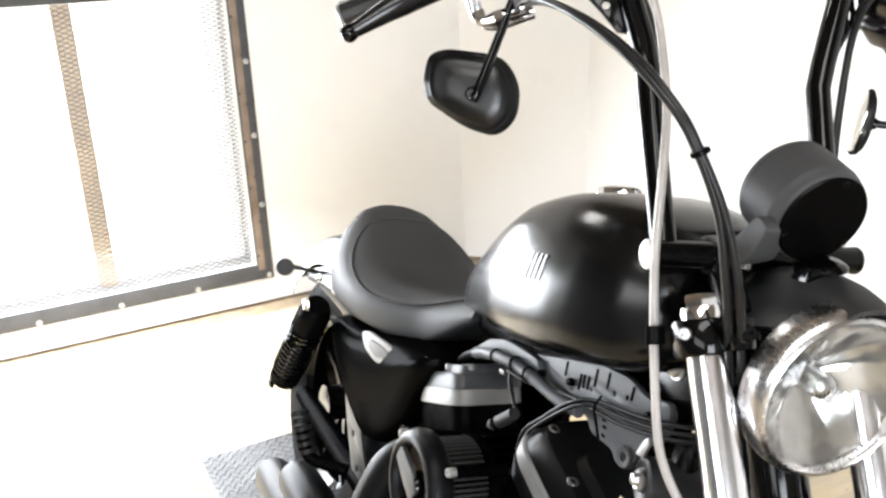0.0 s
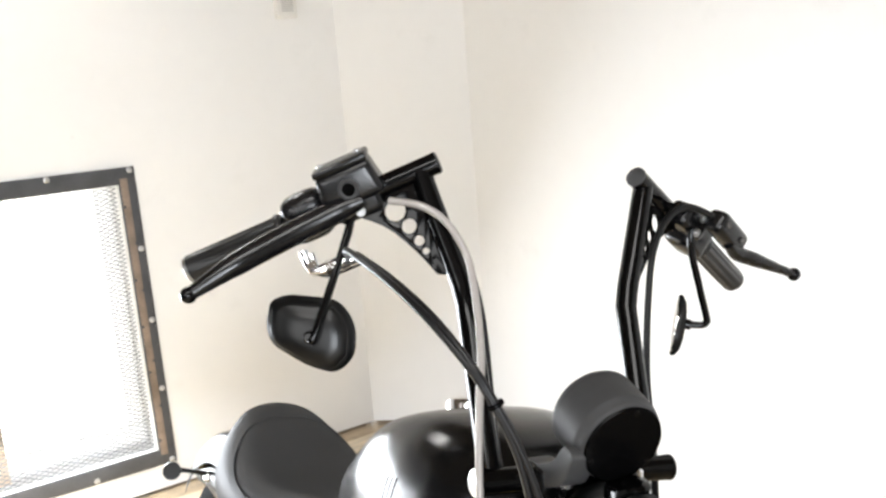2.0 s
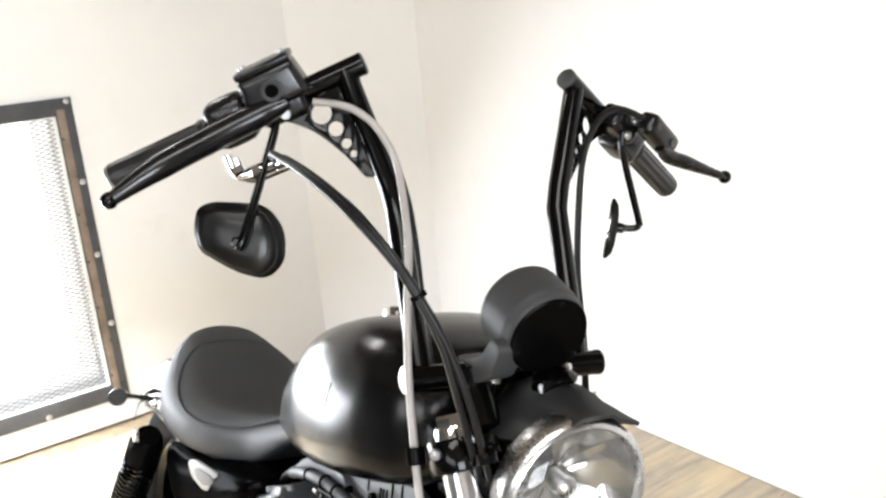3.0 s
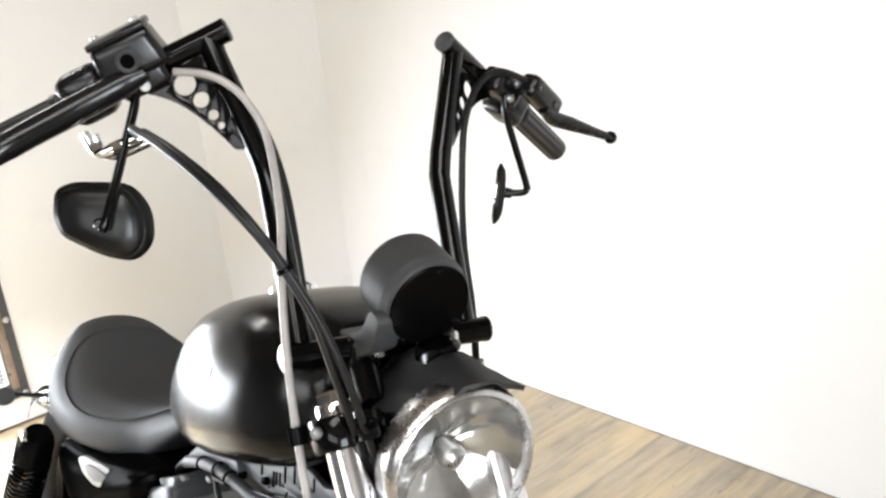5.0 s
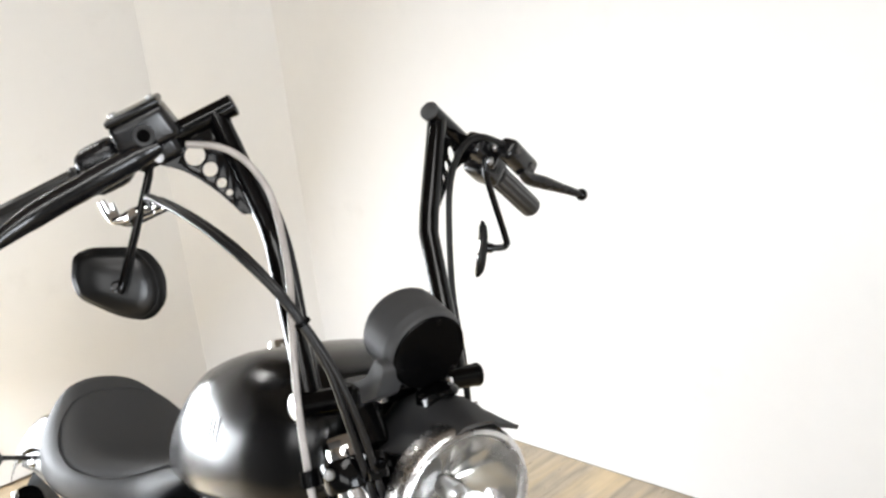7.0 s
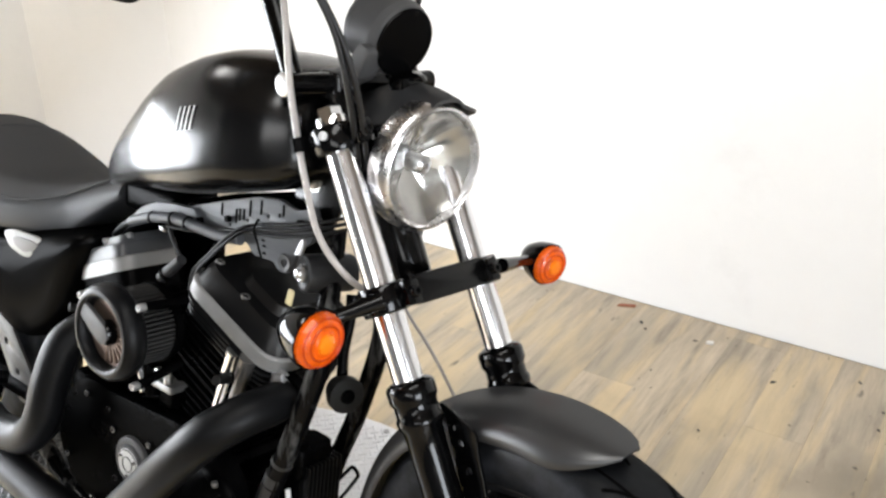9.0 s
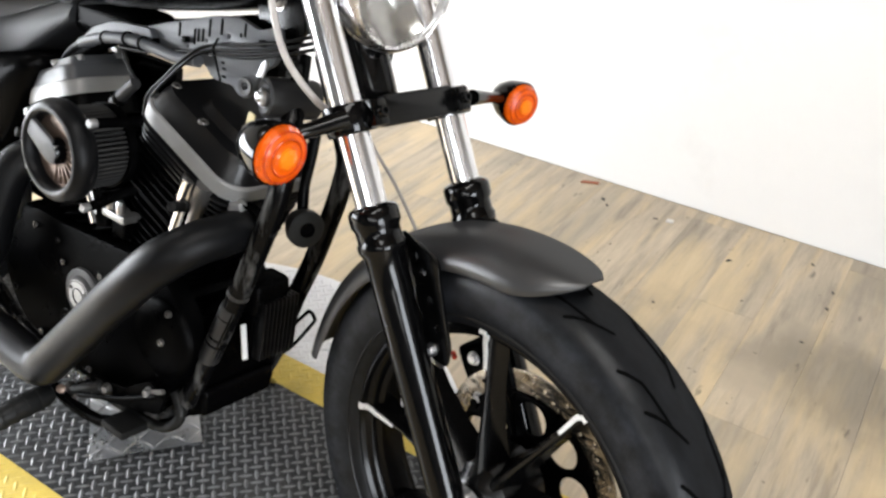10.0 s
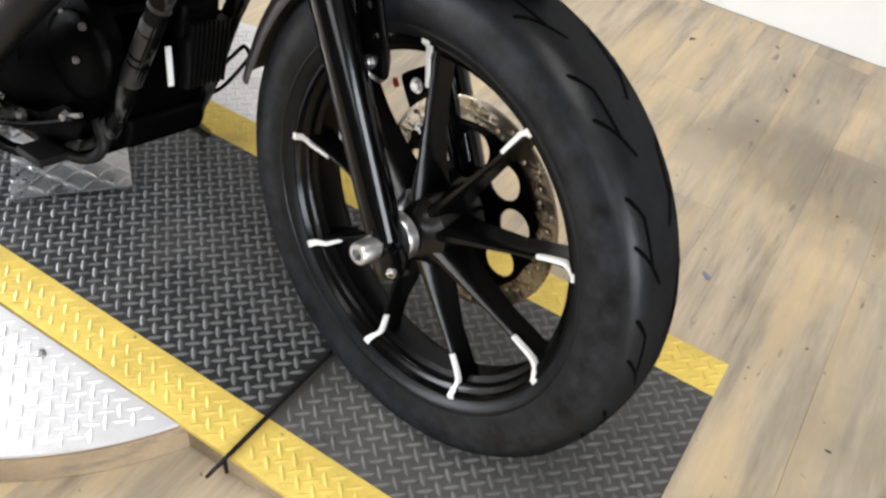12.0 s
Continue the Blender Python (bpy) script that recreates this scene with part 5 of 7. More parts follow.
        if s < 0:
            # fluid reservoir with lid and sight glass
            rc = c + out * 0.098 + upv * 0.022 + fwd * 0.012
            rb = box((0.078, 0.052, 0.046), (0, 0, 0), 0.011, None, None, 3)
            for v in rb.verts:           # it narrows towards the lid
                if v.co.z > 0:
                    v.co.x, v.co.y = v.co.x * 0.90, v.co.y * 0.94
            rb.transform(Matrix.Translation(rc) @ R3)
            ro = part("brake_reservoir", rb, CONTROL, bar, "satin black brake fluid reservoir")
            ld = box((0.069, 0.048, 0.009), (0, 0, 0.0255), 0.004)
            ld.transform(Matrix.Translation(rc) @ R3)
            part("lid", ld, SATIN, ro)
            for dx in (-0.024, 0.024):
                part("lid_screw", cap_screw(rc + out * dx + upv * 0.031, upv, 0.0045, 0.003), STEEL, ro)
            part("sight_glass", lathe([(0, 0.0125), (0.004, 0.0125), (0.005, 0.011), (0.003, 0.008), (0.003, 0)], rc + fwd * 0.0255 - upv * 0.002, fwd, 24), HOUSING, ro, "round grey sight glass ring")
            part("sight_pane", lathe([(0.0032, 0.0078), (0.0038, 0.006), (0.004, 0)], rc + fwd * 0.0255 - upv * 0.002, fwd, 20), GROOVE, ro, "dark sight glass")
            # throttle cable elbow
            e0, e1, e2, e3 = V(-0.596, -0.294, 1.236), V(-0.592, -0.284, 1.214), V(-0.587, -0.262, 1.219), V(-0.582, -0.232, 1.233)
            part("cable_elbow", tube([e0, e0 + (e1 - e0) * 0.8, e1 + V(0.003, 0.006, -0.001), e2, e3], [0.0055, 0.0055, 0.0055, 0.0085, 0.0078], 12, 6), CHROME, bar, "chrome throttle cable elbow")
            for p, k in ((e2, 0.0098), (e2 * 0.45 + e3 * 0.55, 0.0088), (e1 + V(0.001, 0.002, 0.004), 0.0080)):
                part("elbow_nut", lathe([(-0.006, 0.0), (-0.006, k * 0.9), (-0.005, k), (0.005, k), (0.006, k * 0.9), (0.006, 0.0)], p, e3 - e2, 6), CHROME, bar, "chrome hexagon nut", sharp=20)
            part("cable_elbow", tube([p + V(-0.012, 0.012, -0.004) for p in (e0, e0 + (e1 - e0) * 0.8, e1 + V(0.003, 0.006, -0.001), e2, e3)], [0.0050, 0.0050, 0.0050, 0.0078, 0.0072], 12, 6), CHROME, bar, "chrome throttle cable elbow")
    # risers
    for s in (-1, 1):
        r0 = on_fork(0.735, 0.046 * s, -0.012)
        ri = part("riser", tube([r0, V(-0.402, 0.046 * s - 0.014, 1.010)], [0.017, 0.016], 20, smooth=False), SATIN, bike, "black handlebar riser", STEER)
        part("riser_cap", box((0.042, 0.034, 0.038), V(-0.402, 0.046 * s - 0.014, 1.017), 0.008, None, None, 3), SATIN, ri)


handlebar()


def mirror(s, centre, back, stem, up=Vector((0, 0, 1)), deep=1.0):
    """A handlebar mirror hung below the bar: shell, pane, stem. back: the way its back faces."""
    n = Vector(back).normalized()
    ux = up.cross(n).normalized()
    uy = n.cross(ux)
    M = Matrix((ux, uy, n)).transposed().to_4x4()
    M.translation = Vector(centre)
    raw = [(-0.058, 0.033), (-0.038, 0.043), (0.030, 0.044), (0.056, 0.014), (0.058, -0.026), (0.038, -0.050), (0.000, -0.045), (-0.050, -0.022), (-0.060, 0.0)]
    ol = rounded([(0.95 * x * (-1 if s > 0 else 1), 0.95 * y) for x, y in raw], 0.023, 6)
    bm = bmesh.new()
    rings = []
    for k, z in ((1.0, -0.010), (1.0, -0.004), (0.97, 0.001), (0.90, 0.0045), (0.88, 0.0050), (0.862, 0.0085), (0.80, 0.0118), (0.70, 0.014)):
        rings.append([V(x * k, y * k, z) for x, y in ol])
    for k, z in ((0.66, 0.0142), (0.60, 0.0158), (0.35, 0.0175), (0.001, 0.018)):
        rings.append([V(x * k + 0.012 * (-1 if s > 0 else 1) * (1 - k), y * k - 0.004 * (1 - k), z) for x, y in ol])
    skin(bm, rings)
    bm.transform(M @ Matrix.Diagonal((1, 1, deep, 1)))
    shell = part("mirror", bm, MIRRORSHELL, bike, "black mirror hung below the bar", BARS, 30)
    gb = slab([(x * 0.90, y * 0.90) for x, y in ol], 0.003, M @ Matrix.Translation((0, 0, -0.0105 * deep - 0.001)), 0.0006)
    part("mirror_pane", gb, MIRROR, shell, "silver mirror glass")
    part("stem", tube(stem, 0.0052, 14, 6), GLOSS, shell, "thin black stem")
    part("pivot", lathe([(-0.004, 0.008), (0.005, 0.0075), (0.007, 0.005), (0.007, 0)], stem[-1] if isinstance(stem[-1], Vector) else Vector(stem[-1]), n, 18), GLOSS, shell)


mirror(-1, (-0.596, -0.279, 1.139), (0.86, -0.48, 0.10), [V(-0.590, -0.240, 1.275), V(-0.586, -0.246, 1.250), V(-0.568, -0.280, 1.142), V(-0.574, -0.284, 1.137)])
mirror(1, (-0.594, 0.247, 1.146), (0.54, 0.84, -0.08), [V(-0.571, 0.236, 1.285), V(-0.572, 0.240, 1.255), V(-0.577, 0.280, 1.165), V(-0.578, 0.283, 1.154), V(-0.582, 0.278, 1.149), V(-0.592, 0.261, 1.148)], up=V(0.0, 0.60, 1.0), deep=0.45)


def hoses():
    # front brake line: from the reservoir down the right upright, past the fork cap, behind the clamp
    part("brake_line", tube([V(-0.550, -0.200, 1.314), V(-0.530, -0.172, 1.311), V(-0.516, -0.150, 1.299), V(-0.502, -0.134, 1.278), V(-0.490, -0.120, 1.241), V(-0.438, -0.128, 1.167), V(-0.399, -0.144, 1.105), V(-0.385, -0.148, 1.038), V(-0.371, -0.149, 0.984),
                             V(-0.346, -0.150, 0.912), V(-0.318, -0.148, 0.846), V(-0.285, -0.130, 0.800), V(-0.276, -0.090, 0.768), V(-0.268, -0.040, 0.752)], 0.0043, 14, 8), HOSE, bike, "grey sheathed brake hose", STEER)
    part("hose_clip", lathe([(-0.009, 0.0075), (-0.009, 0.0105), (0.009, 0.0105), (0.009, 0.0075)], (-0.361, -0.1495, 0.954), (0.35, 0, -1), 20, None, True), PLASTIC, bike, "black hose clip", STEER)
    # throttle cables: arc across in front of the upright and drop to the neck
    for k, o in enumerate((V(0, 0, 0), V(-0.006, -0.010, 0.004))):
        part("throttle_cable", tube([V(-0.582, -0.231, 1.243) + o, V(-0.548, -0.238, 1.252) + o, V(-0.480, -0.244, 1.253) + o, V(-0.413, -0.234, 1.241) + o, V(-0.351, -0.215, 1.216) + o, V(-0.307, -0.194, 1.180) + o * 0.5, V(-0.292, -0.177, 1.149) + o * 0.3, V(-0.281, -0.150, 1.096) + o * 0.5,
                                     V(-0.277, -0.126, 1.032) + o, V(-0.290, -0.101, 0.961) + o, V(-0.316, -0.073, 0.890) + o, V(-0.37, -0.050, 0.84) + o], 0.0040, 12, 8), CABLE, bike, "black throttle cable", STEER)
    part("cable_tie", lathe([(-0.0018, 0.005), (-0.0018, 0.0085), (0.0018, 0.0085), (0.0018, 0.005)], (-0.291, -0.176, 1.146), (0.2, 0.45, -0.85), 16, None, True), PLASTIC, bike, "black cable tie", STEER)
    # clutch cable down the left upright
    part("clutch_cable", tube([V(-0.556, 0.268, 1.290), V(-0.562, 0.225, 1.304), V(-0.557, 0.190, 1.288), V(-0.540, 0.160, 1.249), V(-0.517, 0.140, 1.193), V(-0.487, 0.123, 1.103), V(-0.455, 0.116, 1.020), V(-0.420, 0.10, 0.96), V(-0.37, 0.08, 0.88), V(-0.36, 0.06, 0.78)], 0.0046, 14, 8), CABLE, bike, "black clutch cable", STEER)
    part("switch_cable", tube([V(-0.570, -0.170, 1.310), V(-0.550, -0.122, 1.278), V(-0.516, -0.097, 1.195), V(-0.468, -0.095, 1.060), V(-0.440, -0.095, 1.000)], 0.0048, 12, 8), CABLE, bike, "black switch cable", STEER)
    # thin brake pipe behind the wheel
    part("brake_pipe", tube([V(-0.330, -0.020, 0.760), V(-0.338, 0.006, 0.728), V(-0.319, 0.012, 0.697), V(-0.278, 0.017, 0.660), V(-0.238, 0.021, 0.616), V(-0.205, 0.025, 0.574), V(-0.180, 0.040, 0.530)], 0.0024, 10, 8), HOSE, bike, "thin grey brake pipe", STEER)


hoses()


def front_fender():
    """Short arched mudguard: deeper behind, a pointed lip ahead, stays bolted to the sliders."""
    bm = bmesh.new()
    n, m = 44, 16
    R0 = 0.356
    up, lo = [], []
    for i in range(n + 1):
        t = i / n
        a = radians(171 - 93.5 * t)                     # from low behind the fork to the tip ahead
        tipf = max(0, (t - 0.84) / 0.16)
        hw = 0.066 * math.sqrt(1 - 0.93 * tipf ** 2)
        R = R0 + 0.004 * math.sin(math.pi * t)
        depth = (0.036 + 0.006 * t) * (hw / 0.066) ** 2
        if t < 0.1:
            depth *= 0.8 + 2 * t
        ra, rb = [], []
        for k in range(m + 1):
            s = -1 + 2 * k / m
            y = hw * math.copysign(abs(math.sin(s * math.pi / 2)) ** 0.9, s)
            r = R - depth * (1 - math.cos(s * math.pi / 2)) ** 1.15
            ra.append(V(r * math.cos(a), y, 0.325 + r * math.sin(a)))
            rb.append(V((r - 0.003) * math.cos(a), y * 0.965, 0.325 + (r - 0.003) * math.sin(a)))
        up.append(ra)
        lo.append(rb)
    vu, vl = [[bm.verts.new(p) for p in r] for r in up], [[bm.verts.new(p) for p in r] for r in lo]
    for i in range(n):
        for k in range(m):
            bm.faces.new((vu[i][k], vu[i][k + 1], vu[i + 1][k + 1], vu[i + 1][k]))
            bm.faces.new((vl[i][k + 1], vl[i][k], vl[i + 1][k], vl[i + 1][k + 1]))
        for k in (0, m):
            bm.faces.new((vu[i][k], vu[i + 1][k], vl[i + 1][k], vl[i][k]))
    for i in (0, n):
        for k in range(m):
            bm.faces.new((vu[i][k], vu[i][k + 1], vl[i][k + 1], vl[i][k]))
    fender = part("front_fender", bm, FENDER, bike, "short satin black front mudguard", STEER, 50)
    for s in (-1, 1):
        ol = rounded([(-0.165, 0.655), (-0.098, 0.640), (-0.092, 0.618), (-0.060, 0.535), (-0.060, 0.508), (-0.112, 0.512), (-0.118, 0.545), (-0.142, 0.600)], 0.008)
        hs = [(-0.120 + 0.0185 * k, 0.615 - 0.031 * k, 0.0062) for k in range(3)]
        pl = pierced(ol, hs, 0.005, frame_xz(0.070 * s))
        part("fender_stay", pl, SATIN, fender, "black stay with three round holes")
        part("stay_bolt", bolt((-0.086, 0.073 * s, 0.522), (0, s, 0), 0.006, 0.007), STEEL, fender)
        part("stay_bolt", bolt((-0.13, 0.073 * s, 0.635), (0, s, 0), 0.006, 0.007), GLOSS, fender)
    # caliper on the left
    cal = box((0.055, 0.05, 0.10), on_fork(0.13, 0.085, -0.055), 0.012, Matrix.Rotation(radians(-35), 4, "Y"), None, 3)
    co = part("brake_caliper", cal, ENGINE, bike, "black front brake caliper", STEER)
    part("bleed_cap", lathe([(0, 0.004), (0.012, 0.0035), (0.014, 0)], (-0.148, 0.046, 0.432), (0.1, -0.5, 1), 12), RED, co, "red rubber cap")
    part("caliper_bolt", bolt(on_fork(0.16, 0.058, -0.05), (0, -1, 0), 0.007, 0.007), STEEL, co)
    part("caliper_bolt", bolt(on_fork(0.10, 0.058, -0.06), (0, -1, 0), 0.007, 0.007), STEEL, co)
    part("wheel_sensor", box((0.025, 0.012, 0.014), (-0.085, -0.062, 0.505), 0.003), STEEL, co, "small bright clip")


front_fender()


# --- body ---
TANK = [  # x, half width, bottom, top
    (-0.425, 0.058, 0.892, 0.967), (-0.437, 0.090, 0.877, 1.001), (-0.468, 0.1205, 0.858, 1.026), (-0.5145, 0.140, 0.845, 1.039), (-0.578, 0.150, 0.829, 1.040), (-0.641, 0.147, 0.815, 1.025),
    (-0.709, 0.135, 0.805, 0.997), (-0.767, 0.1165, 0.797, 0.957), (-0.817, 0.099, 0.788, 0.917), (-0.873, 0.080, 0.776, 0.872), (-0.917, 0.060, 0.766, 0.834), (-0.946, 0.037, 0.762, 0.806)]
TANK_Y = -0.021


def tank_point(x, a, out=0.0):
    """A point on the tank's skin at x, turned a radians up from its right side."""
    xs = [-r[0] for r in TANK]
    w, lo, hi = (float(np.interp(-x, xs, [r[k] for r in TANK])) for k in (1, 2, 3))
    zc = lo + (hi - lo) * 0.36
    c, s = math.cos(a), math.sin(a)
    flat = 0.47 - 0.13 * min(1.0, max(0.0, (-0.58 - x) / 0.22))      # sides stand straighter towards the tail
    y = TANK_Y - (w + out) * math.copysign(abs(c) ** flat, c)
    z = zc + (hi + out - zc) * abs(s) ** 0.92 if s >= 0 else zc - (zc - lo + out) * abs(s) ** 0.50
    return V(x, y, z)


def fuel_tank():
    bm = bmesh.new()
    xs = [r[0] for r in TANK]
    fine = []
    for a, b in zip(xs, xs[1:]):
        fine += [a + (b - a) * k / 3 for k in range(3)]
    fine.append(xs[-1])
    rings = [[tank_point(x, 2 * math.pi * i / 64) for i in range(64)] for x in fine]
    skin(bm, rings)
    bmesh.ops.smooth_vert(bm, verts=bm.verts, factor=0.5, use_axis_x=True, use_axis_y=True, use_axis_z=True)
    bmesh.ops.smooth_vert(bm, verts=bm.verts, factor=0.5, use_axis_x=True, use_axis_y=True, use_axis_z=True)
    tank = part("fuel_tank", bm, TANKPAINT, bike, "satin black teardrop fuel tank with pale side lettering", sharp=80)
    part("filler_cap", lathe([(-0.004, 0.034), (0.010, 0.034), (0.016, 0.031), (0.019, 0.024), (0.020, 0)], (-0.690, 0.004, 1.004), (-0.30, 0.02, 1), 32), CHROME, tank, "chrome filler cap")
    # lettering, as plain bars laid on the skin
    for k in range(4):
        x = -0.583 - 0.0105 * k
        bars = bmesh.new()
        rows_ = []
        for j in range(7):
            a = radians(8 + 14 * j / 6)
            sl = 0.004 * (j / 6 - 0.5)
            rows_.append([tank_point(x + sl - 0.0018, a, 0.0012), tank_point(x + sl + 0.0018, a, 0.0012)])
        skin(bars, rows_, False, False)
        part("lettering", bars, DECAL, tank, "worn pale grey lettering")


fuel_tank()


def seat():
    """Solo saddle: narrow nose, dished middle, raised tail; a padded insert set in a welted border."""
    S = [  # x, half width, bottom, side crest, middle top
        (-0.925, 0.034, 0.742, 0.768, 0.776), (-0.960, 0.046, 0.712, 0.757, 0.764), (-1.000, 0.056, 0.680, 0.745, 0.750), (-1.045, 0.068, 0.648, 0.735, 0.736), (-1.090, 0.092, 0.640, 0.730, 0.726),
        (-1.140, 0.118, 0.642, 0.728, 0.722), (-1.190, 0.138, 0.642, 0.734, 0.724), (-1.245, 0.148, 0.645, 0.746, 0.742), (-1.295, 0.147, 0.648, 0.762, 0.768), (-1.340, 0.139, 0.648, 0.776, 0.792),
        (-1.380, 0.124, 0.646, 0.784, 0.808), (-1.415, 0.100, 0.650, 0.782, 0.812), (-1.442, 0.060, 0.662, 0.760, 0.788)]
    n = 50
    off = -0.018
    xs = np.linspace(-S[0][0], -S[-1][0], 160)
    soft_ = np.hanning(23)[1:-1]
    cols = [None] + [np.convolve(np.pad(np.interp(xs, [-r[0] for r in S], [r[k] for r in S]), 10, mode="edge"), soft_ / soft_.sum(), "valid") for k in (1, 2, 3, 4)]

    def surface(a, lo, cr, md):
        q = max(0.0, (a - 0.50) / 0.50)
        return md + (cr - md) * min(1.25, (a / 0.84) ** 2.2) - 0.60 * (cr - lo) * (1 - math.sqrt(max(0.0, 1 - q * q)))

    def ring(x):
        w, lo, cr, md = (float(np.interp(-x, xs, cols[k])) for k in (1, 2, 3, 4))
        edge = surface(1.0, lo, cr, md)
        skirt = [(0.86, lo - 0.004), (0.965, lo), (0.985, lo + (edge - lo) * 0.3), (0.998, lo + (edge - lo) * 0.65)]
        pts = [V(x, off - w * f, z) for f, z in skirt]
        for k in range(n + 1):
            t = -1 + 2 * k / n
            a = abs(t)
            y = w * (a if a < 0.5 else 0.5 + 0.5 * math.sin((a - 0.5) * math.pi))
            z = surface(y / w, lo, cr, md)
            pts.append(V(x, off + math.copysign(y, t), z))
        pts += [V(x, off + w * f, z) for f, z in reversed(skirt)]
        return pts

    fine = []
    for a, b in zip(S, S[1:]):
        fine += [a[0] + (b[0] - a[0]) * k / 3 for k in range(3)]
    fine.append(S[-1][0])
    bm = skin(bmesh.new(), [ring(x) for x in fine])
    bmesh.ops.smooth_vert(bm, verts=bm.verts, factor=0.4, use_axis_x=True, use_axis_y=True, use_axis_z=True)
    st = part("saddle", bm, VINYL, bike, "black vinyl solo saddle with a stitched insert", sharp=75)
    # insert: slightly raised pad bounded by a welt
    loop = []
    for k in range(64):
        a = 2 * math.pi * k / 64
        x = -1.155 + 0.191 * math.cos(a)
        w = float(np.interp(-x, xs, cols[1]))
        loop.append((x, math.copysign(abs(math.sin(a)) ** 0.62, math.sin(a)) * w * 0.965))

    def top(x, y):
        w, lo, cr, md = (float(np.interp(-x, xs, cols[k])) for k in (1, 2, 3, 4))
        return surface(min(1.0, abs(y) / w), lo, cr, md)

    rings = []
    for k, h in ((1.0, 0.0), (0.985, 0.004), (0.96, 0.0055), (0.92, 0.0065), (0.86, 0.0072), (0.8, 0.0075), (0.7, 0.0075), (0.6, 0.0075), (0.5, 0.0075), (0.4, 0.0075), (0.3, 0.0075), (0.2, 0.0075), (0.1, 0.0075), (0.02, 0.0075)):
        rings.append([V(-1.20 + (x + 1.20) * k, off + y * k * (1 + h), top(-1.20 + (x + 1.20) * k, y * k) + h) for x, y in loop])
    bm = skin(bmesh.new(), rings)
    bm.verts.ensure_lookup_table()
    for _ in range(6):
        bmesh.ops.smooth_vert(bm, verts=bm.verts[128:], factor=0.5, use_axis_x=True, use_axis_y=True, use_axis_z=True)
    part("seat_insert", bm, LEATHER, st, "plain black padded insert", sharp=80)
    welt = [V(x, off + y * 1.012, top(x, y) + 0.0035) for x, y in loop]
    part("welt", tube(welt + [welt[0]], 0.0022, 8, 1, smooth=False), LEATHER, st, "stitched welt")


seat()


def side_cover():
    """Right-hand oil tank cover: a bulged triangle with a shield emblem."""
    ol = [(-0.90, 0.690), (-1.00, 0.672), (-1.10, 0.646), (-1.21, 0.616), (-1.33, 0.594), (-1.352, 0.560), (-1.30, 0.512), (-1.22, 0.472), (-1.14, 0.446), (-1.09, 0.444), (-1.02, 0.476), (-0.955, 0.545), (-0.91, 0.63), (-0.893, 0.675)]
    sm = [(p.x, p.z) for p in spline([V(x, 0, z) for x, z in ol + [ol[0]]], 4)[:-1]]
    cx, cz = -1.10, 0.570
    rings = []
    for k, y in ((1.0, -0.085), (1.0, -0.112), (0.985, -0.126), (0.94, -0.138), (0.85, -0.146), (0.68, -0.152), (0.45, -0.155), (0.02, -0.157)):
        rings.append([V(cx + (x - cx) * k, y, cz + (z - cz) * k) for x, z in sm])
    cov = part("oil_tank", skin(bmesh.new(), rings), MATT, bike, "satin black bulged oil tank cover", sharp=70)
    sh = rounded([(-0.050, 0.012), (-0.030, 0.021), (0.028, 0.021), (0.054, 0.012), (0.034, -0.010), (0.0, -0.024), (-0.034, -0.012)], 0.010)
    part("emblem", slab(sh, 0.006, Matrix.Translation((-1.045, -0.1560, 0.640)) @ Matrix.Rotation(radians(20), 4, "Z") @ Matrix.Rotation(radians(6), 4, "Y") @ Matrix.Rotation(radians(90), 4, "X"), 0.002), TIMER, cov, "silver shield emblem")
    ins = [(x * 0.55, y * 0.55) for x, y in sh]
    part("emblem_inset", slab(ins, 0.003, Matrix.Translation((-1.0436, -0.1600, 0.640)) @ Matrix.Rotation(radians(20), 4, "Z") @ Matrix.Rotation(radians(6), 4, "Y") @ Matrix.Rotation(radians(90), 4, "X"), 0.001), SILVER, cov, "dull silver inset")
    for x, z in ((-0.945, 0.665), (-1.30, 0.575)):
        part("cover_bolt", bolt((x, -0.125, z), (0, -1, 0), 0.007, 0.006), GLOSS, cov)


side_cover()


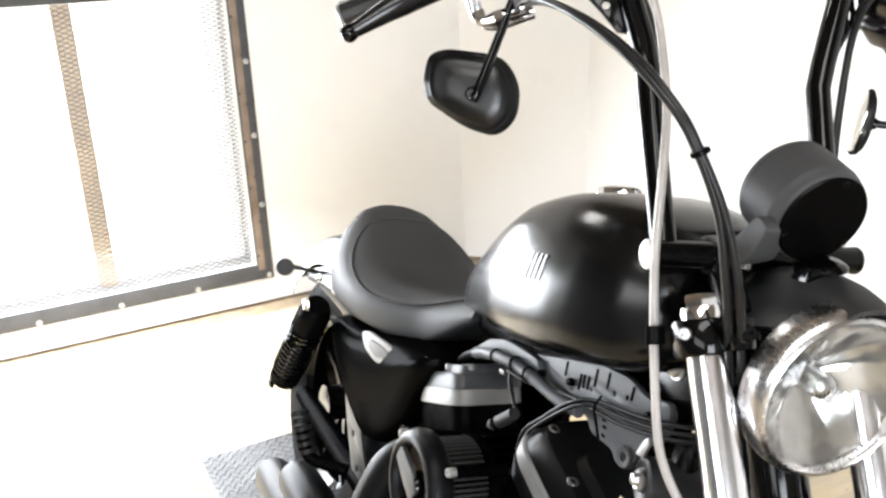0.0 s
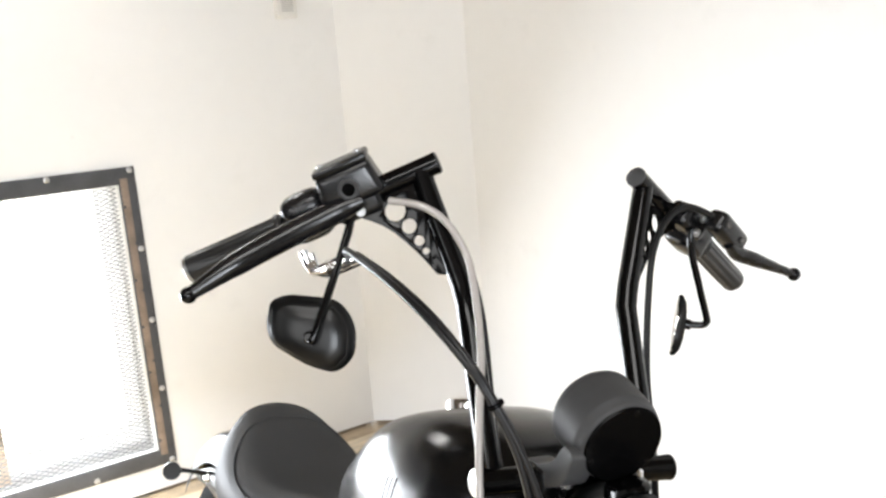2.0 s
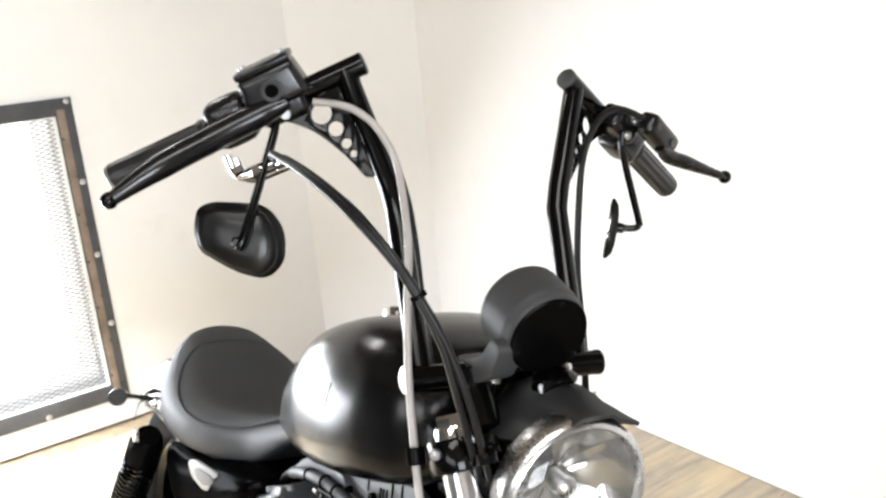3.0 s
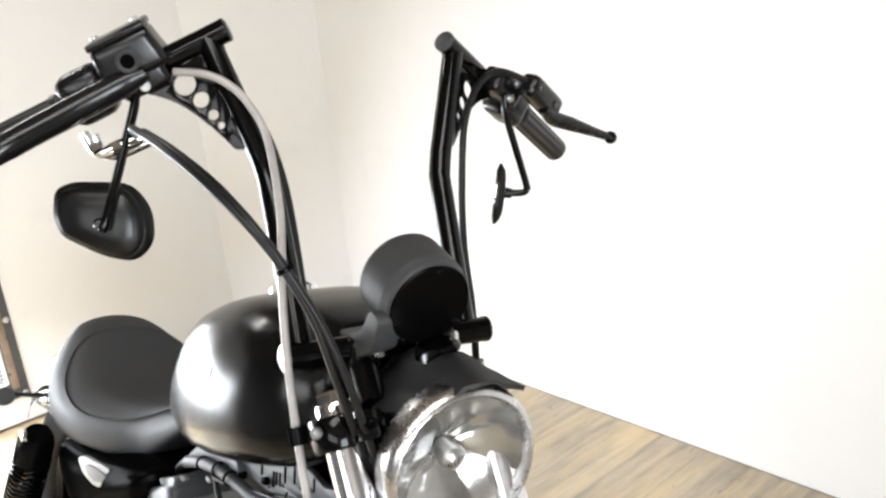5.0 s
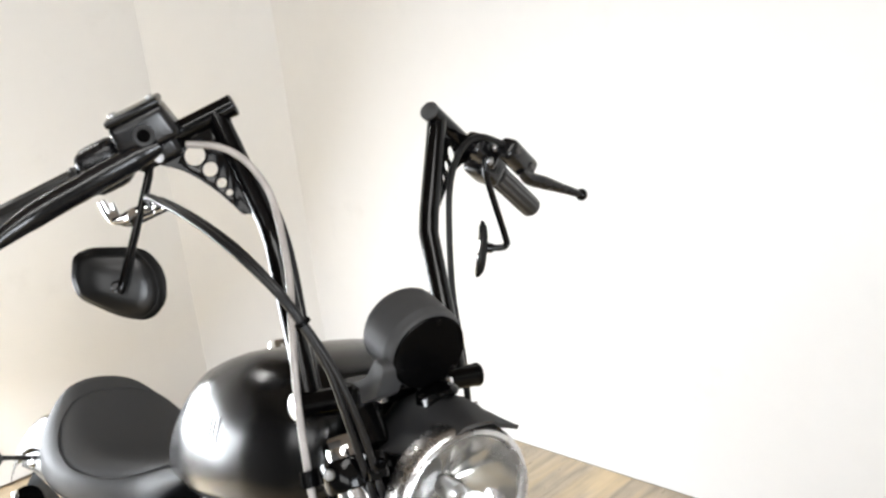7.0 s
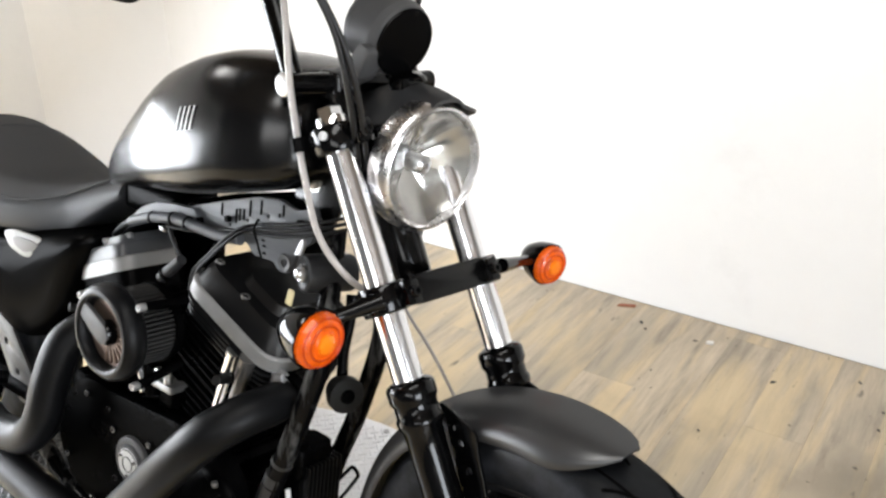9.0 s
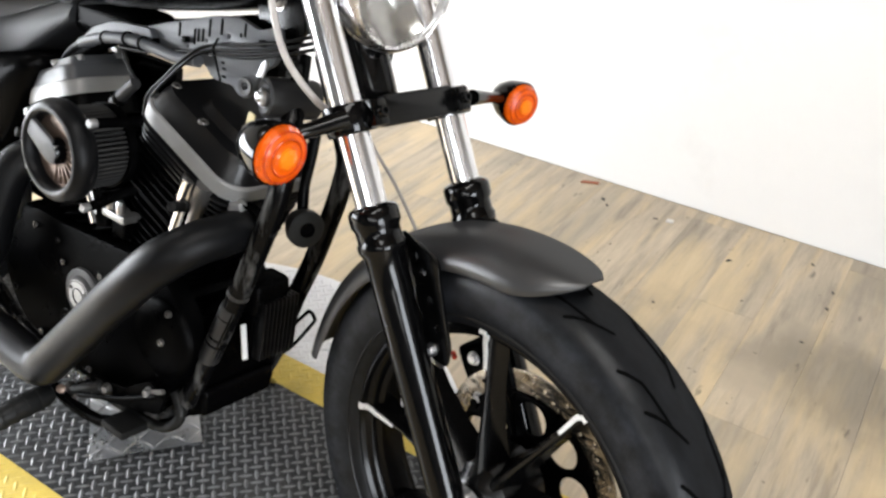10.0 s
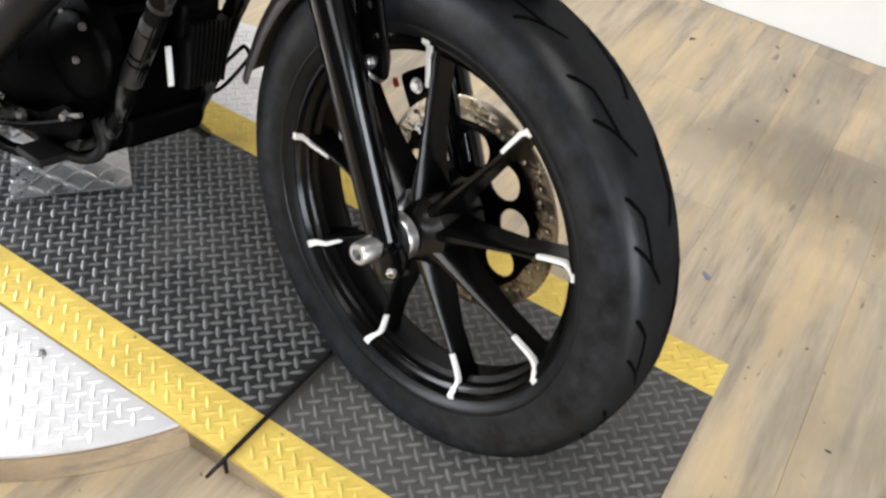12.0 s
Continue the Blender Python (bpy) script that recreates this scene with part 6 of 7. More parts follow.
def rear_end():
    # rear tyre and wheel
    C = pose(-1.515, 0, 0.305)
    R, W, rim = 0.305, 0.150, 0.205
    wheel = part("rear_wheel", lathe([(-0.052, 0.207), (-0.053, 0.195), (-0.04, 0.182), (0.04, 0.182), (0.053, 0.195), (0.052, 0.207), (0.04, 0.20), (0.03, 0.19), (-0.03, 0.19), (-0.04, 0.20)], (0, 0, 0), (0, 1, 0), 64, closed=True), GLOSS, bike, "gloss black cast rear wheel", C)
    part("tyre", lathe(tyre_profile(R, W, rim), (0, 0, 0), (0, 1, 0), 80, closed=True), TYRE, wheel, "wide black rear tyre", sharp=50)
    part("hub", lathe([(-0.07, 0), (-0.07, 0.04), (0.07, 0.04), (0.07, 0)], (0, 0, 0), (0, 1, 0), 30), SATIN, wheel)
    bm = bmesh.new()
    rings = []
    for r, hw, d in ((0.035, 0.018, 0.02), (0.11, 0.010, 0.016), (0.19, 0.013, 0.018)):
        rings.append([V(r, y, x) for x, y in ((-hw, d), (-hw * 0.5, -d), (hw * 0.5, -d), (hw, d))])
    sp = mesh_of(skin(bm, rings), "spoke", SATIN)
    for k in range(9):
        piece("spoke", sp, wheel, pose(0, 0, 0, 0, k * 40))
    # rear fender: bobbed arch with side struts
    bm = bmesh.new()
    up, lo = [], []
    n, m = 30, 14
    for i in range(n + 1):
        a = radians(67 + 84 * i / n)
        hw, Rr = 0.095, 0.362
        up.append([V(-1.515 + (Rr - 0.066 * abs(s) ** 5) * math.cos(a), hw * s * (1.06 - 0.06 * s * s), 0.335 + (Rr - 0.066 * abs(s) ** 5) * math.sin(a)) for s in (-1 + 2 * k / m for k in range(m + 1))])
        lo.append([p - (p - V(-1.515, p.y, 0.335)).normalized() * 0.004 for p in up[-1]])
    vu, vl = [[bm.verts.new(p) for p in r] for r in up], [[bm.verts.new(p) for p in r] for r in lo]
    for i in range(n):
        for k in range(m):
            bm.faces.new((vu[i][k], vu[i][k + 1], vu[i + 1][k + 1], vu[i + 1][k]))
            bm.faces.new((vl[i][k + 1], vl[i][k], vl[i + 1][k], vl[i + 1][k + 1]))
        for k in (0, m):
            bm.faces.new((vu[i][k], vu[i + 1][k], vl[i + 1][k], vl[i][k]))
    for i in (0, n):
        for k in range(m):
            bm.faces.new((vu[i][k], vu[i][k + 1], vl[i][k + 1], vl[i][k]))
    fen = part("rear_fender", bm, SATIN, bike, "satin black bobbed rear mudguard", sharp=50)
    for s in (-1, 1):
        ol = rounded([(-1.28, 0.640), (-1.36, 0.655), (-1.50, 0.640), (-1.60, 0.600), (-1.605, 0.575), (-1.52, 0.590), (-1.38, 0.592), (-1.29, 0.585)], 0.015)
        part("fender_strut", slab(ol, 0.012, frame_xz(0.112 * s), 0.004), SATIN, fen, "black forged strut")
        part("strut_bolt", bolt((-1.40, 0.118 * s, 0.622), (0, s, 0), 0.008, 0.007), CHROME, fen)
        part("strut_bolt", bolt((-1.52, 0.118 * s, 0.610), (0, s, 0), 0.008, 0.007), CHROME, fen)
        turn_signal("rear_turn_signal", (-1.545, 0.190 * s, 0.622), V(-1.53, 0.118 * s, 0.616), Matrix(), V(0.9, 0.15 * s, 0), 0.62, False)
        # swing arm
        part("swing_arm", tube([V(-0.98, 0.10 * s, 0.32), V(-1.25, 0.105 * s, 0.315), V(-1.56, 0.105 * s, 0.307)], [0.026, 0.024, 0.020], 16, 5), ENGINE, bike, "black swing arm")
        # shock absorber: body, coil, eyes
        a, b = V(-1.322, 0.180 * s, 0.618), V(-1.465, 0.190 * s, 0.385)
        d = (b - a).normalized()
        L = (b - a).length
        sh = part("shock_absorber", lathe([(0.0, 0.0), (0.0, 0.024), (0.012, 0.030), (0.03, 0.034), (0.07, 0.034), (0.072, 0.025), (L - 0.05, 0.023), (L - 0.045, 0.033), (L - 0.02, 0.033), (L - 0.012, 0.020), (L, 0.016), (L, 0)], a, d, 28), PLASTIC, bike, "black shock absorber with a coil spring")
        u, w, _ = axes_for(d)
        coil = []
        turns = 11
        for k in range(turns * 12 + 1):
            t = k / (turns * 12)
            an = 2 * math.pi * turns * t
            coil.append(a + d * (0.072 + (L - 0.125) * t) + 0.0320 * (math.cos(an) * u + math.sin(an) * w))
        part("spring", tube(coil, 0.0046, 8, 1, smooth=False), GLOSS, sh, "gloss black coil spring")
        part("shock_bolt", bolt(a + V(0, 0.022 * s, 0), (0, s, 0), 0.010, 0.008), CHROME, sh)
        part("shock_bolt", bolt(b + V(0, 0.022 * s, 0), (0, s, 0), 0.010, 0.008), GLOSS, sh)
    # pierced belt guard / frame plate behind the cover
    ol = rounded([(-1.33, 0.56), (-1.28, 0.56), (-1.10, 0.36), (-1.06, 0.30), (-1.14, 0.29), (-1.24, 0.42)], 0.012)
    hs = [(-1.275 + 0.042 * k, 0.505 - 0.052 * k, 0.008) for k in range(4)]
    part("frame_plate", pierced(ol, hs, 0.006, frame_xz(-0.118)), PLATEGREY, bike, "grey pierced frame plate")
    # passenger-side peg bracket and foot peg
    peg = part("foot_peg", tube([V(-1.150, -0.14, 0.345), V(-1.20, -0.20, 0.352), V(-1.232, -0.215, 0.400)], [0.012, 0.012, 0.013], 16, 5), ENGINE, bike, "folded black foot peg")
    for k in range(6):
        c = V(-1.206, -0.203, 0.362).lerp(V(-1.240, -0.218, 0.425), k / 5)
        part("peg_rib", lathe([(-0.004, 0.013), (-0.004, 0.0185), (0.004, 0.0185), (0.004, 0.013)], c, V(-0.45, -0.2, 0.9), 16, None, True), RUBBER, peg)


rear_end()


ROCKER_BLACK = matt(material("black_rocker", (0.0045, 0.0045, 0.0048), 0.36, spec=0.16, bump=0.10, bump_scale=700, vary=0.15, vary_scale=18), 0.035, 0.30)
# rear rocker paint, lightened in colour to hold the window's light
ROCKER_LIT = material("window_lit_rocker", (0.046, 0.048, 0.052), 0.42, bump=0.10, bump_scale=700, vary=0.15, vary_scale=18, rough_vary=0.06)


def cylinder(top, sgn):
    """One finned barrel with head and rocker box; top: the rocker's seat, sgn +1 leans ahead."""
    T = Matrix.Translation(top) @ Matrix.Rotation(radians(22.5 * sgn), 4, "Y")
    core = lathe([(-0.34, 0.0), (-0.34, 0.052), (-0.02, 0.056), (-0.02, 0)], (0, 0, 0), (0, 0, 1), 28)
    core.transform(T)
    cyl = part("cylinder", core, ENGINE, bike, "black finned air-cooled cylinder")
    fins = []
    for k in range(17):
        z = -0.052 - 0.0145 * k
        w = (0.215 if k < 6 else 0.185) - 0.0015 * k
        dep = 0.178 if k < 6 else 0.158
        f = slab(rounded([(-w / 2, -dep / 2), (w / 2, -dep / 2), (w / 2, dep / 2), (-w / 2, dep / 2)], 0.035, 5), 0.0042, T @ Matrix.Translation((0, 0, z)), 0.0012)
        part("fin", f, ENGINE, cyl)
    for k in range(4 if sgn > 0 else 0):     # broad head fins close under the band
        f = slab(rounded([(-0.112 + 0.002 * k, -0.094 + 0.002 * k), (0.112, -0.094 + 0.002 * k), (0.112, 0.09), (-0.112 + 0.002 * k, 0.09)], 0.045, 6), 0.0048, T @ Matrix.Translation((0, 0, -0.0235 - 0.0105 * k)), 0.0016)
        part("head_fin", f, ROCKER_BLACK, cyl, "broad black head fin")
    # rocker box in two tiers with a bright machined band between
    def tier(name, sx, sy, z0, z1, r, mat, lab, top_scale=1.0, bevel=0.004, shift=0.0):
        rings = []
        for z, k in ((z0, 1.0), (z1 - bevel, 1.0 + (top_scale - 1) * 0.7), (z1 - bevel * 0.3, top_scale * 0.985), (z1, top_scale * 0.955)):
            rings.append([V(x * k + shift, y * k * thin + side_by, z) for x, y in rounded([(-sx / 2, -sy / 2), (sx / 2, -sy / 2), (sx / 2, sy / 2), (-sx / 2, sy / 2)], r, 6)])
        b2 = skin(bmesh.new(), rings)
        b2.transform(T)
        return part(name, b2, mat, cyl, lab)

    cut, back_by = (0.0, 0.0) if sgn > 0 else (0.070, -0.016)
    thin, side_by = (1.0, 0.0) if sgn > 0 else (0.66, -0.030)
    tier("rocker_base", 0.222 - cut - (0.03 if sgn > 0 else 0), 0.186 - (0.03 if sgn > 0 else 0), -0.060, -0.010, 0.045, ENGINE, "black rocker base", shift=back_by)
    tier("rocker_band", 0.226 - cut, 0.190, -0.012, 0.012, 0.048, SILVER, "bright machined band", 1.0, 0.003, back_by)
    if sgn > 0:
        tier("rocker_cover", 0.216, 0.180, 0.012, 0.046, 0.046, ROCKER_BLACK, "black rocker cover", 0.90, 0.012, back_by)
        tier("rocker_cap", 0.110, 0.120, 0.040, 0.060, 0.030, ROCKER_BLACK, "raised middle of the rocker cover", 0.86, 0.010, 0.012)
    else:
        tier("rocker_cover", 0.218 - cut, 0.184, 0.012, 0.036, 0.026, ROCKER_LIT, "rocker cover with chamfered edges, greyed as lit by the window", 0.955, 0.006, back_by)
        tier("rocker_cap", 0.062, 0.150, 0.035, 0.047, 0.012, ROCKER_LIT, "raised middle of the rocker cover", 0.90, 0.005, 0.022)
    for dx, dy in ((-0.082 + cut / 2, -0.060), (0.0, -0.072), (0.082 - cut / 2, -0.060), (-0.082 + cut / 2, 0.060 * thin + side_by), (0.082 - cut / 2, 0.060 * thin + side_by)):
        bb = cap_screw((dx, dy, 0.040), (0, 0, 1), 0.0075, 0.008)
        bb.transform(T)
        part("rocker_screw", bb, WORNSTEEL if sgn > 0 else DULLALU, cyl)
    if sgn > 0:
        part("head_bolt", bolt((-0.456, -0.090, 0.578), (0.35, -0.93, 0.1), 0.0105, 0.012), STEEL, cyl)
    pl = lathe([(0, 0.010), (0.02, 0.010), (0.022, 0.008), (0.05, 0.0075), (0.052, 0)], (0.045 * sgn, -0.085, -0.070), (0.25 * sgn, -1, 0.35), 16)
    pl.transform(T)
    part("spark_plug_cap", pl, RUBBER, cyl)
    return cyl


cylinder((-0.555, -0.022, 0.640), 1)
cylinder((-0.860, -0.034, 0.643), -1)


def air_cleaner():
    at = V(-0.655, -0.135, 0.622)
    d = V(0, -1, 0)
    body = part("air_cleaner", lathe([(0.022, 0), (0.022, 0.0595), (0.034, 0.0612), (0.034, 0.0493), (0.098, 0.0493), (0.098, 0)], at, d, 48), ENGINE, bike, "round black air cleaner with an open cover")
    # pleated element
    one = box((0.010, 0.056, 0.0034), (0.0535, 0, 0), 0.001)
    me = mesh_of(one, "pleat", FILTER)
    for k in range(52):
        piece("pleat", me, body, Matrix.Translation(at + d * 0.064) @ Matrix.Rotation(2 * math.pi * k / 52, 4, "Y"))
    # cover: rolled ring, hollow face with a slanting web
    part("cover_ring", lathe([(0.088, 0.0645), (0.092, 0.0697), (0.104, 0.0727), (0.116, 0.0702), (0.1225, 0.0635), (0.124, 0.0580), (0.120, 0.0535), (0.110, 0.0510), (0.100, 0.0530)], at, d, 64, None, True), EXHAUST, body, "satin black rolled cover ring", sharp=70)
    part("cover_back", lathe([(0.100, 0), (0.100, 0.0540), (0.104, 0.0540), (0.104, 0)], at, d, 48), COPPER, body, "bronze-tinted inner face")
    web = slab(rounded([(-0.055, 0.014), (-0.044, 0.037), (0.006, 0.017), (0.018, 0.0), (0.008, -0.017), (-0.014, -0.012)], 0.006), 0.008, Matrix.Translation(at + d * 0.117) @ Matrix.Rotation(radians(90), 4, "X"), 0.003)
    part("cover_web", web, HOUSING, body, "dark grey slanting web")
    part("centre_boss", lathe([(0.103, 0.0187), (0.114, 0.0187), (0.120, 0.0153), (0.121, 0.0068), (0.118, 0)], at, d, 32), GLOSS, body)
    for k in range(9):
        a = radians(-100 + k * 16)
        part("inner_rib", box((0.026, 0.004, 0.003), (0, 0, 0), 0.001, Matrix.Translation(at + d * 0.106 + V(0.034 * math.cos(a), 0, 0.034 * math.sin(a))) @ Matrix.Rotation(-a, 4, "Y")), COPPER, body)
    for x, z in ((0.070, 0.058), (-0.075, 0.034), (-0.072, -0.044), (0.060, -0.064)):
        part("cover_screw", cap_screw(at + V(x, -0.098, z), d, 0.0062, 0.011), DULLALU, body)
        part("screw_post", tube([at + V(x * 0.85, -0.02, z * 0.85), at + V(x, -0.098, z)], 0.007, 12, smooth=False), ENGINE, body)


air_cleaner()


def crankcase():
    case = box((0.36, 0.19, 0.20), (-0.69, 0.0, 0.285), 0.03, None, None, 3)
    case = lathe([(-0.095, 0.0), (-0.095, 0.125), (0.095, 0.125), (0.095, 0)], (-0.66, 0, 0.31), (0, 1, 0), 40, case)
    case = box((0.20, 0.17, 0.17), (-0.93, 0, 0.31), 0.03, None, case, 3)
    eng = part("crankcase", case, ENGINE, bike, "black engine crankcase")
    ol = rounded([(-0.905, 0.440), (-0.80, 0.438), (-0.62, 0.452), (-0.53, 0.430), (-0.485, 0.375), (-0.500, 0.290), (-0.560, 0.215), (-0.66, 0.180), (-0.80, 0.185), (-0.93, 0.215), (-0.985, 0.29), (-0.965, 0.37)], 0.04, 5)
    cc = part("gear_cover", slab(ol, 0.035, frame_xz(-0.117), 0.008), ENGINE, eng, "smooth black gear cover")
    part("timer_cover", lathe([(0, 0.046), (0.006, 0.045), (0.008, 0.042), (0.008, 0.034), (0.011, 0.033), (0.013, 0.030), (0.013, 0.012), (0.011, 0.010), (0.011, 0)], (-0.742, -0.134, 0.335), (0, -1, 0), 40), HOUSING, cc, "round timer cover with a pale middle")
    part("cover_badge", lathe([(0.012, 0.0285), (0.0145, 0.0275), (0.0145, 0.016), (0.0140, 0.0155), (0.0140, 0.009), (0.0145, 0.0085), (0.0145, 0)], (-0.742, -0.134, 0.335), (0, -1, 0), 40), TIMER, cc, "pale aluminium middle of the cover", sharp=20)
    for r in (0.0265, 0.0140):
        part("badge_groove", lathe([(0.0135, r - 0.0016), (0.0152, r - 0.0016), (0.0152, r), (0.0135, r)], (-0.742, -0.134, 0.335), (0, -1, 0), 36, None, True), PLATEGREY, cc, "dark ring on the cover's middle")
    for k in range(3):
        part("badge_screw", cap_screw((-0.742 + 0.0205 * math.cos(0.5 + 2.094 * k), -0.1475, 0.335 + 0.0205 * math.sin(0.5 + 2.094 * k)), (0, -1, 0), 0.0030, 0.003), WORNSTEEL, cc)
    part("oil_pump_cover", lathe([(0, 0.066), (0.008, 0.064), (0.012, 0.056), (0.016, 0.038), (0.018, 0.018), (0.0185, 0)], (-0.545, -0.130, 0.345), (0, -1, 0), 36), ENGINE, cc, "round domed black side cover", sharp=60)
    for x, z in ((-0.518, 0.400), (-0.530, 0.347)):
        part("cover_screw", cap_screw((x, -0.147, z), (0, -1, 0), 0.0055, 0.006), WORNSTEEL, cc)
    for x, z in ((-0.88, 0.41), (-0.815, 0.405), (-0.80, 0.372), (-0.70, 0.385), (-0.60, 0.425), (-0.515, 0.385), (-0.525, 0.295), (-0.60, 0.225), (-0.72, 0.205), (-0.86, 0.215), (-0.94, 0.27), (-0.79, 0.285), (-0.575, 0.395), (-0.539, 0.315), (-0.562, 0.232)):
        part("cover_screw", cap_screw((x, -0.134, z), (0, -1, 0), 0.0062, 0.006), SATIN if x < -0.65 else WORNSTEEL, cc)
    # lifter block and pushrod tubes
    lb = box((0.055, 0.034, 0.012), (-0.690, -0.110, 0.490), 0.003)
    lo = part("lifter_block", lb, DULLALU, eng, "bright lifter block")
    part("lifter_body", box((0.034, 0.028, 0.032), (-0.688, -0.104, 0.468), 0.006), ENGINE, lo, "black lower half of the lifter block")
    for dx in (-0.014, 0.010):
        part("lifter_bolt", lathe([(0, 0.0072), (0.017, 0.0072), (0.021, 0.005), (0.021, 0)], (-0.692 + dx, -0.118, 0.496), (0.1, -0.1, 1), 12), STEEL, lo)
    for x0, x1 in ((-0.585, -0.535), (-0.555, -0.505), (-0.735, -0.775), (-0.755, -0.80)):
        part("pushrod_tube", lathe([(0, 0.014), (0.02, 0.014), (0.022, 0.0105), (0.12, 0.0105), (0.122, 0.013), (0.16, 0.013)], (x0, -0.105, 0.455), V(x1 - x0, -0.01, 0.13), 20), CHROME if x0 in (-0.585, -0.755) else WORNSTEEL if x0 == -0.555 else ENGINE, eng, "slim pushrod tube")
    # sump and the parts below
    part("sump", box((0.24, 0.15, 0.05), (-0.685, 0, 0.172), 0.02, None, None, 3), ENGINE, eng, "black engine sump")
    part("oil_line", tube([V(-0.56, -0.10, 0.25), V(-0.52, -0.11, 0.205), V(-0.56, -0.115, 0.165), V(-0.66, -0.11, 0.150), V(-0.78, -0.10, 0.17)], 0.009, 12, 6), RUBBER, eng, "black oil line")
    # cross-over plate behind the barrels, coil and plumbing between them
    part("manifold", lathe([(0, 0.026), (0.09, 0.030), (0.10, 0.036), (0.12, 0.036)], (-0.70, -0.03, 0.565), (0.2, -1, 0.2), 24), ENGINE, eng)
    part("intake_pipe", tube([V(-0.79, 0, 0.55), V(-0.70, -0.01, 0.575), V(-0.61, 0, 0.545)], 0.024, 18, 6), ENGINE, eng)


crankcase()


def exhaust():
    # front pipe: out of the front head, down across the gear cover, hard back under the engine
    f = part("exhaust_pipe", tube([V(-0.455, -0.060, 0.552), V(-0.446, -0.110, 0.549), V(-0.458, -0.165, 0.538), V(-0.490, -0.198, 0.505), V(-0.548, -0.210, 0.439), V(-0.639, -0.209, 0.338), V(-0.709, -0.211, 0.258),
                                   V(-0.735, -0.211, 0.232), V(-0.772, -0.212, 0.226), V(-0.87, -0.212, 0.234), V(-1.03, -0.208, 0.240)], [0.028, 0.030, 0.031, 0.032, 0.032, 0.032, 0.0325, 0.033, 0.033, 0.033, 0.033], 28, 8), EXHAUST, bike, "matt black front exhaust pipe")
    part("port_clamp", lathe([(-0.01, 0.031), (-0.01, 0.036), (0.008, 0.036), (0.008, 0.031)], (-0.451, -0.082, 0.551), (0.15, -0.95, 0), 28, None, True), ENGINE, f)
    r = part("exhaust_pipe", tube([V(-0.875, -0.080, 0.530), V(-0.880, -0.135, 0.532), V(-0.895, -0.170, 0.505), V(-0.905, -0.190, 0.440), V(-0.915, -0.200, 0.370), V(-0.955, -0.204, 0.320), V(-1.02, -0.206, 0.300), V(-1.10, -0.206, 0.295)], 0.0315, 28, 8), EXHAUST, bike, "matt black rear exhaust pipe")
    for y, z0, x0, z1, x1 in ((-0.200, 0.292, -1.08, 0.285, -1.30), (-0.203, 0.236, -1.03, 0.205, -1.43)):
        part("muffler", lathe([(0, 0.030), (0.03, 0.037), (0.05, 0.040), (0.34 if x1 < -1.4 else 0.14, 0.040), (0.36 if x1 < -1.4 else 0.16, 0.036), (0.36 if x1 < -1.4 else 0.16, 0.028), (0.34 if x1 < -1.4 else 0.15, 0.027), (0.30 if x1 < -1.4 else 0.13, 0.0)], (x0, y, z0), V(x1 - x0, -0.01, z1 - z0), 32), EXHAUST, bike, "matt black slash-cut muffler")
    return f


exhaust()


def frame_tubes():
    for s in (-1, 1):
        x, y = (-0.008, 0.074) if s > 0 else (0.006, -0.094)
        part("frame_tube", tube([V(-0.430, 0.3 * y, 0.800), V(-0.400 + x, 0.75 * y, 0.690), V(-0.392 + 2 * x, y, 0.620), V(-0.432 + 1.2 * x, y, 0.480), V(-0.468 + x, y, 0.380), V(-0.503, y, 0.280), V(-0.534, y, 0.212), V(-0.575, y, 0.168), V(-0.65, y, 0.145), V(-0.95, 0.10 * s, 0.150), V(-1.10, 0.10 * s, 0.22)], 0.0160, 18, 8), DOWNTUBE, bike, "scuffed black frame tube")
        part("frame_tube", tube([V(-0.43, 0.028 * s, 0.845), V(-0.60, 0.05 * s, 0.80), V(-0.80, 0.045 * s, 0.745), V(-1.0, 0.040 * s, 0.640), V(-1.25, 0.09 * s, 0.615), V(-1.40, 0.10 * s, 0.62)], 0.0145, 16, 6), ENGINE, bike, "black frame tube")
    # worn sleeve low on the right tube
    for k0, k1 in ((-0.30, -0.24), (-0.04, 0.13), (0.16, 0.50), (0.55, 0.62), (0.67, 1.0)):
        a, b = V(-0.446, -0.094, 0.425), V(-0.486, -0.094, 0.322)
        part("tube_sleeve", tube([a.lerp(b, k0), a.lerp(b, k1)], 0.0170, 18, smooth=False), SLEEVE, bike, "worn grey band on the frame tube")
    part("head_stock", lathe([(0.50, 0.024), (0.52, 0.031), (0.70, 0.031), (0.72, 0.024)], on_fork(0, 0, -0.061), FD, 30, None, False), GLOSS, bike, "gloss black steering head")
    part("neck_plate", slab(rounded([(-0.505, 0.895), (-0.435, 0.905), (-0.405, 0.84), (-0.43, 0.79), (-0.49, 0.80)], 0.012), 0.008, frame_xz(-0.045), 0.002), SATIN, bike, "black neck bracket")
    for x, z in ((-0.458, 0.868), (-0.452, 0.815)):
        part("neck_bolt", bolt((x, -0.049, z), (0, -1, 0), 0.009, 0.008), STEEL, bike, "bright bolt")


DOWNTUBE = material("scuffed_black_tube", (0.0020, 0.0020, 0.0022), 0.28, spec=0.10, bump=0.05, bump_scale=200, vary=0.2, vary_scale=20)
worn(DOWNTUBE, (0.095, 0.094, 0.092), 34, 0.52, 0.64, 0.7, (1, 1, 0.22))
matt(DOWNTUBE, 0.012, 0.22)
SLEEVE = material("worn_grey_sleeve", (0.018, 0.018, 0.019), 0.45, metal=0.3, vary=0.7, vary_scale=30, bump=0.2, bump_scale=150)
frame_tubes()


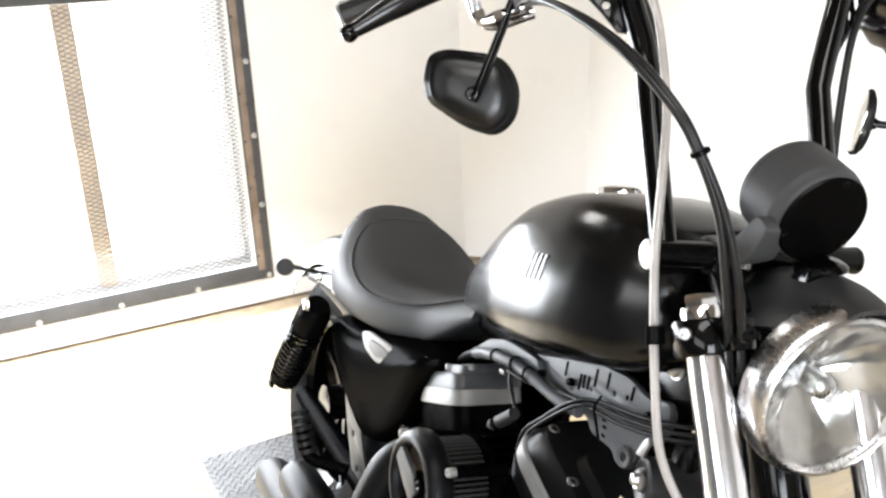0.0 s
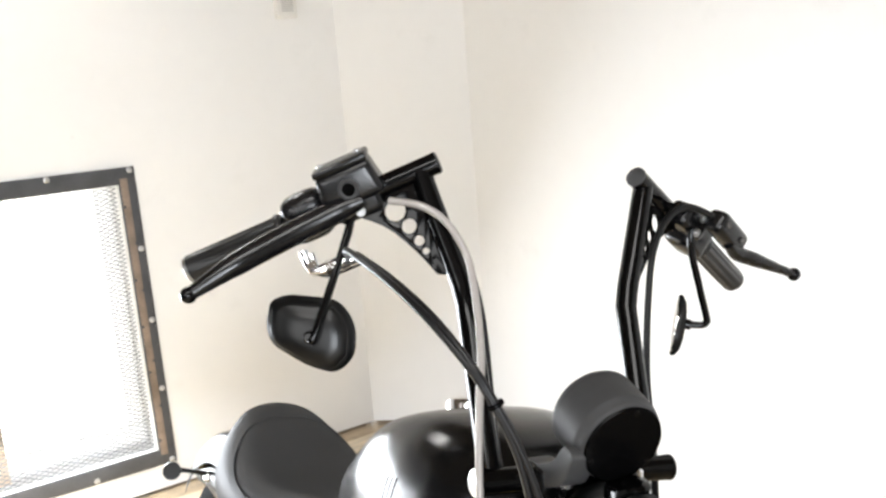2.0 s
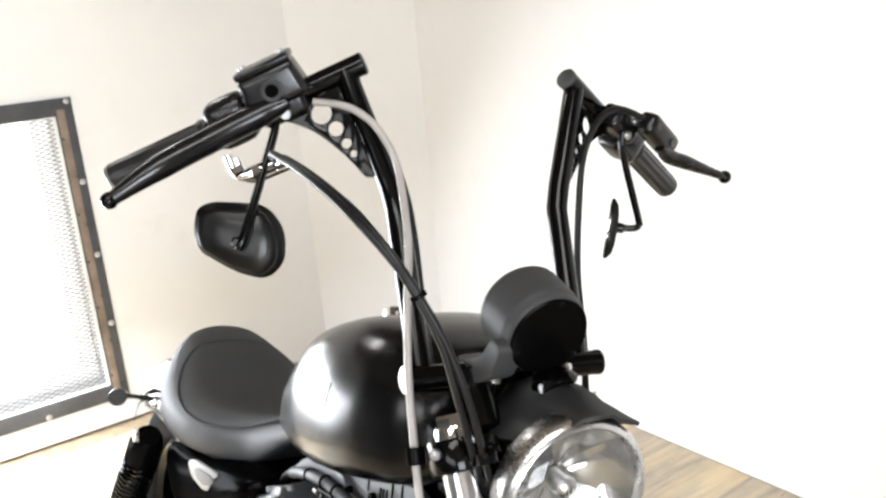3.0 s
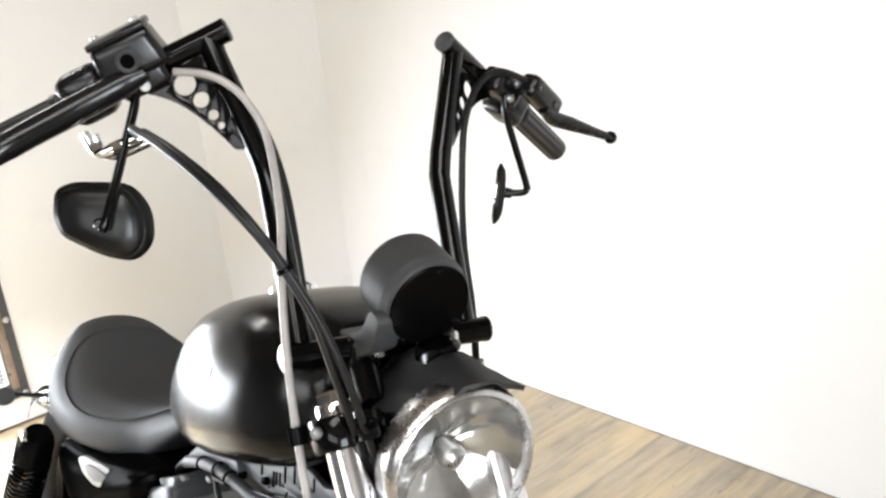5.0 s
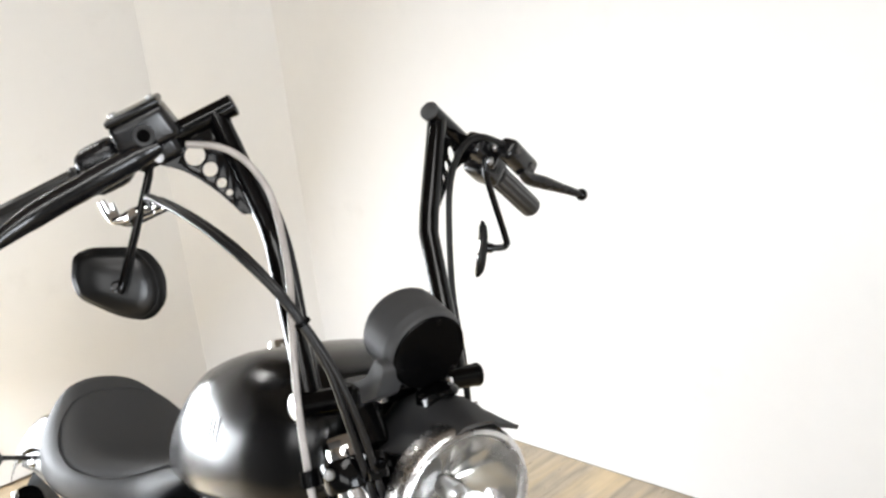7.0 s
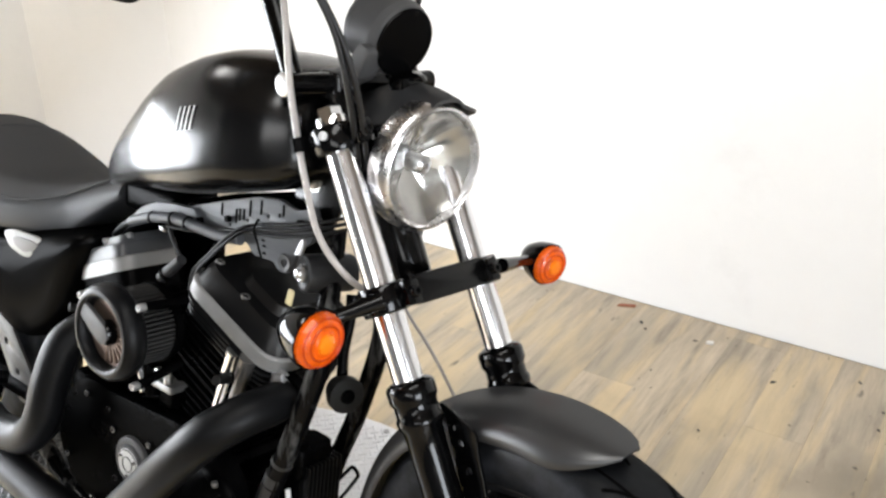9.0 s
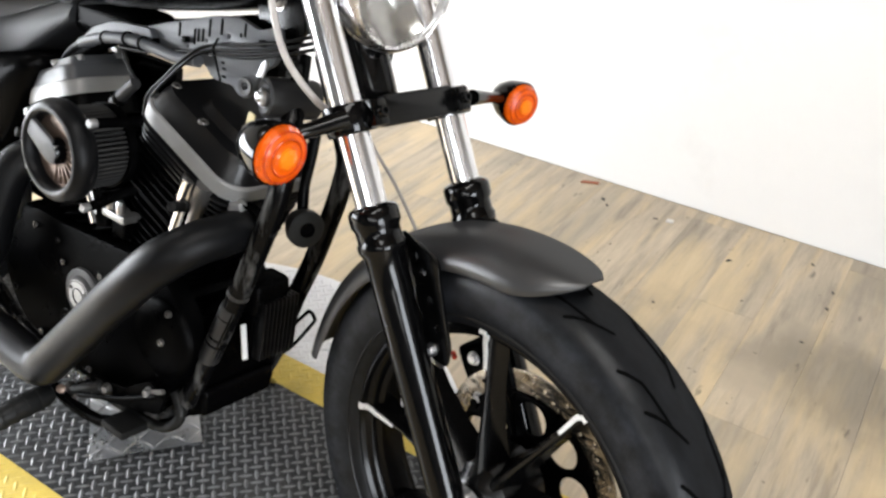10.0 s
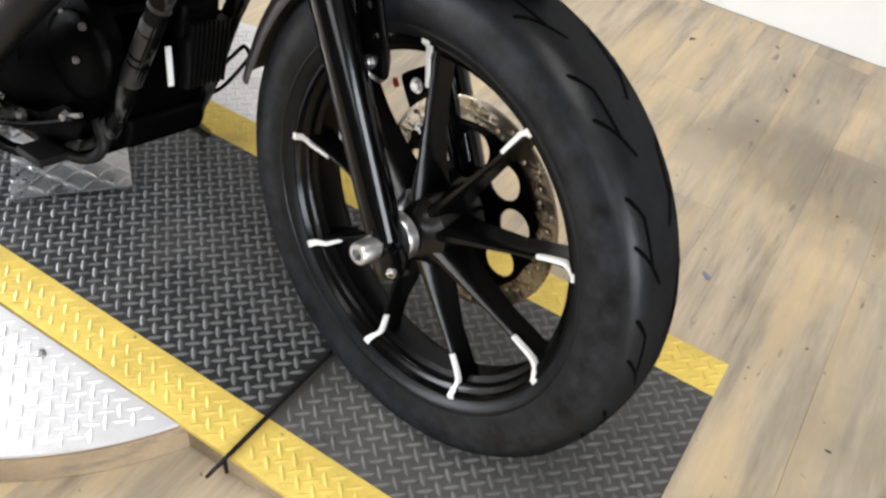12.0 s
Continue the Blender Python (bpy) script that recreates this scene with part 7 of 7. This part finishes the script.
def under_tank():
    # wiring caddy: grey plastic panel with clips, slots and a round eye
    ol = rounded([(-0.720, 0.772), (-0.698, 0.779), (-0.637, 0.800), (-0.586, 0.816), (-0.549, 0.827), (-0.505, 0.833), (-0.470, 0.824), (-0.433, 0.837), (-0.428, 0.814), (-0.437, 0.788), (-0.463, 0.772), (-0.468, 0.749), (-0.480, 0.731), (-0.499, 0.731), (-0.508, 0.742), (-0.554, 0.741), (-0.568, 0.756), (-0.620, 0.752), (-0.703, 0.750)], 0.008)
    cad = part("wiring_caddy", pierced(ol, [(-0.481, 0.747, 0.008), (-0.526, 0.805, 0.005), (-0.609, 0.773, 0.0045), (-0.570, 0.789, 0.004)], 0.010, frame_xz(-0.066), 0.002), CADDY, bike, "dark grey plastic wiring panel")
    part("caddy_eye", lathe([(0, 0.0085), (0.005, 0.0135), (0.007, 0.012), (0.006, 0.006)], (-0.481, -0.070, 0.747), (0, -1, 0), 20, None, True), HOUSING, cad)
    arm = rounded([(-0.850, 0.728), (-0.818, 0.754), (-0.776, 0.771), (-0.739, 0.777), (-0.682, 0.781), (-0.674, 0.768), (-0.746, 0.752), (-0.79, 0.742), (-0.835, 0.716)], 0.006)
    part("caddy_arm", slab(arm, 0.012, frame_xz(-0.076), 0.003), CADDY, cad, "pale grey end of the wiring panel")
    for x, z, h in ((-0.595, 0.789, 0.022), (-0.587, 0.793, 0.018), (-0.578, 0.795, 0.018), (-0.565, 0.808, 0.024), (-0.541, 0.815, 0.022), (-0.502, 0.812, 0.006), (-0.494, 0.821, 0.018), (-0.628, 0.792, 0.020), (-0.692, 0.772, 0.014)):
        part("caddy_slot", box((0.0032, 0.004, h), (x, -0.0705, z), 0.001), GROOVE, cad)
    for x, z in ((-0.533, 0.767), (-0.530, 0.759), (-0.529, 0.748)):
        part("caddy_slot", box((0.007, 0.004, 0.0035), (x, -0.0705, z), 0.001), GROOVE, cad)
    for x, z in ((-0.675, 0.764), (-0.609, 0.782), (-0.455, 0.812)):
        part("caddy_clip", box((0.009, 0.010, 0.009), (x, -0.075, z), 0.002), PLASTIC, cad)
    # corrugated sleeve along the lower edge, held by thin ties
    way = spline([V(-0.921, -0.070, 0.663), V(-0.883, -0.080, 0.697), V(-0.835, -0.088, 0.725), V(-0.781, -0.090, 0.745), V(-0.723, -0.088, 0.756), V(-0.673, -0.086, 0.757), V(-0.618, -0.084, 0.755), V(-0.570, -0.082, 0.760)], 22)
    part("wiring_sleeve", tube(way[:44], 0.0060, 12, 1, smooth=False), LEAD, bike, "black cloth-covered loom end")
    part("wiring_sleeve", tube(way[43:], [0.0088 if k % 2 else 0.0082 for k in range(len(way) - 43)], 14, 1, smooth=False), CADDY, bike, "grey corrugated wiring sleeve")
    for x, z in ((-0.775, 0.746), (-0.722, 0.757), (-0.685, 0.758)):
        part("loom_tie", lathe([(-0.0016, 0.0085), (-0.0016, 0.0110), (0.0016, 0.0110), (0.0016, 0.0085)], (x, -0.089, z), (1, 0, 0.2), 16, None, True), GROOVE, bike, "black tie round the loom")
    # three thin leads along the panel, two of them dropping behind the front rocker box
    for k, dz in enumerate((0.0, 0.0085, -0.0085)):
        run = [V(-0.365, -0.070, 0.834 + dz), V(-0.411, -0.080, 0.816 + dz), V(-0.476, -0.084, 0.797 + dz), V(-0.535, -0.084, 0.785 + dz * 0.8)]
        if k < 2:
            run += [V(-0.565, -0.090, 0.772 + dz * 0.8), V(-0.589 - dz * 0.6, -0.094, 0.752 + dz * 0.4), V(-0.620 - dz * 0.8, -0.096, 0.722), V(-0.648 - dz, -0.098, 0.690), V(-0.660 - dz, -0.095, 0.655)]
        else:
            run += [V(-0.600, -0.082, 0.768), V(-0.680, -0.088, 0.748), V(-0.735, -0.092, 0.742)]
        part("spark_plug_lead", tube(run, 0.0027, 10, 6), LEAD, bike, "thin black lead")
    part("lead_clip", tube([V(-0.527, -0.088, 0.803), V(-0.529, -0.094, 0.788), V(-0.530, -0.086, 0.768), V(-0.530, -0.076, 0.742)], 0.0018, 8, 5), GROOVE, bike, "thin black wire clip")
    for run in ([V(-0.732, -0.090, 0.742), V(-0.716, -0.094, 0.724), V(-0.690, -0.096, 0.704)], [V(-0.732, -0.090, 0.742), V(-0.722, -0.086, 0.716), V(-0.716, -0.080, 0.690)]):
        part("sensor_lead", tube(run, 0.0028, 8, 6), LEAD, bike, "short black sensor lead")
    part("lead_clip", box((0.014, 0.010, 0.007), (-0.742, -0.092, 0.736), 0.002), WORNSTEEL, bike, "small metal clip on the loom")
    # ignition switch
    sw = part("ignition_switch", lathe([(-0.075, 0.0), (-0.075, 0.026), (-0.071, 0.0275), (-0.006, 0.0275), (0.0, 0.0260), (0.002, 0.0225), (0.0, 0.0200), (-0.003, 0.0)], (-0.432, -0.085, 0.746), (-0.34, -0.94, 0.04), 30), SWITCH, bike, "black ignition switch with a bright face")
    part("switch_face", lathe([(-0.002, 0.0135), (0.003, 0.0135), (0.006, 0.0105), (0.005, 0.008), (0.011, 0.0065), (0.012, 0.005), (0.012, 0)], (-0.433, -0.085, 0.746), (-0.34, -0.94, 0.04), 12), STEEL, sw, "bright switch face")
    part("switch_bracket", slab(rounded([(-0.012, -0.012), (0.002, -0.010), (0.008, 0.010), (0.003, 0.016), (-0.003, 0.010)], 0.003), 0.004, Matrix.Translation((-0.440, -0.084, 0.780)) @ Matrix.Rotation(radians(90), 4, "X"), 0.001), DULLALU, sw, "bright bracket")
    tg = slab(rounded([(-0.006, -0.012), (0.006, -0.012), (0.006, 0.012), (-0.006, 0.012)], 0.003), 0.002, Matrix.Translation((-0.432, -0.107, 0.715)) @ Matrix.Rotation(radians(12), 4, "Y") @ Matrix.Rotation(radians(90), 4, "X"), 0.0005)
    part("tag", tg, TAG, sw, "pale straw-coloured tag")
    part("plug_boot", tube([V(-0.737, -0.098, 0.656), V(-0.722, -0.099, 0.668), V(-0.704, -0.100, 0.683), V(-0.684, -0.100, 0.701)], [0.0085, 0.0092, 0.0092, 0.0084], 20, 6), BOOT, bike, "dull grey spark plug boot")
    part("plug_collar", lathe([(-0.003, 0.0090), (-0.003, 0.0120), (0.003, 0.0120), (0.004, 0.0090)], (-0.722, -0.099, 0.667), (0.72, 0.0, 0.69), 20, None, True), PLASTIC, bike, "black collar on the plug boot")
    part("top_mount", box((0.125, 0.03, 0.125), (-0.853, 0.065, 0.628), 0.012, None, None, 3), PLASTIC, bike, "black upper engine mount")
    # coil and dark bulk between tank and engine
    part("ignition_coil", box((0.08, 0.07, 0.05), (-0.525, -0.015, 0.755), 0.012, None, None, 3), PLASTIC, bike, "black ignition coil")
    part("air_box", box((0.16, 0.09, 0.06), (-0.85, 0.0, 0.752), 0.02, None, None, 3), PLASTIC, bike, "black electrical box")
    part("battery_tray", box((0.28, 0.17, 0.24), (-1.08, 0.0, 0.55), 0.02, None, None, 3), PLASTIC, bike, "black battery tray")
    # horn and finned regulator in front of the engine
    part("horn_bracket", tube([V(-0.402, -0.016, 0.568), V(-0.408, -0.012, 0.615), V(-0.412, 0.0, 0.66), V(-0.420, 0.01, 0.70)], [0.009, 0.008, 0.008, 0.010], 10, 4), PLASTIC, bike, "black bracket behind the horn")
    part("coil_cover", box((0.050, 0.075, 0.060), (-0.478, 0.0, 0.412), 0.014, None, None, 3), ENGINE, bike, "black cover between the frame tubes")
    hn = part("horn", lathe([(-0.02, 0.0), (-0.02, 0.020), (0.0, 0.028), (0.012, 0.028), (0.014, 0.025), (0.014, 0.0)], (-0.392, -0.022, 0.560), (0.92, -0.35, 0), 30), HORNBLACK, bike, "round black horn")
    part("horn_boss", lathe([(0.013, 0.012), (0.018, 0.010), (0.019, 0)], (-0.392, -0.022, 0.560), (0.92, -0.35, 0), 20), PLASTIC, hn)
    rg = part("regulator", box((0.022, 0.085, 0.105), (-0.474, 0.012, 0.360), 0.004), ENGINE, bike, "black finned voltage regulator")
    for k in range(9):
        part("regulator_fin", box((0.0012, 0.0016, 0.086 - 0.002 * k), (-0.4436, -0.024 + 0.0088 * k, 0.360), 0.0004, None, box((0.024, 0.0030, 0.100), (-0.456, -0.024 + 0.0088 * k, 0.360), 0.0010)), FINS, rg)
    part("regulator_label", box((0.003, 0.010, 0.058), (-0.462, -0.046, 0.345), 0.001, Matrix.Rotation(radians(-12), 4, "Y")), WHITEMARK, rg, "white plate beside the fins")
    part("skid", box((0.05, 0.15, 0.05), (-0.520, -0.01, 0.225), 0.012, None, None, 3), ENGINE, bike, "black lower cross member")
    # side stand and its tab on the far side
    st = part("side_stand", tube([V(-0.60, 0.10, 0.17), V(-0.62, 0.16, 0.125), V(-0.66, 0.24, 0.062)], [0.013, 0.012, 0.011], 14, 5), GLOSS, bike, "lowered black side stand")
    loop = tube([V(-0.560, 0.108, 0.226), V(-0.541, 0.124, 0.262), V(-0.512, 0.146, 0.314), V(-0.504, 0.150, 0.321), V(-0.493, 0.150, 0.314), V(-0.494, 0.148, 0.302), V(-0.521, 0.128, 0.248), V(-0.548, 0.110, 0.220)], 0.0036, 8, 5)
    part("stand_tab", loop, SATIN, st, "looped black tab")
    # rear brake pedal linkage and forward peg hardware below the pipes
    pd = part("brake_pedal", tube([V(-0.60, -0.150, 0.170), V(-0.66, -0.165, 0.150), V(-0.76, -0.17, 0.155), V(-0.90, -0.165, 0.18)], 0.010, 12, 6), PLASTIC, bike, "black brake pedal arm")
    part("pedal_pad", box((0.055, 0.05, 0.014), (-0.585, -0.165, 0.178), 0.004), RUBBER, pd)
    part("brake_spring", tube([V(-0.70 - 0.0028 * k, -0.135 + 0.008 * math.cos(k * 0.9), 0.172 + 0.008 * math.sin(k * 0.9)) for k in range(40)], 0.0022, 6, 1, smooth=False), STEEL, pd)
    # brake control: bracket, pivots, return spring in a rubber boot
    cb = part("control_bracket", slab(rounded([(-0.68, 0.175), (-0.52, 0.225), (-0.505, 0.262), (-0.545, 0.275), (-0.60, 0.235), (-0.69, 0.215)], 0.01), 0.008, frame_xz(-0.152), 0.002), ENGINE, bike, "black brake control bracket")
    for x, z, r in ((-0.641, 0.214, 0.007), (-0.672, 0.196, 0.005), (-0.540, 0.258, 0.006)):
        part("pivot_nut", bolt((x, -0.157, z), (0, -1, 0), r, 0.009), WORNSTEEL, cb, "dull pivot nut")
    part("link_rod", tube([V(-0.520, -0.160, 0.262), V(-0.600, -0.166, 0.220), V(-0.700, -0.170, 0.178)], 0.0045, 10, 5), PLASTIC, cb, "black linkage rod")
    boot = [(0.012 * k, 0.0125 if k % 2 else 0.0095) for k in range(11)]
    part("spring_boot", lathe([(0, 0)] + boot + [(0.125, 0)], (-0.755, -0.158, 0.150), V(0.83, 0, 0.50), 16), RUBBER, cb, "ribbed black rubber boot")
    part("link_clip", box((0.030, 0.006, 0.007), (-0.520, -0.158, 0.268), 0.0015, Matrix.Rotation(radians(-28), 4, "Y")), WORNSTEEL, cb)
    pg = part("rider_peg", tube([V(-0.758, -0.310, 0.140), V(-0.757, -0.300, 0.142), V(-0.752, -0.200, 0.160), V(-0.751, -0.186, 0.163)], [0.012, 0.0195, 0.0195, 0.013], 18, 4, smooth=False), RUBBER, bike, "black rubber foot peg")
    for k in range(5):
        part("peg_ring", lathe([(-0.002, 0.018), (-0.002, 0.0208), (0.002, 0.0208), (0.002, 0.018)], V(-0.7525, -0.210, 0.158) + V(-0.00105, -0.021, -0.0038) * k, (-0.05, -1, -0.18), 24, None, True), RUBBER, pg)
    part("peg_pivot", lathe([(-0.008, 0.0), (-0.008, 0.0075), (0.008, 0.0075), (0.009, 0.005), (0.009, 0.0)], (-0.747, -0.172, 0.167), (0.7, -0.5, 0.5), 14), COPPER, pg, "brownish peg pivot")
    part("peg_clevis", box((0.034, 0.016, 0.014), (-0.730, -0.160, 0.168), 0.004, Matrix.Rotation(radians(15), 4, "Y"), None, 3), WORNSTEEL, pg, "dull peg clevis")
    part("peg_mount", tube([V(-0.722, -0.155, 0.172), V(-0.705, -0.125, 0.180), V(-0.70, -0.09, 0.188)], [0.012, 0.014, 0.016], 14, 4), GLOSS, pg, "black peg mount")


BOOT = material("dull_grey_boot_rubber", (0.018, 0.018, 0.019), 0.55, spec=0.25, vary=0.25, vary_scale=30)
HORNBLACK = material("dusty_black_horn", (0.012, 0.012, 0.0115), 0.6, spec=0.2, vary=0.3, vary_scale=30)
FINS = material("black_fins_with_bright_edges", (0.003, 0.003, 0.0032), 0.30, metal=0.0, spec=0.20, vary=0.3, vary_scale=40)
SWITCH = material("satin_grey_black_casing", (0.016, 0.016, 0.017), 0.4, spec=0.3, vary=0.15, vary_scale=30)
TAG = material("straw_tag", (0.55, 0.47, 0.27), 0.6, vary=0.1)
under_tank()


# ---- floor planks, last ----
PW, PL, GAP = 0.150, 1.22, 0.0003


def plank_mesh(length):
    w, h, c = PW - GAP, 0.012, 0.0005
    bm = bmesh.new()
    lo = [bm.verts.new(p) for p in ((-w / 2, 0, -h), (w / 2, 0, -h), (w / 2, length, -h), (-w / 2, length, -h))]
    mid = [bm.verts.new(p) for p in ((-w / 2, 0, -c), (w / 2, 0, -c), (w / 2, length, -c), (-w / 2, length, -c))]
    hi = [bm.verts.new(p) for p in ((-w / 2 + c, c, 0), (w / 2 - c, c, 0), (w / 2 - c, length - c, 0), (-w / 2 + c, length - c, 0))]
    for a, b in ((lo, mid), (mid, hi)):
        for i in range(4):
            bm.faces.new((a[i], a[(i + 1) % 4], b[(i + 1) % 4], b[i]))
    bm.faces.new(hi)
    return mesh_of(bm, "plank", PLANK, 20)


MESHES = {}
u = 0.10 - PW / 2 - PW * 21
k = 0
while u < FRONT - 0.09:
    v = SIDE - (0.35 + 0.41 * k) % PL - 0.05
    ends = [SIDE - 0.004]
    while ends[-1] > NEAR + 0.01:
        ends.append(max(v, NEAR + 0.004))
        v -= PL
    for a, b in zip(ends, ends[1:]):
        L = round(a - b - GAP, 3)
        if L > 0.03 and u > BACK + PW / 2:
            if L not in MESHES:
                MESHES[L] = plank_mesh(L)
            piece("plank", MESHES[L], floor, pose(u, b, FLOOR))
    u += PW
    k += 1
